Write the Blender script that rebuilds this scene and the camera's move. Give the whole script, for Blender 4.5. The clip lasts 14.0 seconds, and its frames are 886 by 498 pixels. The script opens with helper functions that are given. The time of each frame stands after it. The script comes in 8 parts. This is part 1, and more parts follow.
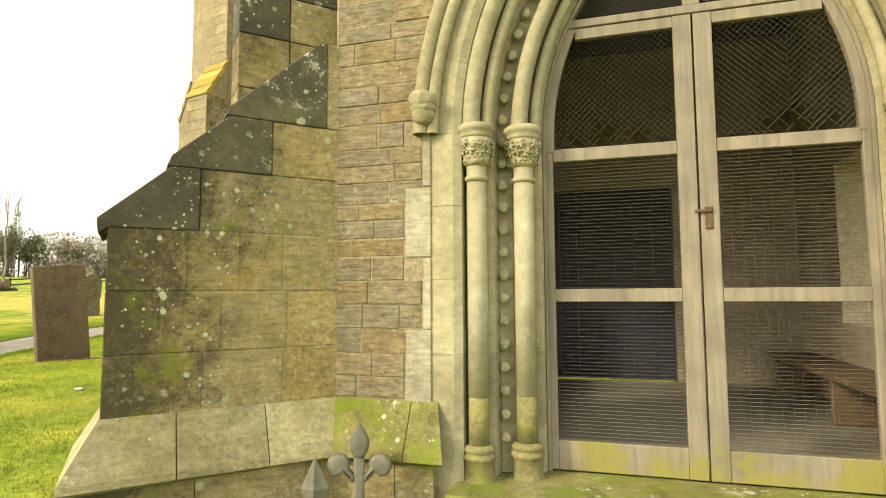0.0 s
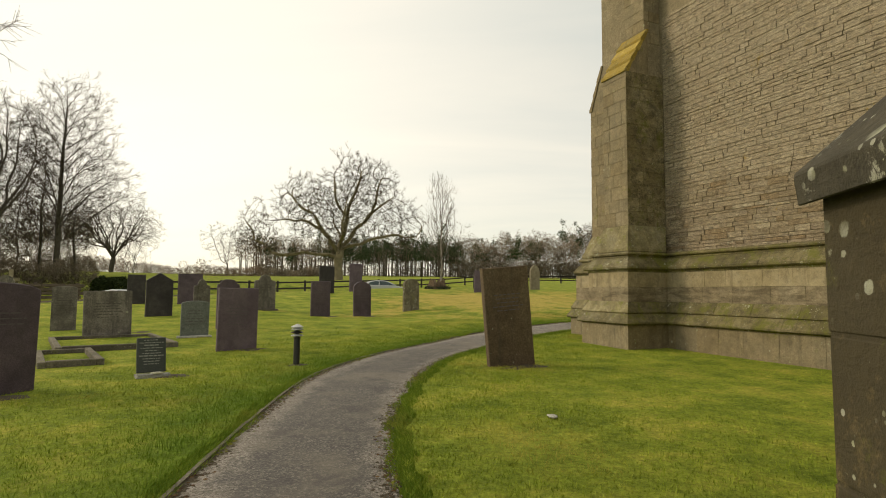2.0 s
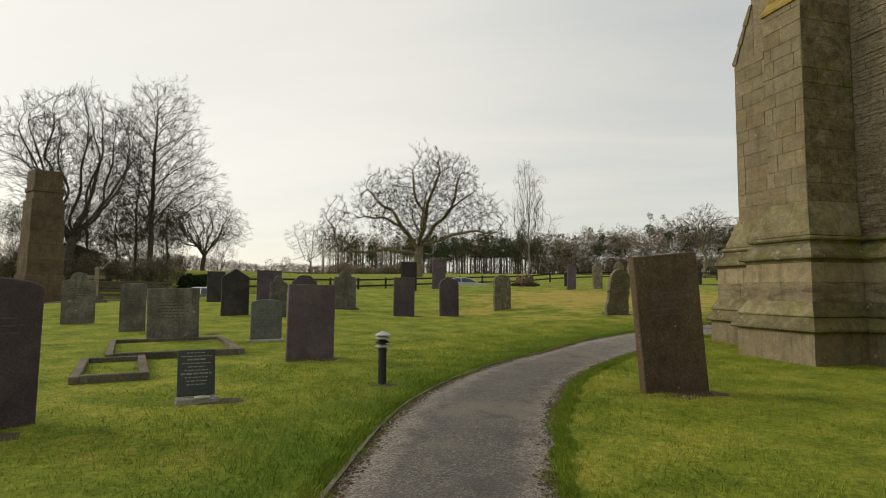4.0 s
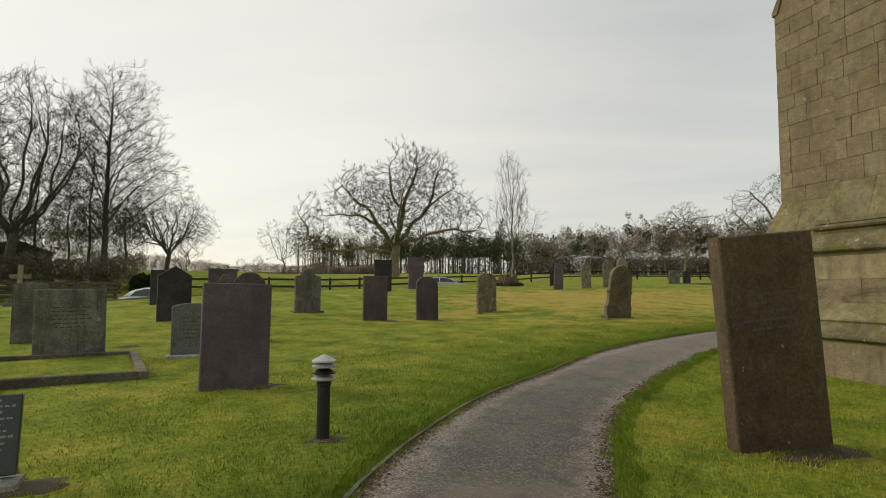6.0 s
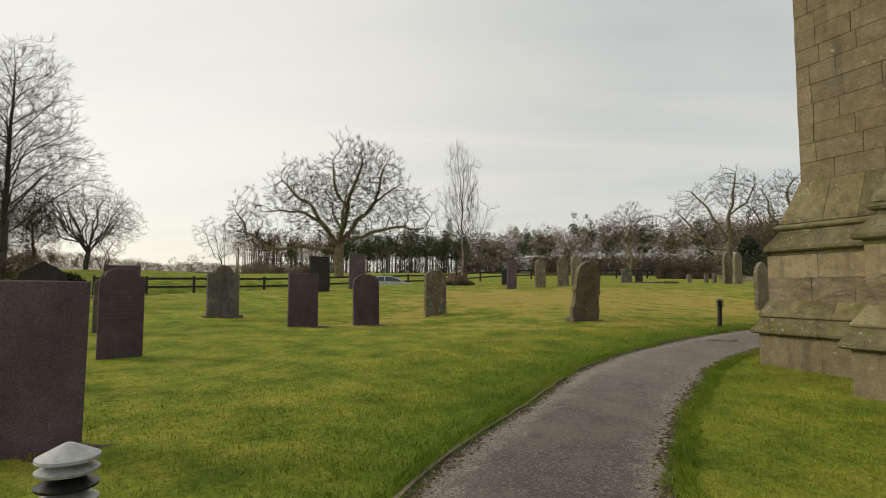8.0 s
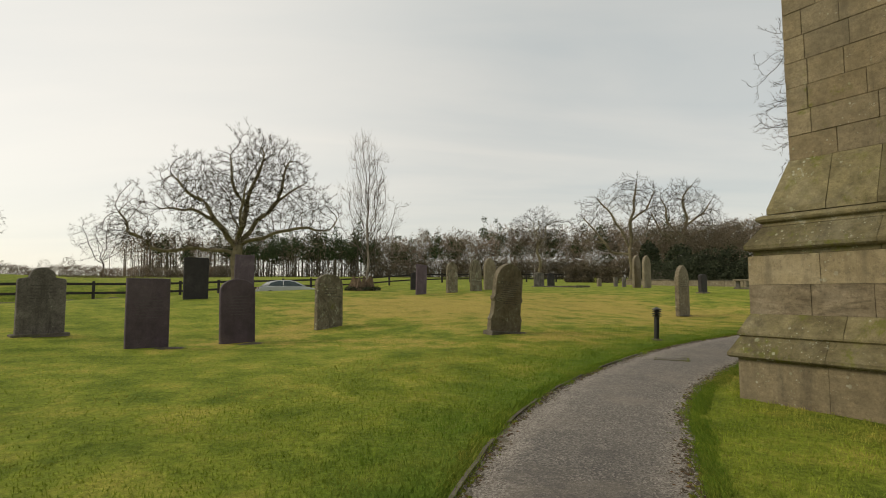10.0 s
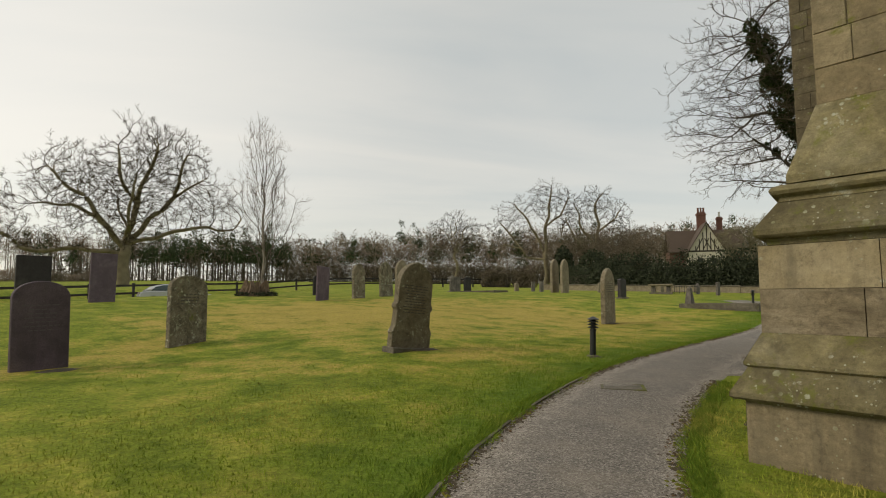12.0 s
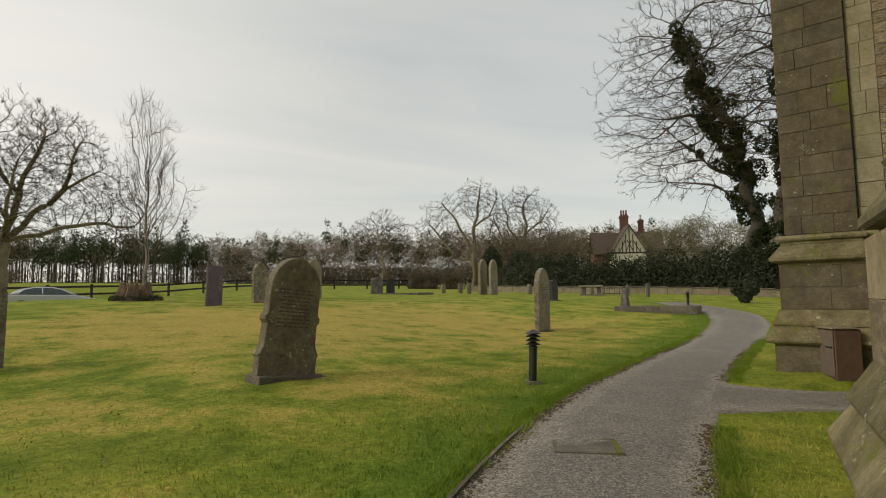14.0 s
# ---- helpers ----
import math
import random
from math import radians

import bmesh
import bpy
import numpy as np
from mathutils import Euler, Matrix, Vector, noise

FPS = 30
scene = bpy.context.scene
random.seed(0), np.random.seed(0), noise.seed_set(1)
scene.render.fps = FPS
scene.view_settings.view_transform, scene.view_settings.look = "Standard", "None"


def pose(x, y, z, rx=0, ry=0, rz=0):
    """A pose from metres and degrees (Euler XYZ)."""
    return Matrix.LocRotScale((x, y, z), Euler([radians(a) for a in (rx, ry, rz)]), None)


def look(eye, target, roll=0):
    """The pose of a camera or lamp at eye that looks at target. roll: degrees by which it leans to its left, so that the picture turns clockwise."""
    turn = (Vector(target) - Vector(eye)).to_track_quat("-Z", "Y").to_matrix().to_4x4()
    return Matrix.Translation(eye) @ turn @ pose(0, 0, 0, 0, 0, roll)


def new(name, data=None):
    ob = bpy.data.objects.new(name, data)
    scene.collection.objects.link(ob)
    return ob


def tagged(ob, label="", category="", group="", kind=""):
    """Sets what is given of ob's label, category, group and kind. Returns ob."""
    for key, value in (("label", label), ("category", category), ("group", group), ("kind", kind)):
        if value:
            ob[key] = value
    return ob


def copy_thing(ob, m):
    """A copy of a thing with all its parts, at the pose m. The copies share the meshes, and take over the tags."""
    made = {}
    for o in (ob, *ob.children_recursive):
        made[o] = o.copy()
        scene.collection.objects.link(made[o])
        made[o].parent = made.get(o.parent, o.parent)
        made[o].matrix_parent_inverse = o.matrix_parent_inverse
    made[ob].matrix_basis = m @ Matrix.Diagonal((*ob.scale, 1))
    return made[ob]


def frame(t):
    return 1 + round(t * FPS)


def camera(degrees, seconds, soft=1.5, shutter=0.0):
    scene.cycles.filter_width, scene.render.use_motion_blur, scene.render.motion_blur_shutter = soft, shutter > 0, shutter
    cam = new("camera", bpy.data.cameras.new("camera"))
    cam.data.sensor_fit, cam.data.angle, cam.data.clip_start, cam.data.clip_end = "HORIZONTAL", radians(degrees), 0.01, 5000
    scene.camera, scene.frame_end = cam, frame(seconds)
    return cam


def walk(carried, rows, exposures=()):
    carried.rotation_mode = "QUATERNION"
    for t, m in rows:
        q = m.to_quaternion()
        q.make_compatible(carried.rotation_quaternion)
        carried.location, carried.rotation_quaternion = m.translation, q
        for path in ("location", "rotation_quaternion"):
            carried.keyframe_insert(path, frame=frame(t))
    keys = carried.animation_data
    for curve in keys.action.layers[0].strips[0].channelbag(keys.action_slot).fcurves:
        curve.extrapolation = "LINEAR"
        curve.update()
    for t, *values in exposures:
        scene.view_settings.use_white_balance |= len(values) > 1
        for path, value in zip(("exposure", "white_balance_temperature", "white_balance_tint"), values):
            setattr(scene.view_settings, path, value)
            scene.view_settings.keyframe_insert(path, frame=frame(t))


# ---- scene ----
cam = camera(76.2, 14.0, soft=1.0)
PATH = [
    (0, (1.018, -1.331, 1.264), (0.465, 0.584, 1.424), -0.3),
    (0.5, (0.498, -0.858, 1.33), (-0.403, 0.921, 1.486), -0.1),
    (1, (-0.088, -0.553, 1.338), (-1.294, 1.034, 1.498), 0.1),
    (1.5, (-0.805, -0.323, 1.382), (-2.216, 1.087, 1.536), 0.4),
    (2, (-1.499, -0.062, 1.385), (-3.096, 1.132, 1.538), 0.5),
    (2.5, (-2.171, 0.151, 1.374), (-3.891, 1.161, 1.524), 0.5),
    (3, (-2.822, 0.381, 1.368), (-4.567, 1.349, 1.509), 0.5),
    (5.5, (-6.087, 2.011, 1.395), (-7.832, 2.978, 1.538), 0.4),
    (6, (-6.699, 2.39, 1.373), (-8.405, 3.425, 1.516), 0.3),
    (6.5, (-7.388, 2.792, 1.37), (-9.073, 3.86, 1.512), 0.3),
    (7, (-7.962, 3.211, 1.371), (-9.64, 4.29, 1.513), 0.3),
    (7.5, (-8.51, 3.597, 1.361), (-10.153, 4.728, 1.503), 0.2),
    (10, (-11.207, 6.165, 1.479), (-12.602, 7.589, 1.634), -0.2),
    (10.5, (-11.673, 6.759, 1.462), (-12.999, 8.248, 1.625), -0.2),
    (11, (-12.092, 7.394, 1.479), (-13.376, 8.918, 1.65), -0.2),
    (11.5, (-12.476, 8.006, 1.507), (-13.704, 9.576, 1.681), -0.3),
    (12, (-12.87, 8.691, 1.511), (-14.044, 10.301, 1.682), -0.3),
    (12.5, (-13.203, 9.361, 1.503), (-14.325, 11.007, 1.677), -0.4),
    (13, (-13.576, 10.024, 1.542), (-14.625, 11.718, 1.714), -0.5),
    (13.5, (-13.879, 10.73, 1.579), (-14.887, 12.449, 1.749), -0.6),
    (14, (-14.162, 11.447, 1.6), (-15.126, 13.191, 1.774), -0.6),
]
walk(cam, [(t, look(eye, target, roll)) for t, eye, target, roll in PATH],
     exposures=((0, 1.9, 8300, 2), (0.5, 1.8, 8300, 2), (1.0, 1.42, 8100, 3), (1.5, 0.75, 8600, 4), (2.0, 0.3, 8000, 7), (2.5, 0.05, 7400, 9), (5.5, -0.02, 7300, 9), (14.0, 0.0, 7300, 9)))

# ---------------------------------------------------------------- world and sun
SUN_AZ, SUN_EL = radians(224), radians(28)      # compass-like: 0 = +y, clockwise
world = bpy.data.worlds.new("overcast_sky")
scene.world = world
world.use_nodes = True
wn, wl = world.node_tree.nodes, world.node_tree.links
wn.clear()


def wnode(kind, **kw):
    n = wn.new(kind)
    for k, v in kw.items():
        n.inputs[k].default_value = v
    return n


w_out = wnode("ShaderNodeOutputWorld")
w_bg = wnode("ShaderNodeBackground", Strength=1.0)
w_sky = wn.new("ShaderNodeTexSky")
w_sky.sky_type = "NISHITA"
w_sky.sun_disc = False
w_sky.sun_elevation, w_sky.sun_rotation = SUN_EL, SUN_AZ
w_skys = wn.new("ShaderNodeVectorMath")
w_skys.operation = "SCALE"
w_skys.inputs["Scale"].default_value = 0.03
w_tc = wnode("ShaderNodeTexCoord")
w_sep = wnode("ShaderNodeSeparateXYZ")
# cloud deck: direction divided by its height, so that the clouds flatten towards the horizon
w_h = wn.new("ShaderNodeMath"); w_h.operation = "ADD"; w_h.inputs[1].default_value = 0.14
w_hm = wn.new("ShaderNodeMath"); w_hm.operation = "MAXIMUM"; w_hm.inputs[1].default_value = 0.1
w_div = wn.new("ShaderNodeVectorMath"); w_div.operation = "DIVIDE"
# the layers lie across the north-west
w_turn = wn.new("ShaderNodeVectorRotate")
w_turn.rotation_type = "Z_AXIS"
w_turn.inputs["Angle"].default_value = radians(-45)
w_comb = wnode("ShaderNodeCombineXYZ")
w_map = wn.new("ShaderNodeMapping")
w_map.inputs["Scale"].default_value = (0.30, 0.95, 0.5)
w_map.inputs["Rotation"].default_value = (0, 0, 0)
w_map.inputs["Location"].default_value = (3.1, 7.4, 0.0)
w_n = wnode("ShaderNodeTexNoise", Scale=1.35, Detail=6.0, Roughness=0.52, Distortion=0.5)
w_r = wn.new("ShaderNodeValToRGB")
w_r.color_ramp.elements[0].position, w_r.color_ramp.elements[0].color = 0.34, (0.47, 0.51, 0.535, 1)
w_r.color_ramp.elements[1].position, w_r.color_ramp.elements[1].color = 0.66, (0.61, 0.615, 0.61, 1)
# the deck is thinner and brighter towards the sun
w_sun = wn.new("ShaderNodeVectorMath"); w_sun.operation = "DOT_PRODUCT"
w_sun.inputs[1].default_value = (math.sin(radians(262)) * math.cos(0.42), math.cos(radians(262)) * math.cos(0.42), math.sin(0.42))
w_glow = wn.new("ShaderNodeMapRange")
w_glow.interpolation_type = "SMOOTHSTEP"
w_glow.inputs["From Min"].default_value, w_glow.inputs["From Max"].default_value = 0.5, 1.0
w_glow.inputs["To Min"].default_value, w_glow.inputs["To Max"].default_value = 0.0, 0.55
w_mix = wn.new("ShaderNodeMix"); w_mix.data_type = "RGBA"
w_mix.inputs["B"].default_value = (0.97, 0.95, 0.92, 1)
w_add = wn.new("ShaderNodeVectorMath"); w_add.operation = "ADD"
wl.new(w_tc.outputs["Generated"], w_sep.inputs[0])
wl.new(w_sep.outputs["Z"], w_h.inputs[0]); wl.new(w_h.outputs[0], w_hm.inputs[0])
for k in ("X", "Y", "Z"):
    wl.new(w_hm.outputs[0], w_comb.inputs[k])
wl.new(w_tc.outputs["Generated"], w_div.inputs[0]); wl.new(w_comb.outputs[0], w_div.inputs[1])
wl.new(w_div.outputs[0], w_turn.inputs["Vector"]); wl.new(w_turn.outputs[0], w_map.inputs["Vector"]); wl.new(w_map.outputs[0], w_n.inputs["Vector"])
wl.new(w_n.outputs["Fac"], w_r.inputs["Fac"])
wl.new(w_tc.outputs["Generated"], w_sun.inputs[0]); wl.new(w_sun.outputs["Value"], w_glow.inputs["Value"])
wl.new(w_glow.outputs["Result"], w_mix.inputs["Factor"]); wl.new(w_r.outputs["Color"], w_mix.inputs["A"])
wl.new(w_sky.outputs[0], w_skys.inputs[0])
wl.new(w_skys.outputs[0], w_add.inputs[0]); wl.new(w_mix.outputs["Result"], w_add.inputs[1])
wl.new(w_add.outputs[0], w_bg.inputs["Color"]); wl.new(w_bg.outputs[0], w_out.inputs[0])

sun = new("sun", bpy.data.lights.new("sun", "SUN"))
sun.data.energy, sun.data.angle, sun.data.color = 1.3, radians(14), (1.0, 0.93, 0.82)
sun_from = Vector((math.sin(SUN_AZ) * math.cos(SUN_EL), math.cos(SUN_AZ) * math.cos(SUN_EL), math.sin(SUN_EL)))
sun.matrix_world = look(sun_from * 60, (0, 0, 0))


# ---------------------------------------------------------------- materials
def ramp(nt, fac, stops):
    r = nt.nodes.new("ShaderNodeValToRGB")
    el = r.color_ramp.elements
    while len(el) < len(stops):
        el.new(0.5)
    for e, (p, c) in zip(el, stops):
        e.position, e.color = p, (*c, 1)
    nt.links.new(fac, r.inputs["Fac"])
    return r.outputs["Color"]


def tex_noise(nt, vec, scale, detail=4.0, rough=0.55, dist=0.0):
    n = nt.nodes.new("ShaderNodeTexNoise")
    n.inputs["Scale"].default_value, n.inputs["Detail"].default_value = scale, detail
    n.inputs["Roughness"].default_value, n.inputs["Distortion"].default_value = rough, dist
    nt.links.new(vec, n.inputs["Vector"])
    return n.outputs["Fac"]


def math_node(nt, op, a, b):
    n = nt.nodes.new("ShaderNodeMath")
    n.operation = op
    for i, v in enumerate((a, b)):
        if isinstance(v, (int, float)):
            n.inputs[i].default_value = v
        else:
            nt.links.new(v, n.inputs[i])
    return n.outputs[0]


def mix_rgb(nt, fac, a, b, blend="MIX"):
    n = nt.nodes.new("ShaderNodeMix")
    n.data_type, n.blend_type = "RGBA", blend
    for key, v in (("Factor", fac), ("A", a), ("B", b)):
        if isinstance(v, (int, float)):
            n.inputs[key].default_value = v
        elif isinstance(v, tuple):
            n.inputs[key].default_value = (*v, 1)
        else:
            nt.links.new(v, n.inputs[key])
    return n.outputs["Result"]


def step(nt, v, lo, hi, top=1.0):
    n = nt.nodes.new("ShaderNodeMapRange")
    n.interpolation_type = "SMOOTHSTEP"
    n.inputs["From Min"].default_value, n.inputs["From Max"].default_value = lo, hi
    n.inputs["To Max"].default_value = top
    nt.links.new(v, n.inputs["Value"])
    return n.outputs["Result"]


def start(name):
    m = bpy.data.materials.new(name)
    m.use_nodes = True
    nt = m.node_tree
    g = nt.nodes.new("ShaderNodeNewGeometry")
    return m, nt, g, nt.nodes["Principled BSDF"]


def bump(nt, bsdf, height, strength=0.4, dist=0.01):
    b = nt.nodes.new("ShaderNodeBump")
    b.inputs["Strength"].default_value, b.inputs["Distance"].default_value = strength, dist
    nt.links.new(height, b.inputs["Height"])
    nt.links.new(b.outputs[0], bsdf.inputs["Normal"])


def piece_random(nt):
    return nt.nodes.new("ShaderNodeObjectInfo").outputs["Random"]


def stone_mat(name, cols, big=1.6, fine=30.0, lichen=0.0, moss=0.0, dark=0.0, vary=0.25, rough=0.92, relief=0.5, yellow=0.0, streak=0.0, tool=0.0, lean=None, crust_at=(0.42, 0.70), bright=0.72, hues=(), speck=0.5, moss_col=(0.135, 0.15, 0.018), crust_col=(0.040, 0.034, 0.025), bed=0.0):
    """Weathered stone: tone from piece to piece, blotches, grain, tooling, and growth or soot with shapes of their own.
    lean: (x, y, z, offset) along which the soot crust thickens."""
    m, nt, g, bsdf = start(name)
    pos = g.outputs["Position"]
    blotch = tex_noise(nt, pos, big, 7, 0.62, 0.4)
    mid = tex_noise(nt, pos, big * 5, 6, 0.68)
    grain = tex_noise(nt, pos, fine, 6, 0.75)
    micro = tex_noise(nt, pos, fine * 5, 3, 0.7)
    col = ramp(nt, blotch, [(0.3, cols[0]), (0.5, cols[1]), (0.68, cols[2])])
    if vary:
        tone = math_node(nt, "MULTIPLY_ADD", piece_random(nt), vary * 2)
        tone.node.inputs[2].default_value = 1 - vary
        col = mix_rgb(nt, 1.0, col, tone, "MULTIPLY")
    if hues:
        col = mix_rgb(nt, 0.62, col, ramp(nt, piece_random(nt), [(k / (len(hues) - 1), h) for k, h in enumerate(hues)]))
    col = mix_rgb(nt, 0.45, col, ramp(nt, mid, [(0.3, (0.3, 0.29, 0.27)), (0.7, (0.72, 0.71, 0.68))]), "OVERLAY")
    col = mix_rgb(nt, speck, col, ramp(nt, grain, [(0.33, (0.12, 0.12, 0.12)), (0.67, (0.84, 0.84, 0.84))]), "OVERLAY")
    col = mix_rgb(nt, speck * 0.5, col, ramp(nt, micro, [(0.3, (0.2, 0.2, 0.2)), (0.7, (0.8, 0.8, 0.8))]), "OVERLAY")
    height = math_node(nt, "ADD", math_node(nt, "MULTIPLY", grain, 0.7), math_node(nt, "ADD", mid, math_node(nt, "MULTIPLY", micro, 0.2)))
    if tool:
        mp = nt.nodes.new("ShaderNodeMapping")
        mp.inputs["Scale"].default_value = (9.0, 9.0, 48.0)
        nt.links.new(pos, mp.inputs["Vector"])
        tl = tex_noise(nt, mp.outputs[0], 1.0, 3, 0.6)
        col = mix_rgb(nt, tool, col, ramp(nt, tl, [(0.35, (0.15, 0.15, 0.15)), (0.62, (0.75, 0.75, 0.75))]), "OVERLAY")
        height = math_node(nt, "ADD", height, math_node(nt, "MULTIPLY", tl, tool))
    if streak:
        mp = nt.nodes.new("ShaderNodeMapping")
        mp.inputs["Scale"].default_value = (5.0, 5.0, 0.5)
        nt.links.new(pos, mp.inputs["Vector"])
        col = mix_rgb(nt, step(nt, tex_noise(nt, mp.outputs[0], 1.0, 6, 0.65), 0.5, 0.72, streak), col, (0.045, 0.042, 0.036))
    if bed:
        mp = nt.nodes.new("ShaderNodeMapping")
        mp.inputs["Scale"].default_value = (1.7, 1.7, 7.0)
        nt.links.new(pos, mp.inputs["Vector"])
        layer = tex_noise(nt, mp.outputs[0], 1.0, 7, 0.7, 0.5)
        col = mix_rgb(nt, step(nt, layer, 0.47, 0.62, bed), col, (0.085, 0.066, 0.042))
        col = mix_rgb(nt, step(nt, layer, 0.46, 0.36, bed * 0.5), col, (0.36, 0.31, 0.22))
        height = math_node(nt, "ADD", height, math_node(nt, "MULTIPLY", layer, bed))
    if yellow:
        col = mix_rgb(nt, step(nt, tex_noise(nt, pos, 3.4, 7, 0.75), 0.66 - 0.25 * yellow, 0.74 - 0.2 * yellow, 0.75), col, (0.30, 0.20, 0.035))
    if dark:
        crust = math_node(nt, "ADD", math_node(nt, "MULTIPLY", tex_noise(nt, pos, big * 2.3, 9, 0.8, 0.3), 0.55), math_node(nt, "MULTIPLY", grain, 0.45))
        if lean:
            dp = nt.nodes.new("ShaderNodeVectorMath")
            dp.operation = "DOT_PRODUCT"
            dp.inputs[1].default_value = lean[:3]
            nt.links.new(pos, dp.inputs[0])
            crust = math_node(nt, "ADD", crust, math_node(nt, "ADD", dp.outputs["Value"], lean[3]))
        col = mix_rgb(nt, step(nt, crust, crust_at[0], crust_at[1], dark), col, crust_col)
    if moss:
        col = mix_rgb(nt, step(nt, tex_noise(nt, pos, 2.6, 7, 0.75, 0.3), 0.62 - 0.2 * moss, 0.74 - 0.15 * moss, 0.8), col, moss_col)
    if lichen:
        patch = step(nt, tex_noise(nt, pos, 2.3, 4, 0.65), 0.54 - 0.12 * lichen, 0.66 - 0.1 * lichen)
        cover = None
        for scale, share in ((9.0, 0.16), (17.0, 0.26), (34.0, 0.3)):
            v = nt.nodes.new("ShaderNodeTexVoronoi")
            v.inputs["Scale"].default_value = scale
            nt.links.new(pos, v.inputs["Vector"])
            sp = nt.nodes.new("ShaderNodeSeparateColor")
            nt.links.new(v.outputs["Color"], sp.inputs[0])
            size = math_node(nt, "MULTIPLY", step(nt, sp.outputs[0], 1.0 - share * (0.4 + lichen), 1.0), 0.33)
            edge = math_node(nt, "ADD", v.outputs["Distance"], math_node(nt, "MULTIPLY", math_node(nt, "SUBTRACT", grain, 0.45), 0.35))
            spot = step(nt, math_node(nt, "SUBTRACT", size, edge), -0.02, 0.05)
            cover = spot if cover is None else math_node(nt, "MAXIMUM", cover, spot)
        crusty = math_node(nt, "MULTIPLY", step(nt, tex_noise(nt, pos, 4.0, 8, 0.8, 0.4), 0.66 - 0.08 * lichen, 0.70 - 0.08 * lichen), 0.8)
        cover = math_node(nt, "MULTIPLY", math_node(nt, "MAXIMUM", cover, crusty), math_node(nt, "MULTIPLY", patch, bright))
        col = mix_rgb(nt, cover, col, ramp(nt, mid, [(0.35, (0.30, 0.31, 0.17)), (0.6, (0.42, 0.42, 0.34))]))
    nt.links.new(col, bsdf.inputs["Base Color"])
    bsdf.inputs["Roughness"].default_value = rough
    bsdf.inputs["Specular IOR Level"].default_value = 0.25
    bump(nt, bsdf, height, relief, 0.014)
    return m


def plain_mat(name, a, b, scale=6.0, rough=0.6, metal=0.0, relief=0.2, vary=0.0):
    m, nt, g, bsdf = start(name)
    n = tex_noise(nt, g.outputs["Position"], scale, 5, 0.65)
    col = ramp(nt, n, [(0.3, a), (0.7, b)])
    if vary:
        col = mix_rgb(nt, vary, col, ramp(nt, piece_random(nt), [(0, (0.25, 0.25, 0.25)), (1, (0.75, 0.75, 0.75))]), "OVERLAY")
    nt.links.new(col, bsdf.inputs["Base Color"])
    bsdf.inputs["Roughness"].default_value, bsdf.inputs["Metallic"].default_value = rough, metal
    bump(nt, bsdf, n, relief, 0.01)
    return m


def leaf_mat(name, a, b, c=None, patch=None):
    """Foliage, grass and twigs that vary from one small piece to the next."""
    m, nt, g, bsdf = start(name)
    col = ramp(nt, g.outputs["Random Per Island"], [(0, a), (1, b)])
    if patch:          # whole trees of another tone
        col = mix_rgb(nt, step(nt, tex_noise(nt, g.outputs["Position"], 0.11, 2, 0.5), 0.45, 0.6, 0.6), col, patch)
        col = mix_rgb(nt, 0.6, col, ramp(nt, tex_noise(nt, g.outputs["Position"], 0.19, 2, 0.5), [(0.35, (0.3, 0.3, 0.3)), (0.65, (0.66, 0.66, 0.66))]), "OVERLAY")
    if c:
        col = mix_rgb(nt, step(nt, tex_noise(nt, g.outputs["Position"], 0.45, 4, 0.6), 0.52, 0.68), col, c)
        col = mix_rgb(nt, 0.8, col, ramp(nt, tex_noise(nt, g.outputs["Position"], 1.1, 6, 0.7), [(0.33, (0.3, 0.34, 0.3)), (0.66, (0.68, 0.66, 0.55))]), "OVERLAY")
        col = mix_rgb(nt, 0.5, col, ramp(nt, tex_noise(nt, g.outputs["Position"], 6.5, 4, 0.7), [(0.33, (0.2, 0.24, 0.2)), (0.66, (0.74, 0.72, 0.66))]), "OVERLAY")
        green = nt.nodes.new("ShaderNodeAttribute")
        green.attribute_name = "lush"
        col = mix_rgb(nt, math_node(nt, "MULTIPLY", green.outputs["Fac"], 0.7), col, (0.10, 0.185, 0.022))
    nt.links.new(col, bsdf.inputs["Base Color"])
    bsdf.inputs["Roughness"].default_value = 0.85
    bsdf.inputs["Specular IOR Level"].default_value = 0.08
    return m


def wood_mat(name, a, b, along=2, rough=0.75, algae=False):
    m, nt, g, bsdf = start(name)
    mp = nt.nodes.new("ShaderNodeMapping")
    sc = [26.0, 26.0, 26.0]
    sc[along] = 1.6
    mp.inputs["Scale"].default_value = sc
    nt.links.new(g.outputs["Position"], mp.inputs["Vector"])
    n = tex_noise(nt, mp.outputs[0], 1.0, 6, 0.65, 0.4)
    n2 = tex_noise(nt, g.outputs["Position"], 3.0, 4, 0.6)
    col = mix_rgb(nt, step(nt, n2, 0.35, 0.75, 0.5), ramp(nt, n, [(0.3, a), (0.65, b)]), tuple(0.6 * v for v in a))
    if algae:
        sep = nt.nodes.new("ShaderNodeSeparateXYZ")
        nt.links.new(g.outputs["Position"], sep.inputs[0])
        damp = math_node(nt, "SUBTRACT", tex_noise(nt, g.outputs["Position"], 2.4, 5, 0.7), math_node(nt, "MULTIPLY", sep.outputs["Z"], 0.55))
        col = mix_rgb(nt, step(nt, damp, 0.30, 0.46, 0.8), col, (0.20, 0.185, 0.03))
    nt.links.new(col, bsdf.inputs["Base Color"])
    bsdf.inputs["Roughness"].default_value = rough
    bump(nt, bsdf, n, 0.35, 0.004)
    return m


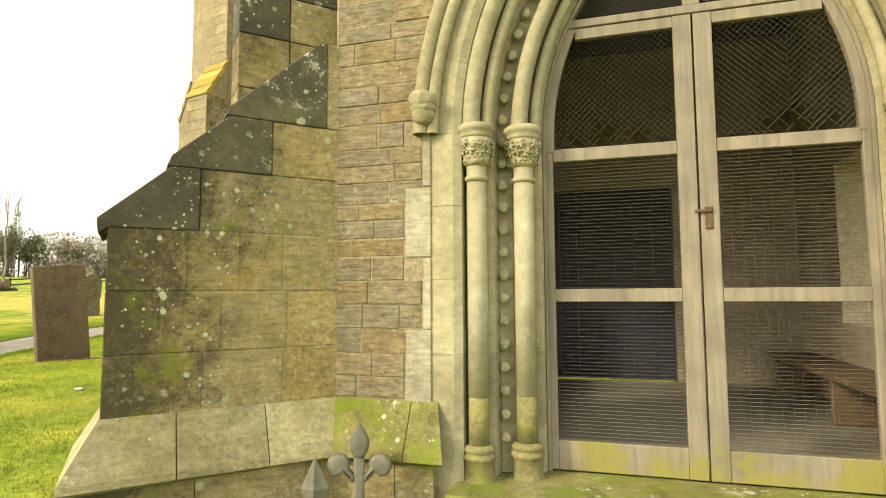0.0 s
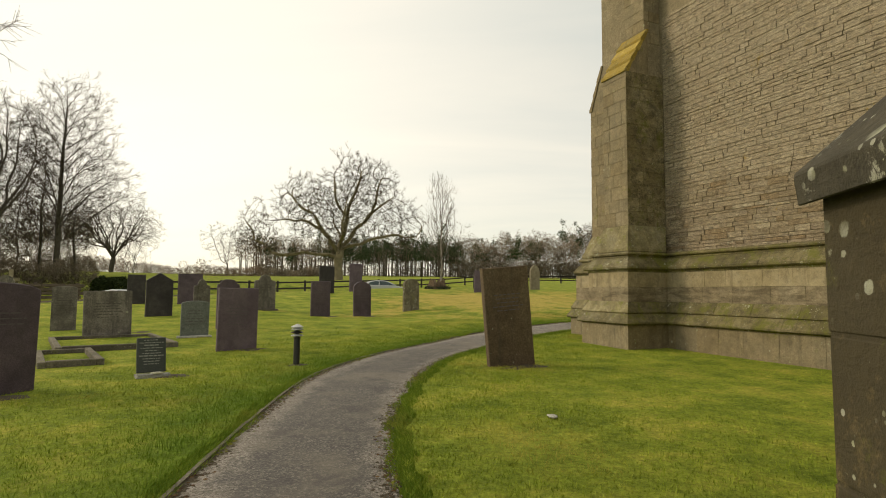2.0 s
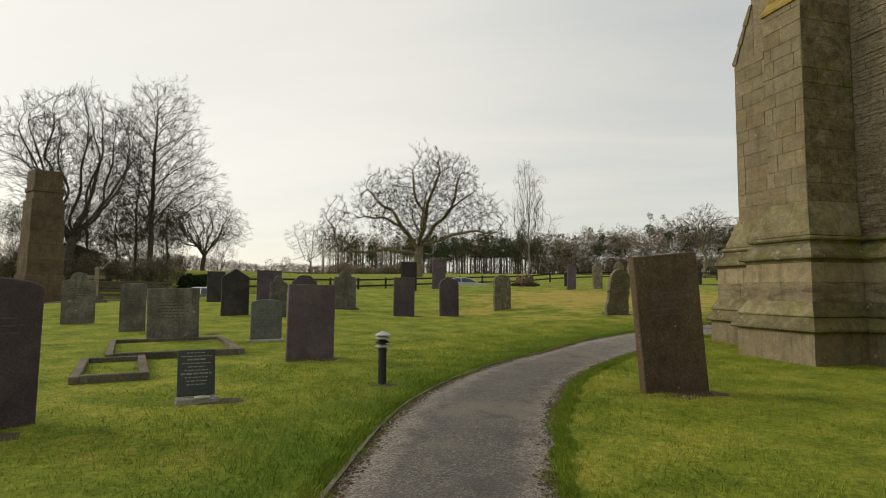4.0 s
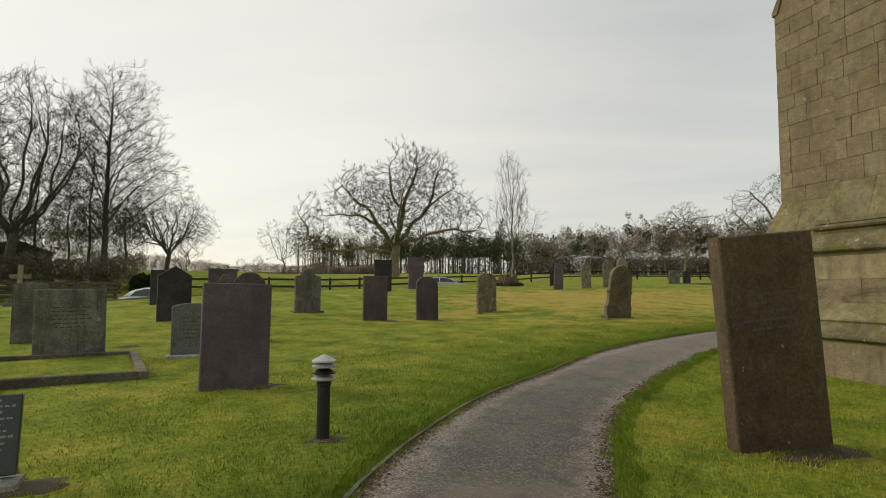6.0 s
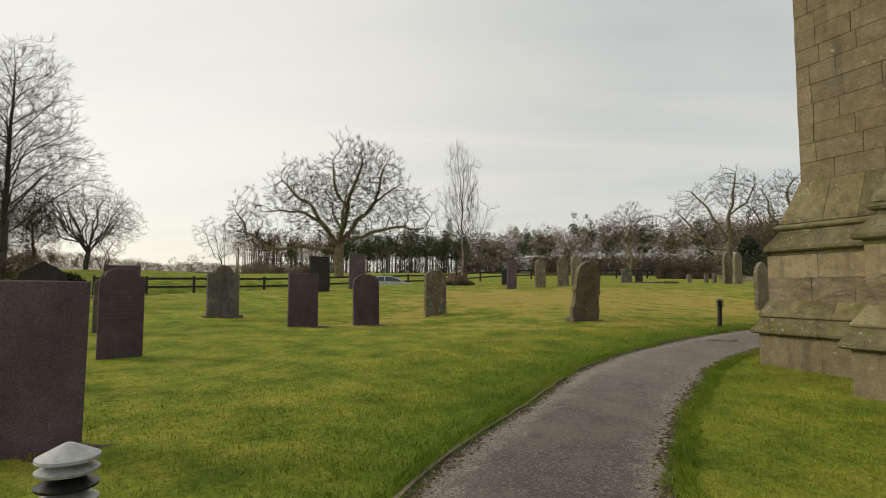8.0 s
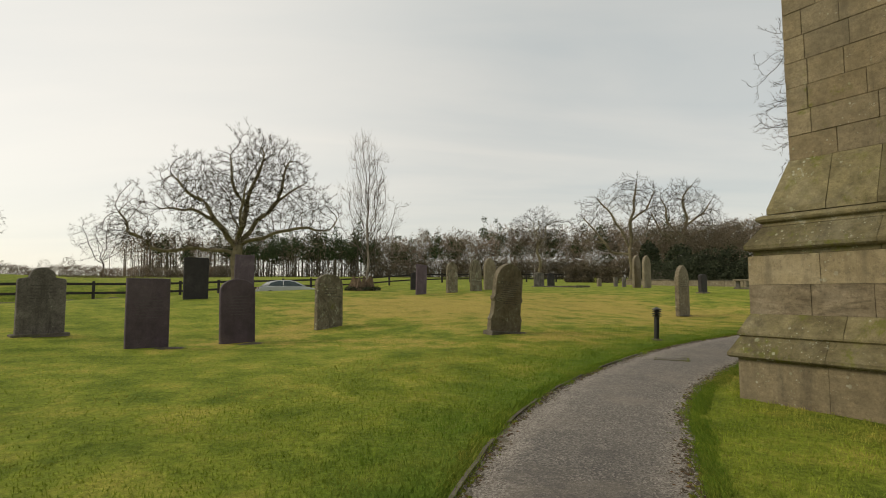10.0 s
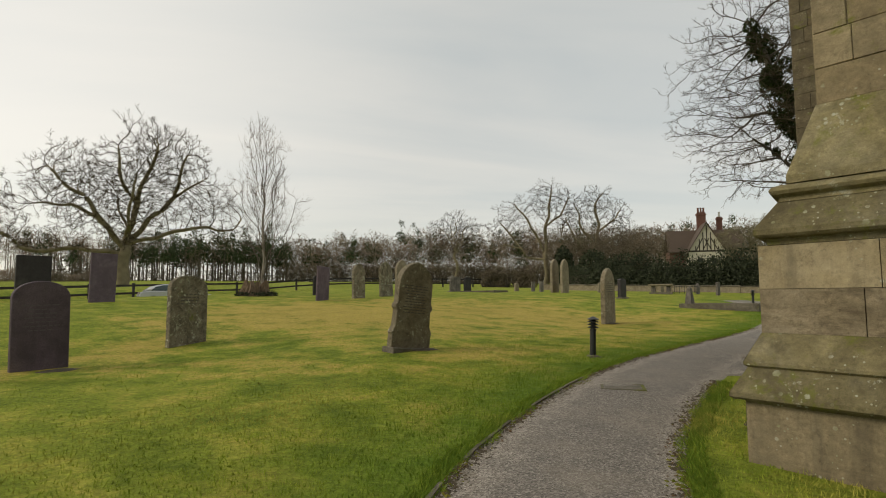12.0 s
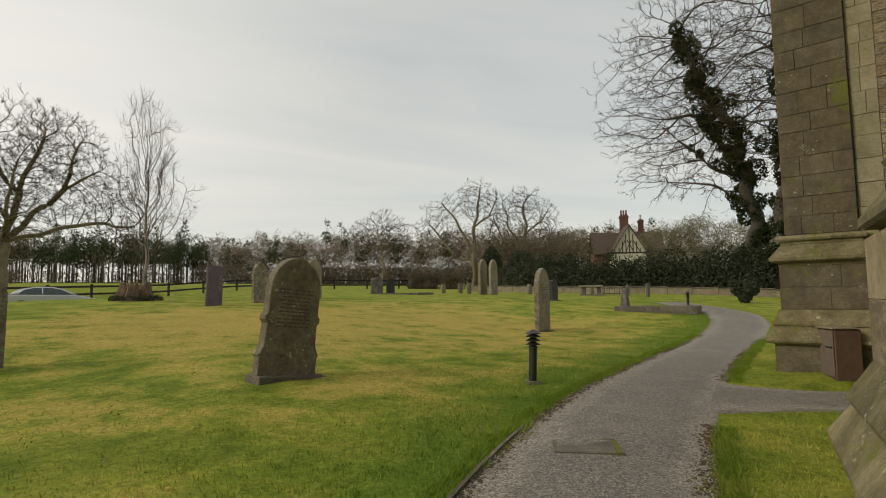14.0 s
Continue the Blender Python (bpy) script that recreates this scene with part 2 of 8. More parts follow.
M_ASHLAR = stone_mat("ashlar_limestone", [(0.195, 0.153, 0.088), (0.255, 0.206, 0.127), (0.325, 0.275, 0.188)], big=1.2, lichen=0.45, dark=0.6, moss=0.12, streak=0.4, tool=0.08, vary=0.15, hues=((0.243, 0.188, 0.107), (0.275, 0.224, 0.14), (0.22, 0.186, 0.126), (0.315, 0.26, 0.165)))
# darker ashlar: the wing's shade is mixed into the colour, beside crust and lichen
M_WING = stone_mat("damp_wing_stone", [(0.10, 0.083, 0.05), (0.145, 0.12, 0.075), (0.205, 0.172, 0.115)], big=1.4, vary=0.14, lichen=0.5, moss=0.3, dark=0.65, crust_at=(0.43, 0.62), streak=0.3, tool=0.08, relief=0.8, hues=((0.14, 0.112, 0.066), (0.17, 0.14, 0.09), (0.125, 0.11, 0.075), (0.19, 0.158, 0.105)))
M_RUBBLE = stone_mat("coursed_rubble", [(0.225, 0.16, 0.095), (0.26, 0.21, 0.14), (0.32, 0.275, 0.20)], big=3.2, vary=0.3, hues=((0.265, 0.185, 0.105), (0.24, 0.195, 0.135), (0.33, 0.27, 0.19), (0.215, 0.175, 0.13), (0.34, 0.295, 0.22)), lichen=0.1, dark=0.35, crust_at=(0.48, 0.66), streak=0.12, yellow=0.15, tool=0.6, relief=1.0)
M_WALLLEDGE = stone_mat("mossy_wall_ledge", [(0.15, 0.13, 0.06), (0.20, 0.17, 0.085), (0.26, 0.225, 0.13)], lichen=0.7, moss=0.75, moss_col=(0.125, 0.13, 0.02), dark=0.7, crust_at=(0.44, 0.60), relief=0.9, tool=0.08)
M_PORCHWALL = stone_mat("porch_ironstone", [(0.165, 0.115, 0.062), (0.18, 0.14, 0.09), (0.205, 0.17, 0.125)], vary=0.12, hues=((0.238, 0.17, 0.082), (0.215, 0.18, 0.11), (0.192, 0.17, 0.128), (0.25, 0.2, 0.115), (0.205, 0.183, 0.14)), speck=0.45, lichen=0.3, bright=0.9, yellow=0.12, big=2.6, tool=0.45, dark=0.55, crust_at=(0.46, 0.66), crust_col=(0.075, 0.06, 0.036), relief=0.9)
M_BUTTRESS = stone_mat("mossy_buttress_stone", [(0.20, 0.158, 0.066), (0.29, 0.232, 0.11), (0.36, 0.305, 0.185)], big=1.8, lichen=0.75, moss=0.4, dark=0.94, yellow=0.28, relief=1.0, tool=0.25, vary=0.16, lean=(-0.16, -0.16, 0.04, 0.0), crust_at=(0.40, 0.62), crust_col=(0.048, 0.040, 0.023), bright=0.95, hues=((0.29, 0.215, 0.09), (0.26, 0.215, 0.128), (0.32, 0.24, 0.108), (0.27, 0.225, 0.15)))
# east side of the south buttress: mossier and darker than its front
M_EASTFACE = stone_mat("damp_mottled_ashlar", [(0.19, 0.15, 0.075), (0.25, 0.205, 0.115), (0.31, 0.265, 0.17)], big=1.8, lichen=0.4, moss=0.5, moss_col=(0.11, 0.115, 0.02), dark=0.85, crust_at=(0.45, 0.58), crust_col=(0.055, 0.047, 0.026), relief=0.9, tool=0.25, vary=0.16)
M_DADO = stone_mat("cream_dado_stone", [(0.255, 0.205, 0.118), (0.325, 0.268, 0.165), (0.39, 0.33, 0.22)], big=1.4, vary=0.08, dark=0.6, crust_at=(0.47, 0.61), crust_col=(0.10, 0.085, 0.06), streak=0.35, lichen=0.3, speck=0.3, relief=0.4)
M_DADOLOW = stone_mat("bedded_dado_stone", [(0.18, 0.146, 0.092), (0.245, 0.20, 0.132), (0.31, 0.262, 0.185)], big=1.4, vary=0.1, dark=0.5, crust_at=(0.48, 0.64), crust_col=(0.08, 0.066, 0.045), relief=0.7, bed=0.6)
M_COPING = stone_mat("blackened_coping", [(0.05, 0.046, 0.036), (0.08, 0.072, 0.05), (0.13, 0.115, 0.07)], bright=0.95, lichen=1.0, moss=0.1, dark=0.8, relief=0.9, vary=0.15)
M_PLINTH = stone_mat("lichened_plinth", [(0.16, 0.135, 0.07), (0.225, 0.195, 0.105), (0.30, 0.27, 0.175)], lichen=0.8, bright=0.85, moss=0.45, dark=0.6, crust_at=(0.44, 0.62), relief=0.9, tool=0.08)
M_GREENLEDGE = stone_mat("green_ledge", [(0.17, 0.155, 0.055), (0.22, 0.20, 0.075), (0.28, 0.25, 0.13)], lichen=0.85, bright=0.95, moss=0.85, moss_col=(0.13, 0.175, 0.012), dark=0.75, crust_at=(0.46, 0.60), crust_col=(0.05, 0.05, 0.02), relief=0.9)
M_SKIRT = stone_mat("pale_plinth_skirt", [(0.22, 0.19, 0.095), (0.285, 0.25, 0.14), (0.35, 0.315, 0.20)], lichen=0.8, bright=0.85, moss=0.35, moss_col=(0.18, 0.18, 0.03), dark=0.45, crust_at=(0.47, 0.66), relief=0.9, tool=0.2)
M_SHAFT = stone_mat("pale_shaft_stone", [(0.26, 0.235, 0.145), (0.31, 0.285, 0.20), (0.36, 0.34, 0.27)], vary=0.06, moss=0.2, moss_col=(0.25, 0.24, 0.06), relief=0.15, big=1.3, fine=22, speck=0.15)
M_SHAFTFOOT = stone_mat("mossy_shaft_base", [(0.16, 0.15, 0.06), (0.21, 0.19, 0.09), (0.27, 0.24, 0.15)], vary=0.05, moss=0.6, moss_col=(0.16, 0.17, 0.03), dark=0.4, relief=0.4, big=2.0)
M_WEATHER = stone_mat("yellow_weathering", [(0.26, 0.19, 0.05), (0.33, 0.24, 0.06), (0.28, 0.22, 0.11)], lichen=0.4, yellow=0.6, relief=0.6)
M_DRESSED = stone_mat("dressed_limestone", [(0.232, 0.207, 0.125), (0.272, 0.245, 0.16), (0.315, 0.288, 0.20)], vary=0.12, moss=0.22, relief=0.2, big=1.6, tool=0.08, fine=22, speck=0.2)
M_QUOIN = stone_mat("pale_quoin", [(0.25, 0.222, 0.162), (0.29, 0.262, 0.20), (0.335, 0.305, 0.245)], vary=0.1, relief=0.3, tool=0.25, speck=0.2)
M_MORTAR = stone_mat("mortar", [(0.19, 0.155, 0.10), (0.23, 0.19, 0.125), (0.28, 0.235, 0.16)], vary=0.0, relief=0.5)
M_SLATE = stone_mat("purple_slate", [(0.076, 0.056, 0.072), (0.102, 0.077, 0.096), (0.13, 0.102, 0.119)], big=1.1, fine=60, vary=0.2, rough=0.66, relief=0.15, streak=0.15)
M_DARKSLATE = stone_mat("dark_slate", [(0.026, 0.023, 0.024), (0.038, 0.034, 0.035), (0.06, 0.054, 0.053)], big=1.1, fine=60, vary=0.2, rough=0.6, relief=0.12)
M_GREYSTONE = stone_mat("grey_headstone", [(0.10, 0.09, 0.08), (0.15, 0.135, 0.12), (0.23, 0.21, 0.185)], vary=0.2, lichen=0.2, streak=0.6, big=2.4, relief=0.4)
M_BROWNSTONE = stone_mat("brown_headstone", [(0.085, 0.060, 0.040), (0.115, 0.083, 0.054), (0.155, 0.118, 0.074)], big=1.3, vary=0.1, lichen=0.1, streak=0.4, relief=0.45)
M_LICHENSTONE = stone_mat("lichen_headstone", [(0.155, 0.128, 0.084), (0.212, 0.182, 0.128), (0.285, 0.25, 0.185)], vary=0.15, lichen=0.95, dark=0.6, big=2.6, crust_at=(0.46, 0.62), bright=0.95, moss=0.25, relief=0.7)
M_BLOTCHED = stone_mat("lichen_blotched_headstone", [(0.155, 0.13, 0.09), (0.215, 0.187, 0.135), (0.28, 0.245, 0.185)], vary=0.1, lichen=1.5, dark=0.75, big=2.8, crust_at=(0.45, 0.60), bright=0.9, moss=0.2, relief=0.8)
M_PALESTONE = stone_mat("pale_sandstone", [(0.20, 0.165, 0.115), (0.25, 0.212, 0.15), (0.31, 0.27, 0.20)], vary=0.15, lichen=0.5, dark=0.5)
M_KERB = stone_mat("kerb_stone", [(0.09, 0.08, 0.06), (0.13, 0.115, 0.09), (0.19, 0.17, 0.14)], vary=0.2, lichen=0.35, moss=0.3)
M_GREENSLATE = stone_mat("green_grey_slate", [(0.12, 0.13, 0.125), (0.15, 0.165, 0.155), (0.18, 0.195, 0.185)], vary=0.1, rough=0.6, relief=0.1)
M_CONCRETE = stone_mat("pale_concrete", [(0.32, 0.31, 0.29), (0.40, 0.39, 0.36), (0.46, 0.45, 0.42)], vary=0.05)
M_POLISHED = plain_mat("polished_dark_granite", (0.024, 0.031, 0.026), (0.046, 0.055, 0.047), 60, 0.28, 0, 0.03)
M_LETTER = plain_mat("letter_paint", (0.19, 0.20, 0.175), (0.30, 0.31, 0.28), 26, 0.7)
M_FOOT = stone_mat("weathered_concrete", [(0.15, 0.15, 0.135), (0.21, 0.21, 0.19), (0.27, 0.27, 0.25)], vary=0.0, moss=0.3)
M_HOLDER = plain_mat("cream_plastic", (0.42, 0.40, 0.31), (0.52, 0.50, 0.40), 20, 0.6)
M_LETTERDARK = plain_mat("cut_lettering", (0.06, 0.052, 0.044), (0.085, 0.075, 0.065), 20, 0.9)
M_FAINT = plain_mat("faint_cut_lettering", (0.085, 0.072, 0.08), (0.11, 0.095, 0.10), 20, 0.8)
M_GATEWOOD = wood_mat("weathered_gate_oak", (0.145, 0.12, 0.09), (0.25, 0.21, 0.16), algae=True)
M_WIRE = plain_mat("dulled_wire", (0.06, 0.05, 0.04), (0.09, 0.078, 0.062), 40, 0.75, 0.0)
M_RUST = plain_mat("rusty_lock_iron", (0.07, 0.04, 0.022), (0.14, 0.09, 0.05), 40, 0.8, 0.3)
M_IRON = plain_mat("black_iron", (0.03, 0.03, 0.03), (0.06, 0.058, 0.055), 30, 0.5, 0.5)
M_RAILIRON = plain_mat("grey_painted_iron", (0.085, 0.08, 0.062), (0.165, 0.155, 0.12), 14, 0.7, 0.1)
M_BLACKPLASTIC = plain_mat("black_bollard_paint", (0.012, 0.012, 0.013), (0.028, 0.028, 0.03), 30, 0.4)
M_WHITECAP = plain_mat("grey_lamp_fin", (0.33, 0.34, 0.35), (0.52, 0.53, 0.54), 30, 0.45)
M_FENCE = wood_mat("dark_stained_rail", (0.016, 0.013, 0.011), (0.035, 0.028, 0.022), 1)
M_LOG = wood_mat("brown_sleeper", (0.06, 0.042, 0.028), (0.13, 0.095, 0.065), 1)
M_BARK = plain_mat("bare_bark", (0.065, 0.055, 0.042), (0.125, 0.105, 0.075), 5, 0.95, 0, 0.6)
M_OAKBARK = plain_mat("oak_bark_with_algae", (0.135, 0.11, 0.066), (0.25, 0.21, 0.125), 1.2, 0.95, 0, 0.6)
M_DARKBARK = plain_mat("dark_bark", (0.04, 0.034, 0.027), (0.085, 0.072, 0.055), 4, 0.95, 0, 0.6)
M_BIRCHBARK = plain_mat("pale_birch_bark", (0.16, 0.135, 0.11), (0.33, 0.29, 0.24), 3, 0.9, 0, 0.3)
M_TWIG = leaf_mat("winter_twigs", (0.035, 0.028, 0.022), (0.075, 0.06, 0.045))
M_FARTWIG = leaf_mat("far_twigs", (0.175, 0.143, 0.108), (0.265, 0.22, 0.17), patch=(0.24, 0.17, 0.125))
M_OAKTWIG = leaf_mat("oak_twigs", (0.042, 0.033, 0.022), (0.085, 0.068, 0.044))
M_BIRCHTWIG = leaf_mat("birch_twigs", (0.095, 0.076, 0.064), (0.185, 0.152, 0.126))
M_PINE = leaf_mat("pine_needles", (0.036, 0.054, 0.026), (0.085, 0.105, 0.05))
M_IVY = leaf_mat("ivy_leaves", (0.013, 0.022, 0.008), (0.042, 0.056, 0.02))
M_HEDGE = leaf_mat("laurel_hedge_leaves", (0.028, 0.036, 0.02), (0.075, 0.086, 0.054))
M_FIELDTWIG = leaf_mat("field_hedge_twigs", (0.10, 0.082, 0.058), (0.18, 0.148, 0.105))
M_CATKIN = leaf_mat("olive_shrub_twigs", (0.13, 0.115, 0.07), (0.235, 0.21, 0.135))
M_BLADE = leaf_mat("grass_blades", (0.175, 0.232, 0.032), (0.30, 0.35, 0.058), (0.395, 0.34, 0.095))
M_GRITBITS = leaf_mat("grit_bits", (0.10, 0.09, 0.075), (0.33, 0.30, 0.26))
M_LEAFBITS = leaf_mat("leaf_scraps", (0.06, 0.035, 0.02), (0.16, 0.10, 0.05))
M_MOSSBITS = leaf_mat("moss_cushions", (0.07, 0.085, 0.012), (0.17, 0.16, 0.03))
M_CARPAINT = plain_mat("silver_car_paint", (0.48, 0.50, 0.52), (0.52, 0.54, 0.56), 2, 0.25, 0.3, 0)
M_CARWHITE = plain_mat("white_car_paint", (0.66, 0.67, 0.68), (0.70, 0.71, 0.72), 2, 0.25, 0.0, 0)
M_CARGLASS = plain_mat("car_glass", (0.03, 0.05, 0.055), (0.05, 0.075, 0.08), 2, 0.08, 0, 0)
M_TYRE = plain_mat("tyre_rubber", (0.012, 0.012, 0.012), (0.02, 0.02, 0.02), 20, 0.85)
M_BRICKRED = plain_mat("red_brown_chimney_brick", (0.11, 0.05, 0.038), (0.16, 0.072, 0.052), 3, 0.9)
M_ROOFTILE = plain_mat("brown_roof_tiles", (0.065, 0.046, 0.034), (0.10, 0.07, 0.048), 4, 0.85)
M_RENDER = plain_mat("cream_render", (0.50, 0.46, 0.36), (0.60, 0.56, 0.45), 2, 0.9)
M_TIMBER = plain_mat("dark_timber_frame", (0.03, 0.022, 0.016), (0.05, 0.038, 0.028), 6, 0.8)
M_PANE = plain_mat("window_pane", (0.02, 0.022, 0.025), (0.03, 0.032, 0.036), 2, 0.1, 0, 0)
M_BOXBROWN = plain_mat("brown_cabinet_paint", (0.09, 0.05, 0.032), (0.13, 0.075, 0.05), 8, 0.7)
M_BOXGREY = plain_mat("weathered_cabinet_door", (0.11, 0.082, 0.06), (0.165, 0.125, 0.09), 9, 0.75)
M_STUMP = plain_mat("rotten_stump", (0.085, 0.056, 0.034), (0.18, 0.125, 0.078), 7, 0.95, 0, 0.8)
M_SOIL = plain_mat("bare_soil", (0.05, 0.038, 0.022), (0.085, 0.065, 0.04), 12, 0.95, 0, 0.6)
M_INNERWALL = stone_mat("limewashed_inner_wall", [(0.28, 0.225, 0.16), (0.35, 0.29, 0.215), (0.41, 0.35, 0.27)], vary=0.1)
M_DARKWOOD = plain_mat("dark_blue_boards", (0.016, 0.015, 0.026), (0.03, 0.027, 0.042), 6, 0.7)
M_BENCH = plain_mat("oak_bench", (0.12, 0.075, 0.045), (0.18, 0.12, 0.07), 8, 0.6)
M_FLOORTILE = plain_mat("porch_floor_slabs", (0.20, 0.18, 0.14), (0.28, 0.25, 0.2), 4, 0.8)


def grass_mat():
    m, nt, g, bsdf = start("lawn")
    pos = g.outputs["Position"]
    big = tex_noise(nt, pos, 0.16, 5, 0.6, 0.5)
    mid = tex_noise(nt, pos, 1.1, 6, 0.7)
    fine = tex_noise(nt, pos, 15.0, 6, 0.85)
    col = ramp(nt, mid, [(0.33, (0.108, 0.152, 0.02)), (0.5, (0.205, 0.248, 0.034)), (0.66, (0.335, 0.315, 0.06))])
    # sun-bleached thatch on the rise of the yard
    sep = nt.nodes.new("ShaderNodeSeparateXYZ")
    nt.links.new(pos, sep.inputs[0])
    dx = math_node(nt, "MULTIPLY", math_node(nt, "ADD", sep.outputs["X"], 24.5), 0.085)
    dy = math_node(nt, "MULTIPLY", math_node(nt, "ADD", sep.outputs["Y"], -26.0), 0.07)
    rr = math_node(nt, "ADD", math_node(nt, "MULTIPLY", dx, dx), math_node(nt, "MULTIPLY", dy, dy))
    dry = math_node(nt, "SUBTRACT", math_node(nt, "ADD", big, 0.2), math_node(nt, "MULTIPLY", rr, 0.30))
    dry = math_node(nt, "ADD", dry, math_node(nt, "MULTIPLY", math_node(nt, "SUBTRACT", mid, 0.5), 1.1))
    col = mix_rgb(nt, step(nt, dry, 0.42, 0.74, 0.7), col, (0.44, 0.315, 0.09))
    col = mix_rgb(nt, step(nt, tex_noise(nt, pos, 0.5, 5, 0.6), 0.54, 0.68, 0.3), col, (0.10, 0.145, 0.014))
    green = nt.nodes.new("ShaderNodeAttribute")
    green.attribute_name = "lush"
    col = mix_rgb(nt, math_node(nt, "MULTIPLY", green.outputs["Fac"], 0.7), col, (0.075, 0.15, 0.016))
    col = mix_rgb(nt, 0.75, col, ramp(nt, fine, [(0.3, (0.12, 0.12, 0.12)), (0.7, (0.88, 0.88, 0.88))]), "OVERLAY")
    nt.links.new(col, bsdf.inputs["Base Color"])
    bsdf.inputs["Roughness"].default_value = 0.95
    bsdf.inputs["Specular IOR Level"].default_value = 0.08
    bump(nt, bsdf, math_node(nt, "ADD", fine, math_node(nt, "MULTIPLY", mid, 0.8)), 0.55, 0.05)
    return m


def path_mat():
    m, nt, g, bsdf = start("tarmac_path")
    pos = g.outputs["Position"]
    grit = nt.nodes.new("ShaderNodeTexVoronoi")
    grit.inputs["Scale"].default_value = 75.0
    nt.links.new(pos, grit.inputs["Vector"])
    gr = ramp(nt, grit.outputs["Color"], [(0.1, (0.062, 0.057, 0.051)), (0.6, (0.127, 0.115, 0.102)), (0.95, (0.30, 0.268, 0.225))])
    big = tex_noise(nt, pos, 0.9, 5, 0.6, 0.3)
    col = mix_rgb(nt, step(nt, big, 0.45, 0.65, 0.6), gr, (0.22, 0.19, 0.15))
    col = mix_rgb(nt, step(nt, tex_noise(nt, pos, 2.3, 6, 0.7, 0.4), 0.5, 0.66, 0.55), col, (0.06, 0.054, 0.052))
    # worn pale grit along both edges; the strip's u runs from 0 to 1 across it
    uv = nt.nodes.new("ShaderNodeUVMap")
    sep = nt.nodes.new("ShaderNodeSeparateXYZ")
    nt.links.new(uv.outputs[0], sep.inputs[0])
    edge = math_node(nt, "ABSOLUTE", math_node(nt, "SUBTRACT", sep.outputs["X"], 0.535), 0)
    edge = math_node(nt, "ADD", edge, math_node(nt, "MULTIPLY", math_node(nt, "SUBTRACT", tex_noise(nt, pos, 3.0, 6, 0.75), 0.5), 0.55))
    pale = ramp(nt, grit.outputs["Color"], [(0.1, (0.10, 0.085, 0.065)), (0.5, (0.245, 0.215, 0.18)), (0.95, (0.46, 0.42, 0.37))])
    col = mix_rgb(nt, step(nt, edge, 0.25, 0.42, 0.95), col, pale)
    col = mix_rgb(nt, step(nt, edge, 0.44, 0.52, 0.85), col, (0.085, 0.07, 0.03))
    # darker tarmac towards the porch, paler grit further on
    at = nt.nodes.new("ShaderNodeSeparateXYZ")
    nt.links.new(pos, at.inputs[0])
    porch_tone = step(nt, math_node(nt, "ADD", math_node(nt, "MULTIPLY", at.outputs["Y"], -0.1), big), -0.7, -0.15, 0.42)
    col = mix_rgb(nt, porch_tone, col, (0.5, 0.49, 0.5), "MULTIPLY")
    far_tone = step(nt, math_node(nt, "ADD", math_node(nt, "MULTIPLY", at.outputs["Y"], 0.1), tex_noise(nt, pos, 1.7, 6, 0.7, 0.4)), 1.35, 1.8, 0.4)
    col = mix_rgb(nt, far_tone, col, pale)
    nt.links.new(col, bsdf.inputs["Base Color"])
    bsdf.inputs["Roughness"].default_value = 0.85
    bump(nt, bsdf, grit.outputs["Distance"], 0.5, 0.01)
    return m


M_GRASS, M_PATH = grass_mat(), path_mat()
M_MOSSRIM = stone_mat("mossy_rim", [(0.09, 0.08, 0.06), (0.13, 0.118, 0.09), (0.18, 0.165, 0.13)], vary=0.0, moss=0.85, fine=60)
M_PATHLID = stone_mat("gritty_lid", [(0.09, 0.08, 0.07), (0.13, 0.118, 0.10), (0.18, 0.165, 0.14)], vary=0.0, moss=0.35, fine=60)


# ---------------------------------------------------------------- building helpers
def mesh_ob(name, bm, material, parent=None, label="", smooth=False):
    me = bpy.data.meshes.new(name)
    bm.to_mesh(me)
    bm.free()
    me.materials.append(material)
    if smooth:
        me.shade_smooth()
    ob = new(name, me)
    if parent is not None:
        ob.parent = parent
    if label:
        ob["label"] = label
    return ob


def part(name, bm, material, parent, label="", smooth=False):
    return mesh_ob(name, bm, material, parent, label, smooth)


def thing(name, m, label, category, group="", kind=""):
    ob = new(name)
    ob.matrix_world = m
    ob.empty_display_size = 0.2
    return tagged(ob, label, category, group, kind)


def add_box(bm, x0, x1, y0, y1, z0, z1, m=None):
    vs = [bm.verts.new(v) for v in ((x0, y0, z0), (x1, y0, z0), (x1, y1, z0), (x0, y1, z0), (x0, y0, z1), (x1, y0, z1), (x1, y1, z1), (x0, y1, z1))]
    for f in ((0, 3, 2, 1), (4, 5, 6, 7), (0, 1, 5, 4), (1, 2, 6, 5), (2, 3, 7, 6), (3, 0, 4, 7)):
        bm.faces.new([vs[i] for i in f])
    if m is not None:
        for v in vs:
            v.co = m @ v.co
    return vs


def box(x0, x1, y0, y1, z0, z1, bevel=0.0, seg=1):
    bm = bmesh.new()
    add_box(bm, x0, x1, y0, y1, z0, z1)
    if bevel:
        bmesh.ops.bevel(bm, geom=bm.edges[:], offset=bevel, segments=seg, affect="EDGES", profile=0.6)
    return bm


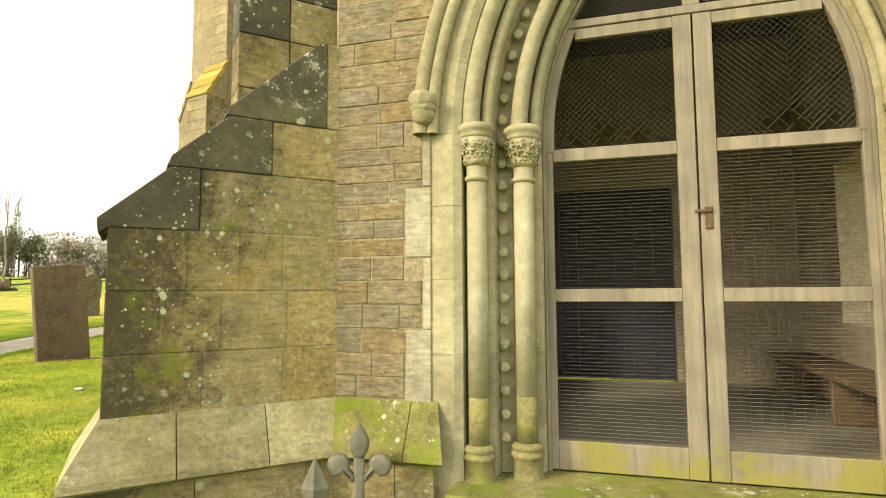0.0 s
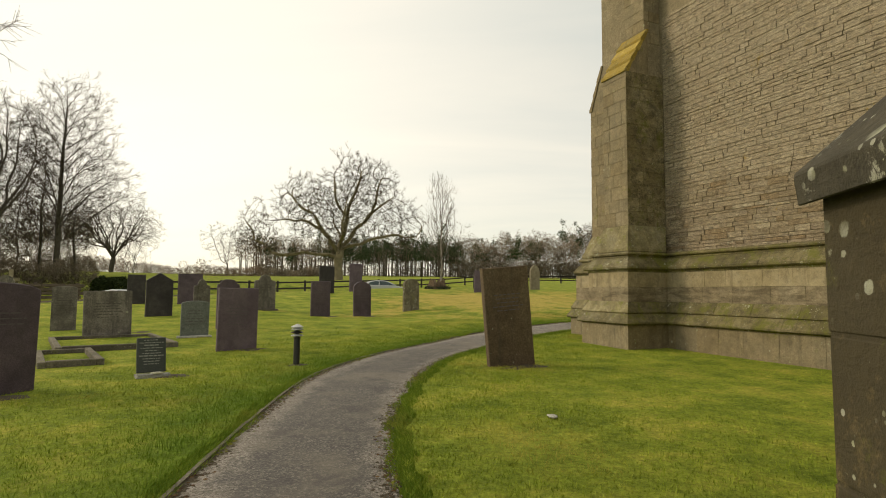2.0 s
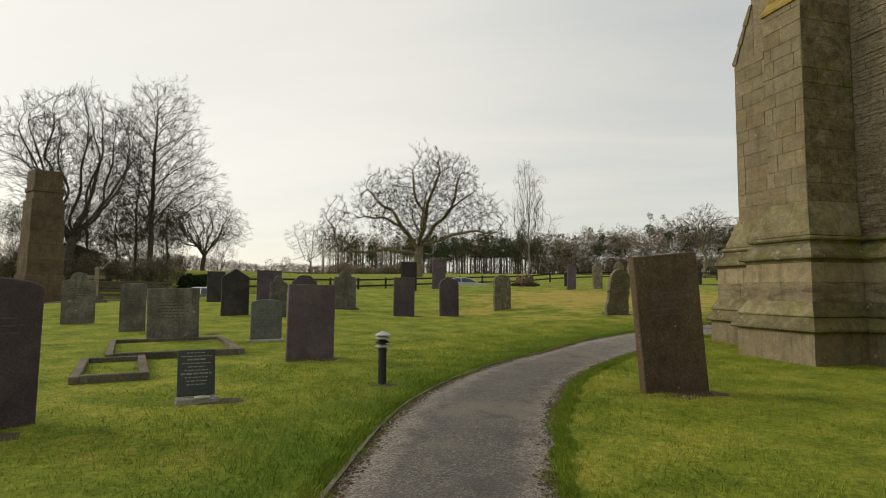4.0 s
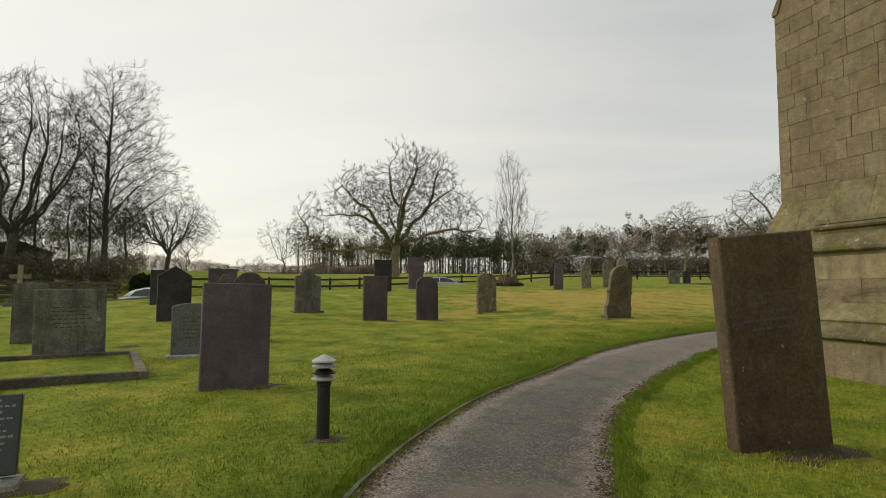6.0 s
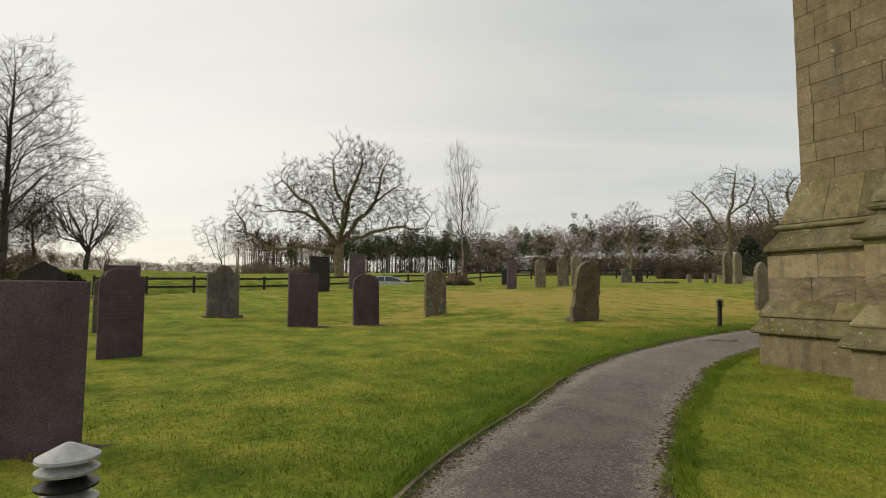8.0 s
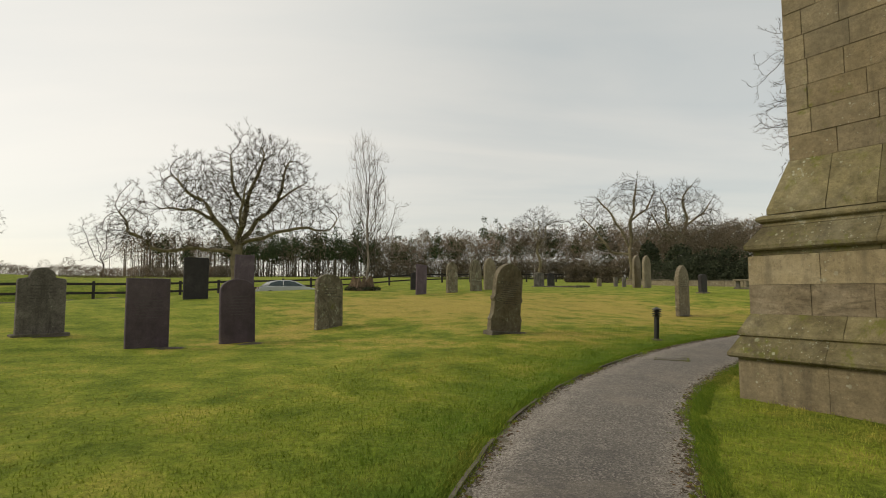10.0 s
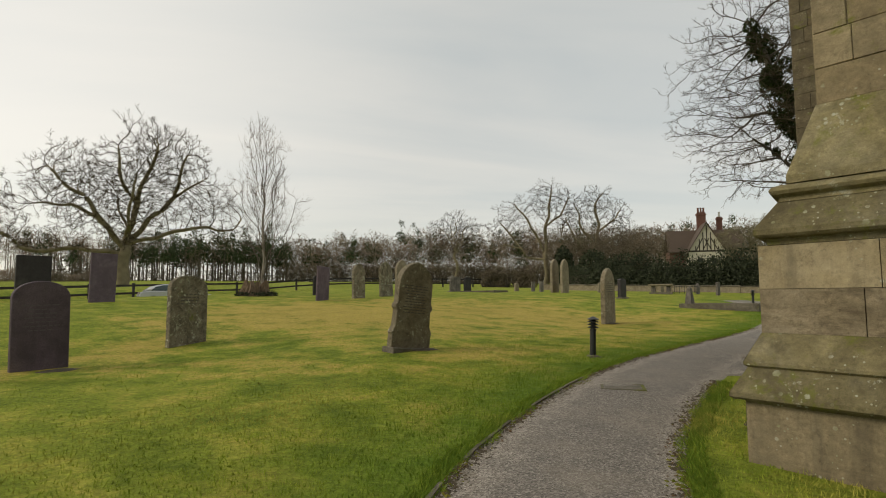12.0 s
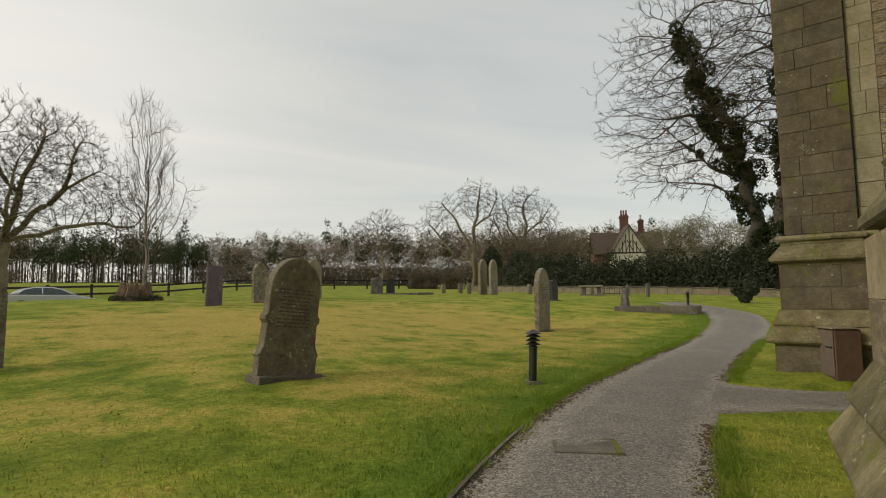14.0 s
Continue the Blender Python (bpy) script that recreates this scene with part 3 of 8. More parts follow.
def extrude_outline(pts, y0, y1, bevel=0.0):
    """An outline in x, z pushed from y0 to y1."""
    bm = bmesh.new()
    a = [bm.verts.new((x, y0, z)) for x, z in pts]
    b = [bm.verts.new((x, y1, z)) for x, z in pts]
    n = len(pts)
    fa = bm.faces.new(a)
    fb = bm.faces.new(b[::-1])
    for i in range(n):
        bm.faces.new((a[i], b[i], b[(i + 1) % n], a[(i + 1) % n]))
    bmesh.ops.recalc_face_normals(bm, faces=bm.faces[:])
    if bevel:
        rim = [e for e in bm.edges if e.verts[0].co.y == e.verts[1].co.y]
        bmesh.ops.bevel(bm, geom=rim, offset=bevel, segments=1, affect="EDGES")
    return bm


def lathe(profile, n=16):
    """Round thing from (radius, z) pairs."""
    bm = bmesh.new()
    rings = []
    for r, z in profile:
        rings.append([bm.verts.new((max(r, 0.0005) * math.cos(2 * math.pi * i / n), max(r, 0.0005) * math.sin(2 * math.pi * i / n), z)) for i in range(n)])
    for p, q in zip(rings, rings[1:]):
        for i in range(n):
            bm.faces.new((p[i], p[(i + 1) % n], q[(i + 1) % n], q[i]))
    bm.faces.new(rings[0][::-1])
    bm.faces.new(rings[-1])
    return bm


def soft(v, w):
    return w * math.log1p(math.exp(-abs(v) / w)) + max(v, 0.0)


def gz(x, y):
    """Height of the ground: level by the church, rising to the north-west, with a sunken lane before the field."""
    u = 0.80 * (-x - 9) + 0.50 * (y - 2) - 10.0
    bank = 0.2 * math.exp(-((x + 13.0) ** 2 + (y - 22.5) ** 2) / 1.0)
    cap = 0.78 + 0.97 / (1 + math.exp(min(max((8 - y) / 3, -50), 50)))
    z = cap - soft(cap - 0.068 * soft(u, 3.0), 0.15) + 0.035 * soft(min(u, 260) - 28, 4.0)
    z -= 0.30 * math.exp(-((x + 20) ** 2 + (y - 29) ** 2) / 40) + 0.30 * math.exp(-((x + 25.5) ** 2 + (y - 13.5) ** 2) / 16)
    s = -0.952 * (x + 50) - 0.305 * (y - 29)
    z += 0.075 * soft(min(s, 25) - 6, 4.0) / (1 + math.exp(min((y - 18) / 5, 50)))
    near = 3.5 + 2.0 / (1 + math.exp(min(max((12 - y) / 3, -50), 50))) if s < 3 else 3.5
    z -= (1.3 + 0.6 / (1 + math.exp((y - 12) / 3 if y < 100 else 30))) * math.exp(-((s - 3.0) / near) ** 2) / (1 + math.exp(min((y - 45) / 3, 50)))
    return z + bank - 0.03


# ---------------------------------------------------------------- ground and path
def graded(lo, hi, fine_lo, fine_hi, fine_step):
    v = list(np.arange(fine_lo, fine_hi + 0.01, fine_step))
    a, st = fine_lo, fine_step
    while a > lo:
        st *= 1.25
        a -= st
        v.insert(0, max(a, lo))
    a, st = fine_hi, fine_step
    while a < hi:
        st *= 1.25
        a += st
        v.append(min(a, hi))
    return v


def build_ground():
    xs, ys = graded(-1800, 1500, -60, 10, 0.7), graded(-1500, 1800, -12, 62, 0.7)
    verts = [(x, y, gz(x, y) + (0.015 * noise.noise((x * 0.7, y * 0.7, 0.0)) if -60 < x < 10 and -12 < y < 62 else 0.0)) for y in ys for x in xs]
    w = len(xs)
    faces = [(j * w + i, j * w + i + 1, (j + 1) * w + i + 1, (j + 1) * w + i) for j in range(len(ys) - 1) for i in range(w - 1)]
    me = bpy.data.meshes.new("ground")
    me.from_pydata(verts, [], faces)
    me.materials.append(M_GRASS)
    me.shade_smooth()
    co = np.array(verts)
    near = (np.abs(co[:, 0] + 25) < 40) & (np.abs(co[:, 1] - 22) < 40)
    amount = np.zeros(len(co))
    amount[near] = lush(co[near, 0], co[near, 1])
    set_lush(me, amount)
    tagged(new("ground", me), "mown churchyard lawn, green with straw-coloured patches", "ground", kind="structure")


# both edges of the tarmac path, from the porch round the west end
PATH_L = [(4.5, -5.4), (0.5, -3.0), (-3.0, -0.95), (-5.75, 0.77), (-7.8, 2.05), (-10.1, 3.65), (-11.6, 5.17), (-12.8, 6.8), (-13.8, 8.7), (-15.0, 11.0), (-15.8, 13.4), (-16.3, 16.4), (-16.42, 19.0), (-16.3, 21.8), (-16.0, 26.7), (-15.7, 31.0), (-15.75, 35.0), (-16.6, 39.0), (-19.0, 43.5)]
PATH_R = [(5.4, -3.6), (1.4, -1.2), (-1.6, 0.35), (-3.9, 1.6), (-6.1, 2.81), (-7.65, 3.9), (-9.7, 5.7), (-11.2, 7.5), (-12.3, 9.4), (-13.2, 11.4), (-13.9, 13.1), (-14.4, 15.4), (-14.6, 18.3), (-14.6, 21.6), (-14.4, 26.0), (-14.0, 30.5), (-13.85, 35.0), (-14.6, 39.5), (-17.5, 45.0)]


def smooth_line(pts, per=8):
    out = []
    for i in range(len(pts) - 1):
        p0, p1, p2, p3 = (Vector(pts[max(0, min(len(pts) - 1, i + k))]) for k in (-1, 0, 1, 2))
        for j in range(per):
            t = j / per
            out.append(0.5 * ((2 * p1) + (p2 - p0) * t + (2 * p0 - 5 * p1 + 4 * p2 - p3) * t * t + (3 * p1 - p0 - 3 * p2 + p3) * t ** 3))
    return out + [Vector(pts[-1])]


EDGE_L, EDGE_R = smooth_line(PATH_L), smooth_line(PATH_R)
RIM = np.array([tuple(p) for p in EDGE_L[16:]])


def lush(x, y):
    """How far the grass profits from the run-off along the outer side of the path, 0 to 1 (arrays)."""
    x, y = np.asarray(x, float), np.asarray(y, float)
    d = np.full(len(x), 1e9)
    for a, b in RIM:
        d = np.minimum(d, (x - a) ** 2 + (y - b) ** 2)
    wob = np.array([0.55 * noise.noise((u * 0.9, v * 0.9, 7.0)) + 0.3 * noise.noise((u * 2.7, v * 2.7, 7.0)) for u, v in zip(x, y)])
    return np.clip(1.25 - np.sqrt(d) / 1.25 + wob, 0.0, 1.0)


def set_lush(me, value):
    me.attributes.new("lush", "FLOAT", "POINT").data.foreach_set("value", np.asarray(value, np.float32))


build_ground()


def strip(name, left, right, across, label, lift=0.012, crown=0.02):
    bm = bmesh.new()
    uv = bm.loops.layers.uv.new("uv")
    rows = []
    for i, (a, b) in enumerate(zip(left, right)):
        wob = 0.05 * noise.noise((a.x * 2.1, a.y * 2.1, 0.0)), 0.07 * noise.noise((b.x * 2.3, b.y * 2.3, 5.0))
        n = (b - a).normalized()
        a2, b2 = a + n * wob[0], b + n * wob[1]
        row = []
        for k in range(across + 1):
            p = a2.lerp(b2, k / across)
            h = 1 - abs(2 * k / across - 1) ** 2
            row.append((bm.verts.new((p.x, p.y, gz(p.x, p.y) + lift * (0.3 + h) + crown * h)), k / across, i * 0.1))
        rows.append(row)
    for r0, r1 in zip(rows, rows[1:]):
        for k in range(across):
            q = (r0[k], r0[k + 1], r1[k + 1], r1[k])
            f = bm.faces.new([v for v, _, _ in q])
            for lp, (_, u, v) in zip(f.loops, q):
                lp[uv].uv = (u, v)
    bmesh.ops.recalc_face_normals(bm, faces=bm.faces[:])
    for f in bm.faces:
        if f.normal.z < 0:
            f.normal_flip()
    ob = mesh_ob(name, bm, M_PATH, smooth=True)
    return tagged(ob, label, "path", kind="structure")


strip("path", EDGE_L, EDGE_R, 10, "grey tarmac footpath with worn gritty edges")
BRANCH_A, BRANCH_B = smooth_line([(-14.75, 18.75), (-14.2, 19.2), (-13.4, 19.7), (-12.2, 20.2)]), smooth_line([(-14.75, 21.2), (-14.2, 21.0), (-13.2, 21.15), (-12.2, 21.4)])
strip("path_branch", BRANCH_A, BRANCH_B, 6, "gritty side path leading to the church wall", lift=0.018, crown=0.005)


def edging():
    """Timber boards set on edge along the outer side of the path, in lengths."""
    root = tagged(new("path_edging"), "low weathered timber edging along the path", "edging", kind="structure")
    line = EDGE_L[10:92]
    i = 0
    while i < len(line) - 4:
        n = random.choice((3, 4, 4))
        bm = bmesh.new()
        pts = line[i:i + n + 1]
        prev = None
        for k, p in enumerate(pts):
            d = (pts[min(k + 1, n)] - pts[max(k - 1, 0)]).normalized()
            s = Vector((-d.y, d.x))
            side = []
            up = 0.03 + 0.012 * noise.noise((p.x * 3, p.y * 3, 1.0))
            for off, z in ((-0.012, -0.05), (0.024, -0.05), (0.024, up), (-0.012, up)):
                q = p + s * (off - 0.02)
                side.append(bm.verts.new((q.x, q.y, gz(p.x, p.y) + z)))
            if prev:
                for a in range(4):
                    bm.faces.new((prev[a], prev[(a + 1) % 4], side[(a + 1) % 4], side[a]))
            else:
                bm.faces.new(side)
            prev = side
        bm.faces.new(prev[::-1])
        bmesh.ops.recalc_face_normals(bm, faces=bm.faces[:])
        part("board", bm, M_KERB, root)
        i += n + (random.choice((0, 0, 2)) if i > 50 else 0)


edging()


def manhole():
    m = pose(-15.6, 16.7, gz(-15.6, 16.7) + 0.032, 0, 0, 22) @ Matrix.Scale(0.85, 4)
    t = thing("manhole_cover", m, "square mossy manhole cover set in the path", "manhole cover")
    bm = box(-0.29, 0.29, -0.24, 0.24, -0.05, 0.004, 0.006)
    part("lid", bm, M_PATHLID, t)
    bm = bmesh.new()
    for a, b, c, d in ((-0.35, 0.35, -0.30, -0.25), (-0.35, 0.35, 0.25, 0.30), (-0.35, -0.30, -0.25, 0.25), (0.30, 0.35, -0.25, 0.25)):
        add_box(bm, a, b, c, d, -0.05, 0.008)
    part("rim", bm, M_MOSSRIM, t, "mossy rim")


manhole()

# ---------------------------------------------------------------- masonry helpers
STONES = {}


def stone_mesh(w, h, d, material, chamfer=0.005):
    """A dressed block whose face looks to -y; blocks of one size share a mesh."""
    key = (round(w, 2), round(h, 2), round(d, 3), material.name)
    if key not in STONES:
        w, h = max(key[0], 0.03), max(key[1], 0.03)
        c = min(chamfer, w / 4, h / 4)
        rng = random.Random(str(key))
        j = lambda: rng.uniform(-0.35, 0.35) * c
        v = [(-w / 2, 0, -h / 2), (w / 2, 0, -h / 2), (w / 2, 0, h / 2), (-w / 2, 0, h / 2)]
        v += [(x, -d + c, z) for x, _, z in v[:4]]
        v += [((x - math.copysign(c, x)) + j(), -d + j() * 0.5, (z - math.copysign(c, z)) + j()) for x, _, z in v[:4]]
        f = []
        for a in (0, 4):
            for i in range(4):
                k = (i + 1) % 4
                f.append((a + i, a + k, a + 4 + k, a + 4 + i))
        f.append((8, 9, 10, 11))
        me = bpy.data.meshes.new("stone")
        me.from_pydata(v, [], f)
        me.materials.append(material)
        STONES[key] = me
    return STONES[key]


class Face:
    """A vertical plane of masonry: a start point, the way along it (seen from outside it runs to the right), and its outward side."""

    def __init__(self, start_xy, along_xy):
        self.o = Vector(start_xy)
        self.u = Vector(along_xy).normalized()
        self.n = Vector((self.u.y, -self.u.x))       # outward
        self.ang = math.atan2(self.u.y, self.u.x)

    def at(self, s, z, out=0.0):
        p = self.o + self.u * s + self.n * out
        return Matrix.Translation((p.x, p.y, z)) @ Matrix.Rotation(self.ang, 4, "Z")


def lay(face, parent, s0, s1, z0, z1, course, length, material, out=0.0, proud=0.007, gap=0.005, rough=0.004, seed=1, limit=None, budget=None, alt=None):
    """Courses of stones on a face. limit(z): clips the run; budget: a list whose one number counts the stones laid as parts."""
    rng = random.Random(seed)
    z, spare = z0, []
    while z < z1 - 0.04:
        h = min(rng.uniform(*course), z1 - z)
        if z1 - z - h < course[0] * 0.5:
            h = z1 - z
        a, b = (s0, s1) if limit is None else limit(z + h / 2, s0, s1)
        s = a
        first = True
        while s < b - 0.03:
            w = rng.uniform(*length) * (rng.uniform(0.4, 0.8) if first else 1.0)
            first = False
            if b - s - w < length[0] * 0.45:
                w = b - s
            mt = material if alt is None or rng.random() > alt[1] else alt[0]
            d = round((0.05 + proud + rng.uniform(-rough, rough)) / 0.002) * 0.002
            m = face.at(s + w / 2, z + h / 2, out - 0.05)
            if budget is None or budget[0] > 0:
                if budget is not None:
                    budget[0] -= 1
                ob = new("stone", stone_mesh(w - gap, h - gap, d, mt))
                ob.parent = parent
                ob.matrix_world = m
            else:
                spare.append((m, w - gap, h - gap, d))
            s += w
        z += h
    if spare:
        vs, fs = [], []
        for m, w, h, d in spare:
            me = stone_mesh(w, h, d, material)
            k = len(vs)
            vs += [m @ v.co for v in me.vertices]
            fs += [[k + i for i in p.vertices] for p in me.polygons]
        me = bpy.data.meshes.new("more_stones")
        me.from_pydata(vs, [], fs)
        me.materials.append(material)
        ob = new("more_stones", me)
        ob.parent = parent
        ob["kind"] = "stuff"


def slab_course(outline, parent, seg_mats, profile, length, seed=3, gap=0.006, name="stone", end_tilt=0.0):
    """A moulded course that runs along an outline of points (seen from outside, to the right) with mitred corners.
    profile: (distance out, height) pairs from the top inwards-outwards-down to the foot."""
    rng = random.Random(seed)
    n = len(outline)
    for i in range(n - 1):
        mt = seg_mats[i] if isinstance(seg_mats, list) else seg_mats
        if mt is None:
            continue
        fc = Face(outline[i], Vector(outline[i + 1]) - Vector(outline[i]))
        run = (Vector(outline[i + 1]) - Vector(outline[i])).length

        def turn(a, b, c):
            d1, d2 = (Vector(b) - Vector(a)).normalized(), (Vector(c) - Vector(b)).normalized()
            return math.tan(0.5 * math.atan2(d1.x * d2.y - d1.y * d2.x, d1.dot(d2)))

        m0 = turn(outline[i - 1], outline[i], outline[i + 1]) if i > 0 else 0.0
        m1 = turn(outline[i], outline[i + 1], outline[i + 2]) if i + 2 < n else end_tilt
        cuts = [0.0]
        while cuts[-1] < run - length[0] * 1.4:
            cuts.append(cuts[-1] + rng.uniform(*length))
        if run - cuts[-1] < length[0] * 0.5 and len(cuts) > 1:
            cuts[-1] = run
        else:
            cuts.append(run)
        for k in range(len(cuts) - 1):
            a, b = cuts[k], cuts[k + 1]
            bm = bmesh.new()
            ends = []
            for s, first in ((a, True), (b, False)):
                ring = []
                tilt = (m0 if k == 0 else 0.0) if first else (m1 if k == len(cuts) - 2 else 0.0)
                g = 0.0 if (first and k == 0) or (not first and k == len(cuts) - 2) else gap / 2
                for out, z in profile:
                    # outside corners lengthen, inside corners shorten the outer arris
                    ss = s + (-tilt * out if first else tilt * out) + (g if first else -g)
                    p = fc.o + fc.u * ss + fc.n * (out + (rng.uniform(-0.004, 0.004) if 0.02 < out else 0))
                    ring.append(bm.verts.new((p.x, p.y, z)))
                ends.append(ring)
            q = len(profile)
            for j in range(q - 1):
                bm.faces.new((ends[0][j], ends[1][j], ends[1][j + 1], ends[0][j + 1]))
            bm.faces.new(ends[0])
            bm.faces.new(ends[1][::-1])
            bmesh.ops.recalc_face_normals(bm, faces=bm.faces[:])
            part(name, bm, mt, parent)


# ---------------------------------------------------------------- west end of the church
E1, E2 = Vector((-0.970, 0.242)), Vector((0.242, 0.970))
T_O = Vector((-10.32, 12.55))


def tw(p, q):
    return T_O + E1 * p + E2 * q


tower = tagged(new("wall_church_west_end"), "weathered limestone west end with stepped angle buttresses", "church wall", kind="structure")
# outline from the east end of the south wall, round both buttresses, to the west wall; seen from outside it runs to the left
T_LINE = [(-12.0, 1.27), (0.0, 1.27), (0.0, 0.0), (0.93, 0.0), (0.93, 1.27), (3.32, 1.27), (3.55, 2.21), (1.7, 2.67), (1.7, 9.05)]
T_TOP = 13.0


def core(line, z0, z1, inset, name, parent, material):
    """The solid behind the facing stones."""
    bm = bmesh.new()
    lo, hi = [], []
    n = len(line)
    pts = [Vector(p) for p in line]
    for i in range(n):
        a, b, c = pts[max(i - 1, 0)], pts[i], pts[min(i + 1, n - 1)]
        d1 = (b - a).normalized() if i > 0 else (c - b).normalized()
        d2 = (c - b).normalized() if i < n - 1 else d1
        n1, n2 = Vector((d1.y, -d1.x)), Vector((d2.y, -d2.x))
        off = (n1 + n2) / max(1e-6, 1 + n1.dot(n2))
        p = b - off * inset
        lo.append(bm.verts.new((p.x, p.y, z0)))
        hi.append(bm.verts.new((p.x, p.y, z1)))
    for i in range(n - 1):
        bm.faces.new((lo[i], lo[i + 1], hi[i + 1], hi[i]))
    return part(name, bm, material, parent)


OUT_LINE = [tuple(tw(p, q)) for p, q in T_LINE][::-1]      # seen from outside this runs to the right
core(OUT_LINE, -0.3, 2.4, 0.006, "core", tower, M_MORTAR)


def slimmer(p_edge):
    """The outline with the west buttress's front drawn back to p_edge."""
    return [tuple(tw(*v)) for v in [(p_edge if v == (3.32, 1.27) else p_edge + 0.23 if v == (3.55, 2.21) else v[0], v[1]) for v in T_LINE]][::-1]


STRING_LINE, SHAFT_LINE = slimmer(3.23), slimmer(3.14)
core(SHAFT_LINE, 2.36, 7.1, 0.006, "core", tower, M_MORTAR)
UP_LINE = [tuple(tw(p, q)) for p, q in ((-12.0, 1.27), (0.08, 1.27), (0.08, 0.72), (0.85, 0.72), (0.85, 1.27), (2.55, 1.27), (2.55, 2.3), (1.7, 2.3), (1.7, 9.05))][::-1]
core(UP_LINE, 7.05, T_TOP, 0.006, "core", tower, M_MORTAR)
# moulded plinth: foot, sloped base in two weatherings, dado, drip string, roll
seg_wall, seg_but = M_WALLLEDGE, M_PLINTH
segs = [seg_but, seg_but, seg_but, seg_but, seg_but, seg_but, seg_wall, seg_wall]
slab_course(OUT_LINE, tower, M_ASHLAR, [(0.0, 0.58), (0.455, 0.58), (0.455, -0.3), (0.0, -0.3)], (0.6, 0.95), 5)
slab_course(OUT_LINE, tower, segs, [(0.0, 0.86), (0.43, 0.86), (0.565, 0.66), (0.565, 0.625), (0.54, 0.605), (0.46, 0.60), (0.455, 0.575), (0.0, 0.575)], (0.7, 1.2), 6)
slab_course(OUT_LINE, tower, segs, [(0.0, 1.14), (0.32, 1.14), (0.46, 0.905), (0.46, 0.88), (0.435, 0.862), (0.0, 0.862)], (0.7, 1.2), 7)
slab_course(OUT_LINE, tower, M_DADOLOW, [(0.0, 1.50), (0.32, 1.50), (0.32, 1.142), (0.0, 1.142)], (0.5, 0.95), 8)
slab_course(OUT_LINE, tower, M_DADO, [(0.0, 1.86), (0.32, 1.86), (0.32, 1.504), (0.0, 1.504)], (0.5, 0.95), 9)
slab_course(STRING_LINE, tower, segs, [(0.0, 2.22), (0.24, 2.22), (0.425, 1.99), (0.425, 1.945), (0.40, 1.925), (0.335, 1.915), (0.325, 1.864), (0.0, 1.864)], (0.8, 1.3), 10)
slab_course(STRING_LINE, tower, segs, [(0.0, 2.37), (0.22, 2.37), (0.285, 2.345), (0.30, 2.315), (0.285, 2.285), (0.225, 2.265), (0.235, 2.225), (0.0, 2.225)], (0.9, 1.4), 11)
# the buttresses' own sloped offset above the roll
slab_course(SHAFT_LINE, tower, [None, M_PLINTH, M_PLINTH, M_PLINTH, M_PLINTH, M_PLINTH, M_PLINTH, None], [(0.0, 3.04), (0.012, 3.04), (0.25, 2.44), (0.25, 2.373), (0.0, 2.373)], (0.5, 0.9), 12)

budget_wall = [300]
f_south = Face(tw(0, 1.27), -E1)
lay(f_south, tower, 0.02, 6.2, 2.375, 8.6, (0.06, 0.15), (0.14, 0.62), M_RUBBLE, seed=21, budget=budget_wall, proud=0.017, gap=0.006, rough=0.010)
f_se = Face(tw(0, 0), E2)            # east side of the south buttress: from its front to the wall
lay(f_se, tower, 0.0, 1.26, 3.04, 7.0, (0.27, 0.36), (0.4, 0.75), M_EASTFACE, seed=22)
f_sf = Face(tw(0.93, 0), -E1)
lay(f_sf, tower, 0.0, 0.93, 3.04, 7.0, (0.27, 0.36), (0.35, 0.6), M_ASHLAR, seed=23)
f_sw = Face(tw(0.93, 1.27), -E2)
lay(f_sw, tower, 0.0, 1.26, 3.04, 7.0, (0.27, 0.36), (0.4, 0.75), M_ASHLAR, seed=24)
f_ws = Face(tw(3.14, 1.27), -E1)
lay(f_ws, tower, 0.0, 2.21, 3.04, 6.95, (0.27, 0.36), (0.4, 0.8), M_ASHLAR, seed=25)
f_ww = Face(tw(3.37, 2.21), tw(3.14, 1.27) - tw(3.37, 2.21))
lay(f_ww, tower, 0.0, 0.965, 3.04, 6.95, (0.27, 0.36), (0.4, 0.7), M_ASHLAR, seed=26)


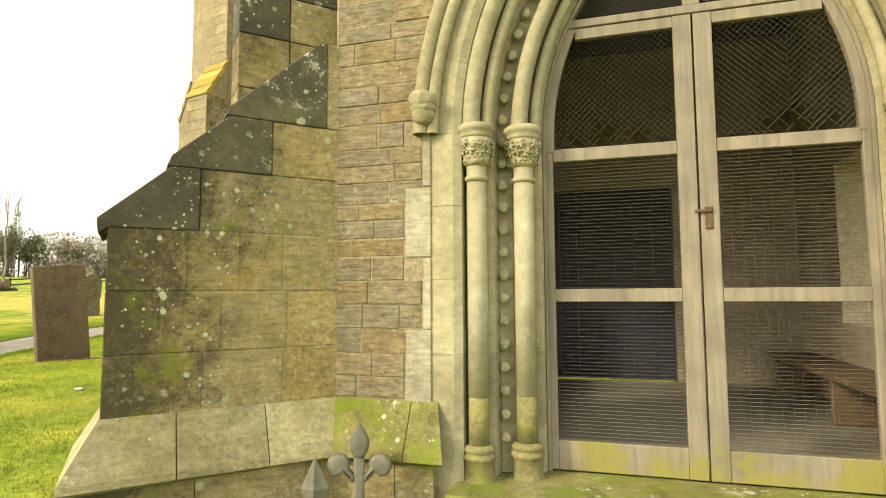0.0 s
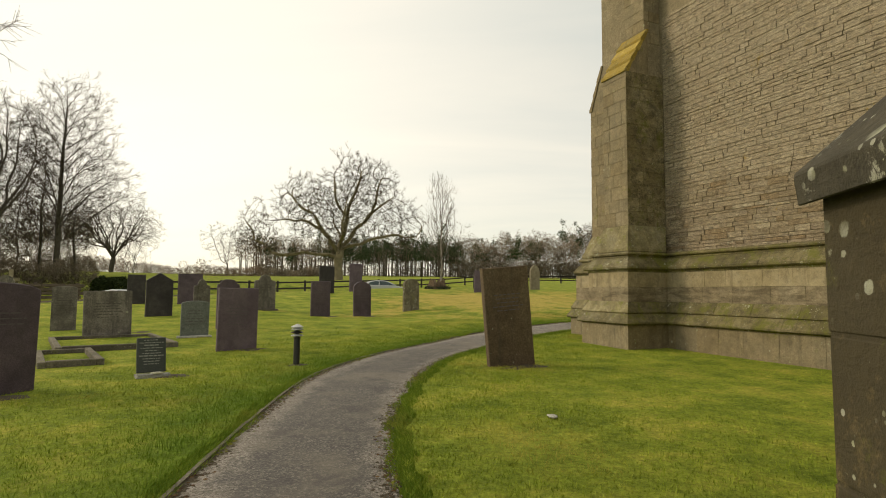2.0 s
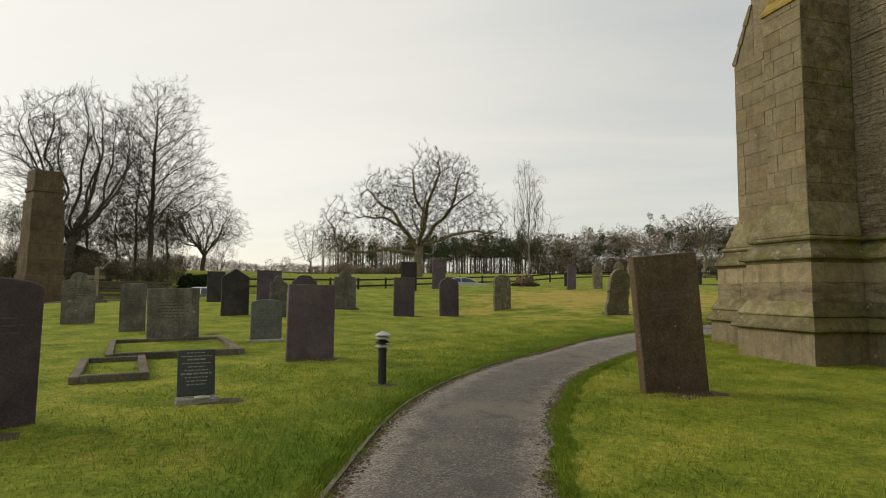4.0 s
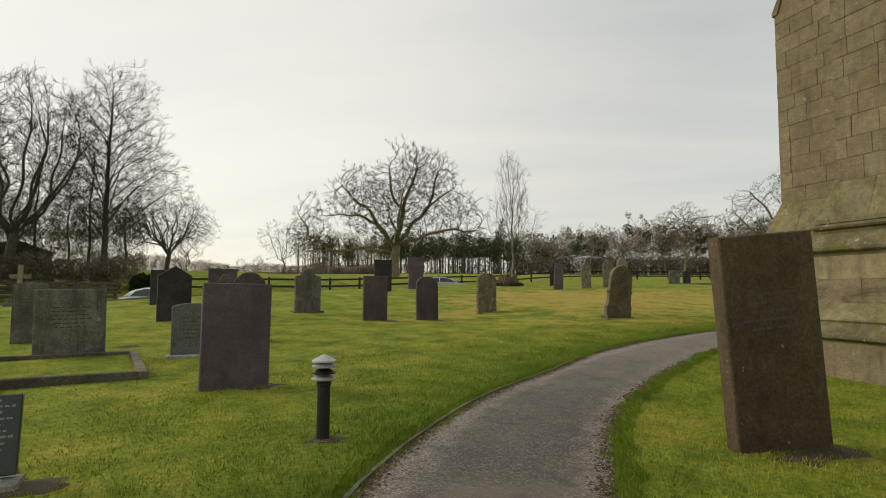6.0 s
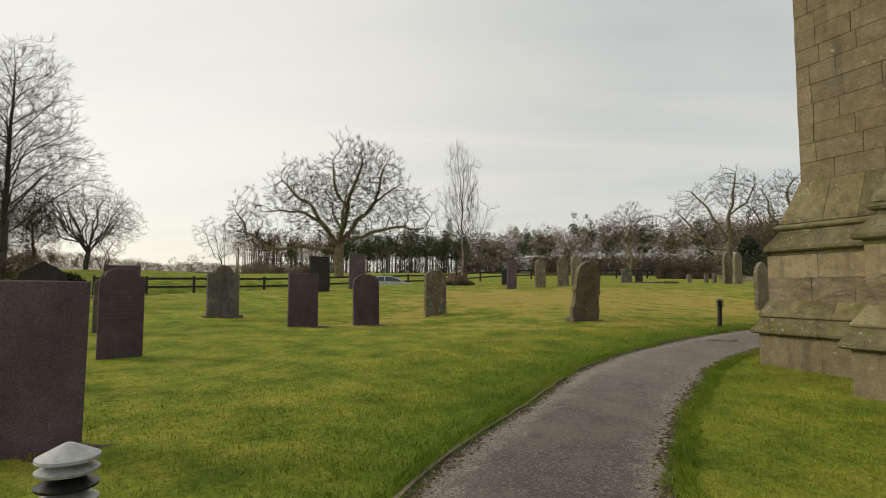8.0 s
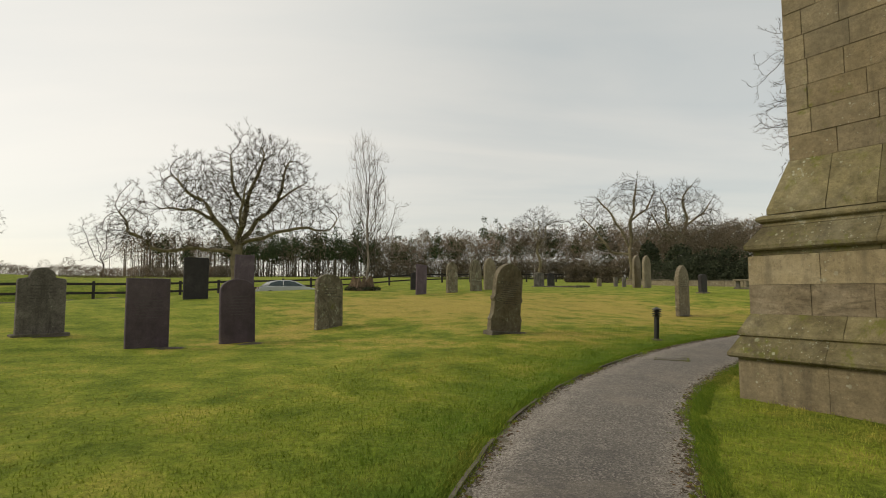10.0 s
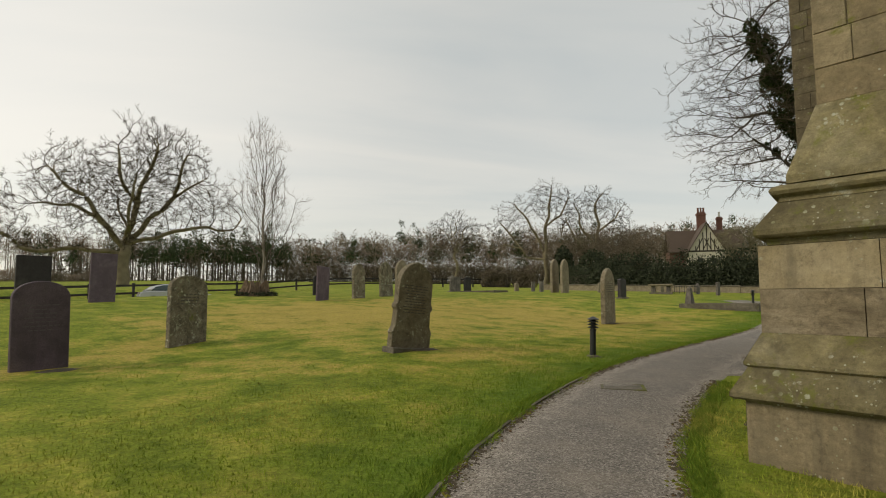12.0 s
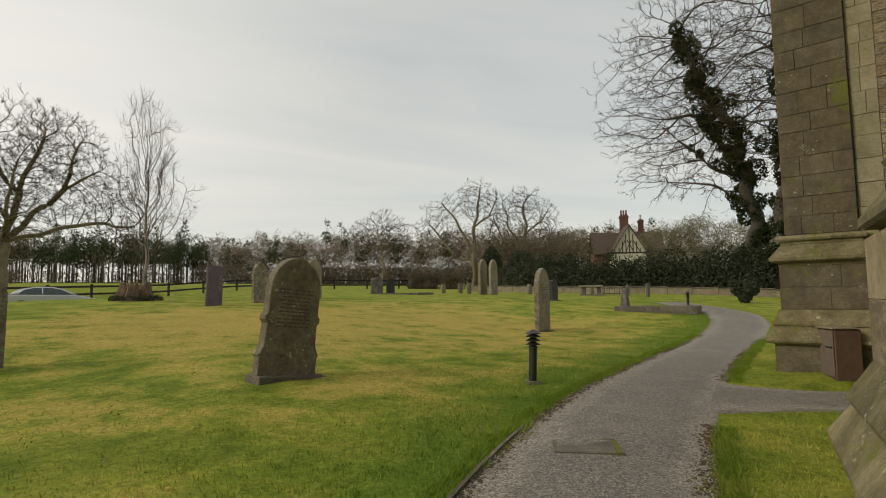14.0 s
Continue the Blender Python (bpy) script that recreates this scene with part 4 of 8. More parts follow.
def sloped_top(lo, hi, back, place_a, place_b, count, mat_slab):
    """Overlapping weathering slabs on a solid wedge; lo, hi: (distance, height) of the slope, back: where it meets the upper stage."""
    (q0, z0), (q1, z1) = lo, hi

    def wedge(name, prof, mat, grow_by):
        bm = bmesh.new()
        a = [bm.verts.new((*place_a(q, -grow_by), z)) for q, z in prof]
        b = [bm.verts.new((*place_b(q, grow_by), z)) for q, z in prof]
        n = len(prof)
        for k in range(n):
            bm.faces.new((a[k], a[(k + 1) % n], b[(k + 1) % n], b[k]))
        bm.faces.new(a)
        bm.faces.new(b)
        bmesh.ops.recalc_face_normals(bm, faces=bm.faces[:])
        part(name, bm, mat, tower)

    wedge("wedge", [(q0 + (q1 - q0) * 0.04, z0 - 0.06), (q1, z1 - 0.06), (back, z1 - 0.06), (back, z0 - 0.06)], M_ASHLAR, 0.0)
    sg = 1 if q1 > q0 else -1
    for k in range(count):
        f0, f1 = k / count, (k + 1) / count
        qa, za, qb, zb = q0 + (q1 - q0) * f0, z0 + (z1 - z0) * f0, q0 + (q1 - q0) * f1, z0 + (z1 - z0) * f1
        wedge("weathering", [(qa - sg * 0.045, za - 0.01), (qa - sg * 0.045, za + 0.05), (qb - sg * 0.012, zb + 0.02), (qb + sg * 0.06, zb + 0.02), (qa + sg * 0.08, za - 0.01)], mat_slab, 0.03)


def upper_stage():
    """Sloped weatherings of the buttresses and the slimmer stages that rise behind them."""
    sloped_top((0.0, 7.0), (0.73, 8.2), 0.76, lambda q, e: tw(0.0 + e, q), lambda q, e: tw(0.93 + e, q), 4, M_WEATHER)
    sloped_top((3.14, 6.95), (2.56, 8.2), 2.5, lambda p, e: tw(p, 1.27 + e), lambda p, e: tw(p + 0.23, 2.21 + e), 3, M_ASHLAR)


# the core of each buttress stops at its weathering: slim upper stages stand behind
lay(Face(tw(0.85, 0.72), -E1), tower, 0.0, 0.77, 7.9, 11.5, (0.27, 0.36), (0.35, 0.6), M_ASHLAR, seed=27)
lay(Face(tw(0.08, 0.72), E2), tower, 0.0, 0.54, 7.9, 11.5, (0.27, 0.36), (0.3, 0.54), M_ASHLAR, seed=28)
upper_stage()
bm = bmesh.new()
low = [bm.verts.new((*tw(p, q), -0.3)) for p, q in ((-11.9, 1.4), (1.55, 1.4), (1.55, 8.95), (-11.9, 8.95))]
high = [bm.verts.new((v.co.x, v.co.y, T_TOP)) for v in low]
bm.faces.new(high)
for k in range(4):
    bm.faces.new((low[k], low[(k + 1) % 4], high[(k + 1) % 4], high[k]))
bmesh.ops.recalc_face_normals(bm, faces=bm.faces[:])
part("wall_body", bm, M_MORTAR, tower, "plain body of the church behind its facing")
tower.scale.z = 1.045

# the north-west wing, with a broad clasping buttress
wing = tagged(new("wall_north_west_wing"), "limestone wing wall with a broad buttress and moulded plinth", "church wall", kind="structure")
W_O = Vector((-13.70, 22.40))
WN = [tuple(W_O + E1 * p + E2 * q) for p, q in ((0.0, 3.0), (0.0, 0.0), (-1.0, 0.0), (-1.0, 0.07), (-6.0, 0.07))]
core(WN, -0.3, T_TOP, 0.012, "core", wing, M_MORTAR)
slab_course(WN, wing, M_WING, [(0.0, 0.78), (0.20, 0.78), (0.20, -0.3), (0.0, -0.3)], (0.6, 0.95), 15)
slab_course(WN, wing, M_PLINTH, [(0.0, 1.10), (0.20, 1.10), (0.31, 0.88), (0.31, 0.845), (0.28, 0.82), (0.21, 0.815), (0.20, 0.785), (0.0, 0.785)], (0.7, 1.2), 16)
slab_course(WN, wing, M_PLINTH, [(0.0, 1.36), (0.12, 1.36), (0.22, 1.14), (0.22, 1.105), (0.0, 1.105)], (0.7, 1.2), 17)
slab_course(WN, wing, M_WING, [(0.0, 1.72), (0.10, 1.72), (0.10, 1.365), (0.0, 1.365)], (0.5, 0.95), 18)
slab_course(WN, wing, M_WING, [(0.0, 2.06), (0.10, 2.06), (0.10, 1.725), (0.0, 1.725)], (0.5, 0.95), 19)
slab_course(WN, wing, M_PLINTH, [(0.0, 2.42), (0.06, 2.42), (0.22, 2.20), (0.22, 2.155), (0.19, 2.13), (0.115, 2.12), (0.105, 2.065), (0.0, 2.065)], (0.8, 1.3), 20)
slab_course(WN, wing, M_PLINTH, [(0.0, 2.57), (0.05, 2.57), (0.10, 2.55), (0.115, 2.515), (0.10, 2.48), (0.05, 2.46), (0.05, 2.425), (0.0, 2.425)], (0.9, 1.4), 21)
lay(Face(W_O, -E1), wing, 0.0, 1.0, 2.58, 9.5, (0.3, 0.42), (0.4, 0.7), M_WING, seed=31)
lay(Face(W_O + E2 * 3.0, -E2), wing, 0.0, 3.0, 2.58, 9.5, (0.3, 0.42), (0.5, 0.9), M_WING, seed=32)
f_wing = Face(W_O - E1 + E2 * 0.07, -E1)
lay(f_wing, wing, 0.0, 0.36, 2.58, 9.5, (0.3, 0.42), (0.34, 0.37), M_DRESSED, seed=33)
lay(f_wing, wing, 0.36, 2.4, 2.58, 9.5, (0.12, 0.2), (0.25, 0.6), M_RUBBLE, seed=34)

# ---------------------------------------------------------------- porch
PY = 2.12                      # plane of the porch front
XC, HALF, R_ARCH, Z_SP = 1.59, 0.96, 1.84, 2.30
porch = tagged(new("wall_porch_front"), "coursed ironstone porch front round a pointed doorway", "porch wall", kind="structure")


def arch_path(w, y, z0, n=18):
    """Points (x, y, z) up one jamb, over the pointed arch and down the other, at half-width w."""
    r = R_ARCH + (w - HALF)
    c = R_ARCH - HALF
    top = math.acos(c / r)
    left = [(-w, z0)] if z0 < Z_SP else []
    left += [(c - r * math.cos(top * i / n), Z_SP + r * math.sin(top * i / n)) for i in range(n + 1)]
    pts = left + [(-x, z) for x, z in left[::-1][1:]]
    return [Vector((XC + x, y, z)) for x, z in pts]


def arch_half(z, w):
    if z <= Z_SP:
        return w
    r, c = R_ARCH + (w - HALF), R_ARCH - HALF
    return max(0.0, math.sqrt(max(r * r - (z - Z_SP) ** 2, 0)) - c)


def arch_surface(profile, z0):
    """A stepped reveal: the profile's (half-width, y) pairs swept along jambs and arch."""
    bm = bmesh.new()
    rows = [[bm.verts.new(p) for p in arch_path(w, y, z0)] for w, y in profile]
    for a, b in zip(rows, rows[1:]):
        for i in range(len(a) - 1):
            bm.faces.new((a[i], a[i + 1], b[i + 1], b[i]))
    bmesh.ops.recalc_face_normals(bm, faces=bm.faces[:])
    return bm


def arch_roll(w, y, z0, r, n=10):
    """A round moulding along the arch."""
    bm = bmesh.new()
    pts = arch_path(w, y, z0, 22)
    rings = []
    for i, p in enumerate(pts):
        d = (pts[min(i + 1, len(pts) - 1)] - pts[max(i - 1, 0)]).normalized()
        s = Vector((0, 1, 0))
        o = d.cross(s).normalized()
        rings.append([bm.verts.new(p + (o * math.cos(2 * math.pi * k / n) + s * math.sin(2 * math.pi * k / n)) * r) for k in range(n)])
    for a, b in zip(rings, rings[1:]):
        for k in range(n):
            bm.faces.new((a[k], a[(k + 1) % n], b[(k + 1) % n], b[k]))
    bmesh.ops.recalc_face_normals(bm, faces=bm.faces[:])
    return bm


W_WALL = 1.66


def porch_front():
    bm = bmesh.new()
    path = [p for p in arch_path(W_WALL, PY + 0.003, -0.2)]
    mid = len(path) // 2
    zt = 6.5
    for side, x_end in ((path[:mid + 1], -0.74), (path[mid:][::-1], 4.0)):
        rows = [(bm.verts.new(p), bm.verts.new((x_end, PY + 0.003, p.z))) for p in side]
        rows.append((bm.verts.new((XC, PY + 0.003, zt)), bm.verts.new((x_end, PY + 0.003, zt))))
        for a, b in zip(rows, rows[1:]):
            bm.faces.new((a[0], a[1], b[1], b[0]))
    bmesh.ops.recalc_face_normals(bm, faces=bm.faces[:])
    part("core", bm, M_MORTAR, porch)
    fc = Face((-0.73, PY), (1, 0))

    def clip(z, a, b):
        return a, XC + 0.73 - arch_half(z, W_WALL + (0.17 if int(z / 0.46) % 2 else 0.05) if z < Z_SP + 0.1 else W_WALL + 0.09)

    lay(fc, porch, 0.0, 0.8, 0.6, 5.2, (0.11, 0.175), (0.24, 0.62), M_PORCHWALL, seed=41, limit=clip, proud=0.0025, gap=0.007)
    # pale jamb quoins, long and short
    z, k = 0.16, 0
    while z < Z_SP + 0.05:
        h = 0.46 if z > 0.2 else 0.42
        inner = XC - W_WALL + 0.015
        outer = XC - W_WALL - (0.165 if int((z + 0.2) / 0.46) % 2 else 0.045)
        ob = new("stone", stone_mesh(inner - outer - 0.006, h - 0.006, 0.056, M_QUOIN, 0.004))
        ob.parent = porch
        ob.matrix_world = fc.at(0.5 * (inner + outer) + 0.73, z + h / 2, -0.05)
        z += h
        k += 1
    # right-hand side, mostly out of view
    fr = Face((XC + W_WALL, PY), (1, 0))
    lay(fr, porch, 0.05, 0.75, 0.6, 2.3, (0.3, 0.46), (0.3, 0.5), M_PORCHWALL, seed=42)


porch_front()

portal = tagged(new("door_portal"), "carved pointed doorway with shafts, leafy capitals and ballflowers", "doorway", kind="structure")
JAMB = [(W_WALL, PY + 0.01), (1.50, PY - 0.004), (1.448, PY + 0.02), (1.446, PY + 0.13), (1.27, PY + 0.17), (1.25, PY + 0.26), (1.16, PY + 0.28), (1.14, PY + 0.20), (1.13, PY + 0.30), (0.99, PY + 0.31), (0.97, PY + 0.36), (HALF, PY + 0.45)]


def jamb_stones(profile, z0):
    """The moulded order of jambs and arch, stone by stone over a mortar bed."""
    cols = []
    for w, y in profile:
        pts = arch_path(w, y, z0)
        low, high = pts[0], pts[1]
        foot = [low.lerp(high, k / 5) for k in range(5)]
        cols.append(foot + pts[1:-1] + [Vector((2 * XC - p.x, p.y, p.z)) for p in foot[::-1]])
    n = len(cols[0])
    cuts = [0, 1, 2, 3, 4, 5] + list(range(8, n - 6, 3)) + [n - 6, n - 5, n - 4, n - 3, n - 2, n - 1]
    for a, b in zip(cuts, cuts[1:]):
        if b <= a:
            continue
        bm = bmesh.new()
        rows = []
        for c in cols:
            run = [Vector(p) for p in c[a:b + 1]]
            run[0] += (run[1] - run[0]).normalized() * 0.0015
            run[-1] += (run[-2] - run[-1]).normalized() * 0.0015
            rows.append([bm.verts.new(p) for p in run])
        for r0, r1 in zip(rows, rows[1:]):
            for i in range(len(r0) - 1):
                bm.faces.new((r0[i], r0[i + 1], r1[i + 1], r1[i]))
        bmesh.ops.recalc_face_normals(bm, faces=bm.faces[:])
        part("jamb_stone", bm, M_DRESSED, portal)


jamb_stones(JAMB, -0.05)
part("bed", arch_surface([(w + 0.006, y + 0.006) for w, y in JAMB], -0.05), M_MORTAR, portal)
for w, y, r in ((1.40, PY + 0.07, 0.062), (1.30, PY + 0.12, 0.04), (1.10, PY + 0.20, 0.055), (1.01, PY + 0.27, 0.035)):
    part("arch_roll", arch_roll(w, y, Z_SP, r), M_DRESSED, portal, smooth=True)
part("hood_mould", arch_roll(1.71, PY - 0.03, Z_SP + 0.22, 0.05), M_DRESSED, portal, smooth=True)
part("hood_mould", arch_roll(1.63, PY - 0.02, Z_SP + 0.22, 0.04), M_DRESSED, portal, smooth=True)


def capital(bm, cx, cy, z, r):
    """A bell covered with three tiers of crinkled, lobed leaves."""
    rng = random.Random(int(cx * 100))
    for tier in range(3):
        for k in range(9):
            a = 2 * math.pi * (k + 0.5 * tier + rng.uniform(-0.25, 0.25)) / 9
            h = 0.025 + 0.05 * tier + rng.uniform(-0.008, 0.008)
            rr = r * (0.97 + 0.13 * tier)
            turn = Matrix.Translation((cx, cy, z + h)) @ Matrix.Rotation(a, 4, "Z") @ Matrix.Translation((rr, 0, 0))
            for lobe in range(6):
                b = lobe * 1.2566 + rng.uniform(-0.3, 0.3)
                d = 0.0 if lobe == 5 else 0.019
                size = rng.uniform(0.010, 0.0155)
                bmesh.ops.create_icosphere(bm, subdivisions=1, radius=size, matrix=turn @ Matrix.Translation((rng.uniform(-0.002, 0.008), d * math.cos(b), d * math.sin(b))) @ Matrix.Rotation(b, 4, "X") @ Matrix.Diagonal((0.75, 1.35, 0.8, 1)))


def shaft(cx, cy, r):
    lift = Matrix.Translation((cx, cy, 0))

    def moved(bm):
        bm.transform(lift)
        return bm

    part("shaft", moved(lathe([(r, 0.325), (r, 0.62)], 18)), M_SHAFTFOOT, portal, smooth=True)
    part("shaft", moved(lathe([(r, 0.623), (r, 2.02)], 18)), M_SHAFT, portal, smooth=True)
    part("shaft_base", moved(lathe([(r * 1.75, -0.02), (r * 1.75, 0.09), (r * 1.5, 0.13), (r * 1.42, 0.235), (r * 1.55, 0.243), (r * 1.66, 0.256), (r * 1.62, 0.272), (r * 1.35, 0.283), (r * 1.48, 0.292), (r * 1.54, 0.305), (r * 1.46, 0.32), (r * 1.0, 0.332)], 20)), M_SHAFTFOOT, portal, smooth=True)
    part("necking", moved(lathe([(r * 1.0, 1.985), (r * 1.2, 1.993), (r * 1.24, 2.004), (r * 1.2, 2.015), (r * 1.0, 2.022), (r * 1.04, 2.095)], 18)), M_SHAFT, portal, smooth=True)
    part("bell", moved(lathe([(r * 1.04, 2.085), (r * 1.32, 2.1), (r * 1.36, 2.14), (r * 1.55, 2.23), (r * 1.62, 2.27)], 18)), M_DRESSED, portal, smooth=True)
    bm = bmesh.new()
    capital(bm, cx, cy, 2.1, r * 1.36)
    part("capital", bm, M_DRESSED, portal, "capital carved with crinkled leaves")
    part("abacus", moved(lathe([(r * 1.5, 2.262), (r * 1.7, 2.27), (r * 1.74, 2.285), (r * 1.66, 2.3), (r * 1.86, 2.312), (r * 1.93, 2.328), (r * 1.86, 2.345), (r * 1.6, 2.36), (0.01, 2.36)], 20)), M_DRESSED, portal, smooth=True)


for sx in (-1, 1):
    shaft(XC + sx * 1.365, PY + 0.085, 0.066)
    shaft(XC + sx * 1.08, PY + 0.215, 0.066)


def ballflowers():
    bm = bmesh.new()
    bmesh.ops.create_icosphere(bm, subdivisions=2, radius=0.034)
    for v in bm.verts:
        a = math.atan2(v.co.z, v.co.x)
        v.co *= 1.0 + 0.12 * math.cos(3 * a) * (0.5 - v.co.y / 0.06)
        if v.co.y < -0.02:
            v.co.y += 0.012
    me = bpy.data.meshes.new("ballflower")
    bm.to_mesh(me)
    bm.free()
    me.materials.append(M_DRESSED)
    me.shade_smooth()
    pts = arch_path(1.215, PY + 0.215, 0.30, 24)
    d, nxt = 0.0, 0.05
    for a, b in zip(pts, pts[1:]):
        seg = (b - a).length
        while nxt <= d + seg:
            p = a.lerp(b, (nxt - d) / seg)
            ob = new("ballflower", me)
            ob.parent = portal
            ob.matrix_world = Matrix.Translation(p) @ Matrix.Rotation(nxt * 9.0, 4, "Y")
            nxt += 0.148
        d += seg


ballflowers()


def label_stop():
    """A worn carved boss: two banded swellings with hollows."""
    bm = lathe([(0.01, -0.115), (0.035, -0.112), (0.062, -0.095), (0.074, -0.068), (0.078, -0.045), (0.072, -0.038), (0.082, -0.03), (0.084, -0.008), (0.077, 0.0), (0.088, 0.01), (0.094, 0.035), (0.09, 0.062), (0.075, 0.08), (0.055, 0.09), (0.01, 0.092)], 28)
    for v in bm.verts:
        for hx, hz, deep, wide in ((-0.04, 0.04, 0.03, 0.02), (0.04, 0.04, 0.03, 0.02), (0.0, -0.075, 0.028, 0.02)):
            if v.co.y < 0:
                d = math.hypot((v.co.x - hx) * (0.55 if hz < 0 else 1.0), v.co.z - hz)
                v.co.y += deep * math.exp(-(d / wide) ** 2)
        v.co += v.co.normalized() * 0.014 * noise.noise(v.co * 28.0)
    bm.transform(Matrix.Translation((XC - 1.68, PY - 0.06, Z_SP + 0.17)))
    part("label_stop", bm, M_DRESSED, portal, "worn carved boss that ends the hood mould", smooth=True)


label_stop()


# ---------------------------------------------------------------- porch gates and interior
def gate_leaf(side):
    """One wire-meshed gate leaf. side -1: the leaf hung on the west jamb."""
    y0, y1 = PY + 0.37, PY + 0.415
    t = tagged(new("gate_leaf"), "weathered oak gate leaf filled with wire mesh, shut", "gate", "pair of porch gates")

    def X(w):
        return XC + side * w

    def slat(name, w0, w1, z0, z1, mat=M_GATEWOOD, dy=0.0):
        a, b = sorted((X(w0), X(w1)))
        return part(name, box(a, b, y0 - dy, y1 + dy, z0, z1, 0.004), mat, t)

    slat("meeting_stile", 0.006, 0.115, 0.13, 3.06, dy=0.004)
    slat("hanging_stile", 0.90, 0.945, 0.13, 2.22)
    slat("bottom_rail", 0.115, 0.90, 0.13, 0.315)
    slat("middle_rail", 0.115, 0.90, 1.21, 1.295)
    slat("lock_rail", 0.116, 0.899, 2.15, 2.235)
    slat("top_rail", 0.116, 0.735, 2.985, 3.06)
    # shaped top of the hanging stile follows the arch
    bm = bmesh.new()
    rows = []
    for i in range(9):
        z = 2.22 + (3.06 - 2.22) * i / 8
        wo = arch_half(z, 0.945)
        rows.append([bm.verts.new((X(w), y, z)) for w, y in ((wo, y0), (wo - 0.055, y0), (wo - 0.055, y1), (wo, y1))])
    for a, b in zip(rows, rows[1:]):
        for k in range(4):
            bm.faces.new((a[k], a[(k + 1) % 4], b[(k + 1) % 4], b[k]))
    bm.faces.new(rows[0])
    bm.faces.new(rows[-1])
    bmesh.ops.recalc_face_normals(bm, faces=bm.faces[:])
    part("arched_stile", bm, M_GATEWOOD, t)

    def wires(z0, z1, name):
        bm = bmesh.new()
        ym = 0.5 * (y0 + y1)
        z = z0 + 0.01
        while z < z1:
            a, b = sorted((X(0.115), X(0.90)))
            add_box(bm, a, b, ym - 0.0012, ym + 0.0012, z - 0.001, z + 0.001)
            z += 0.0235
        w = 0.13
        while w < 0.9:
            add_box(bm, X(w) - 0.00015, X(w) + 0.00015, ym - 0.001, ym + 0.001, z0, z1)
            w += 0.057
        ob = part(name, bm, M_WIRE, t, "fine welded wire mesh")

    wires(0.315, 1.21, "lower_mesh")
    wires(1.295, 2.15, "middle_mesh")
    # diamond lattice in the arched head, torn in places
    bm = bmesh.new()
    ym = 0.5 * (y0 + y1)
    rng = random.Random(5 + side)
    torn = [(0.3 + 0.2 * rng.random(), 2.27, 0.09), (0.55, 2.31, 0.1), (0.75, 2.28, 0.06)]
    pitch = 0.041
    for sgn in (-1, 1):
        for k in range(-32, 64):
            seg = None
            for i in range(90):
                z = 2.235 + i * 0.0085
                w = k * pitch + sgn * (z - 2.235)
                ok = 0.115 < w < arch_half(z, 0.945) - 0.05 and z < 2.985 and all(math.hypot(w - a, (z - b)) > r * (0.6 + 0.4 * sgn * ((k % 3) - 1)) for a, b, r in torn)
                if ok and seg is None:
                    seg = (w, z)
                if seg is not None and (not ok or i == 89):
                    if z - seg[1] > 0.02:
                        d = 0.0018
                        w2, z2 = w, z
                        vs = [bm.verts.new((X(a), y, b)) for a, b, y in ((seg[0] - d, seg[1], ym), (seg[0] + d, seg[1], ym), (w2 + d, z2, ym), (w2 - d, z2, ym), (seg[0], seg[1], ym - 0.003), (w2, z2, ym - 0.003))]
                        bm.faces.new((vs[0], vs[3], vs[5], vs[4]))
                        bm.faces.new((vs[1], vs[4], vs[5], vs[2]))
                    seg = None
    part("lattice", bm, M_WIRE, t, "torn diamond wire lattice")
    return t


gates = [gate_leaf(-1), gate_leaf(1)]
part("lock_plate", box(XC + 0.03, XC + 0.075, PY + 0.356, PY + 0.37, 1.66, 1.80, 0.004), M_RUST, gates[1], "rusty iron lock and latch")
part("latch", box(XC - 0.03, XC + 0.07, PY + 0.342, PY + 0.357, 1.765, 1.785, 0.004), M_RUST, gates[1])

transom = tagged(new("gate_overlight"), "wire-meshed oak overlight fixed above the porch gates", "overlight", kind="structure")
part("transom", box(XC - 0.80, XC + 0.80, PY + 0.36, PY + 0.42, 3.065, 3.12, 0.004), M_GATEWOOD, transom)
part("mullion", box(XC - 0.05, XC + 0.05, PY + 0.365, PY + 0.415, 3.12, 3.85, 0.004), M_GATEWOOD, transom)
bm = bmesh.new()
for i in range(60):
    z = 3.13 + i * 0.0125
    hw = arch_half(z, 0.945)
    if hw > 0.06:
        add_box(bm, XC - hw, XC + hw, PY + 0.388, PY + 0.3905, z, z + 0.002)
part("mesh", bm, M_WIRE, transom)

# frame between stone and gates
bm = arch_surface([(HALF + 0.005, PY + 0.355), (HALF - 0.018, PY + 0.355), (HALF - 0.018, PY + 0.43), (HALF + 0.005, PY + 0.43)], 0.1)
part("gate_frame", bm, M_GATEWOOD, transom)

sill = mesh_ob("door_sill", box(XC - 1.5, XC + 1.5, PY - 0.25, PY + 0.48, -0.15, 0.118, 0.012), M_GREENLEDGE)
tagged(sill, "worn stone door sill green with algae", "door sill", kind="structure")

inside = tagged(new("porch_interior"), "dim limewashed porch interior with stone benches", "porch interior", kind="structure")
IX0, IX1, IY0, IY1, IZ = XC - 1.75, XC + 1.75, PY + 0.5, PY + 4.6, 4.6


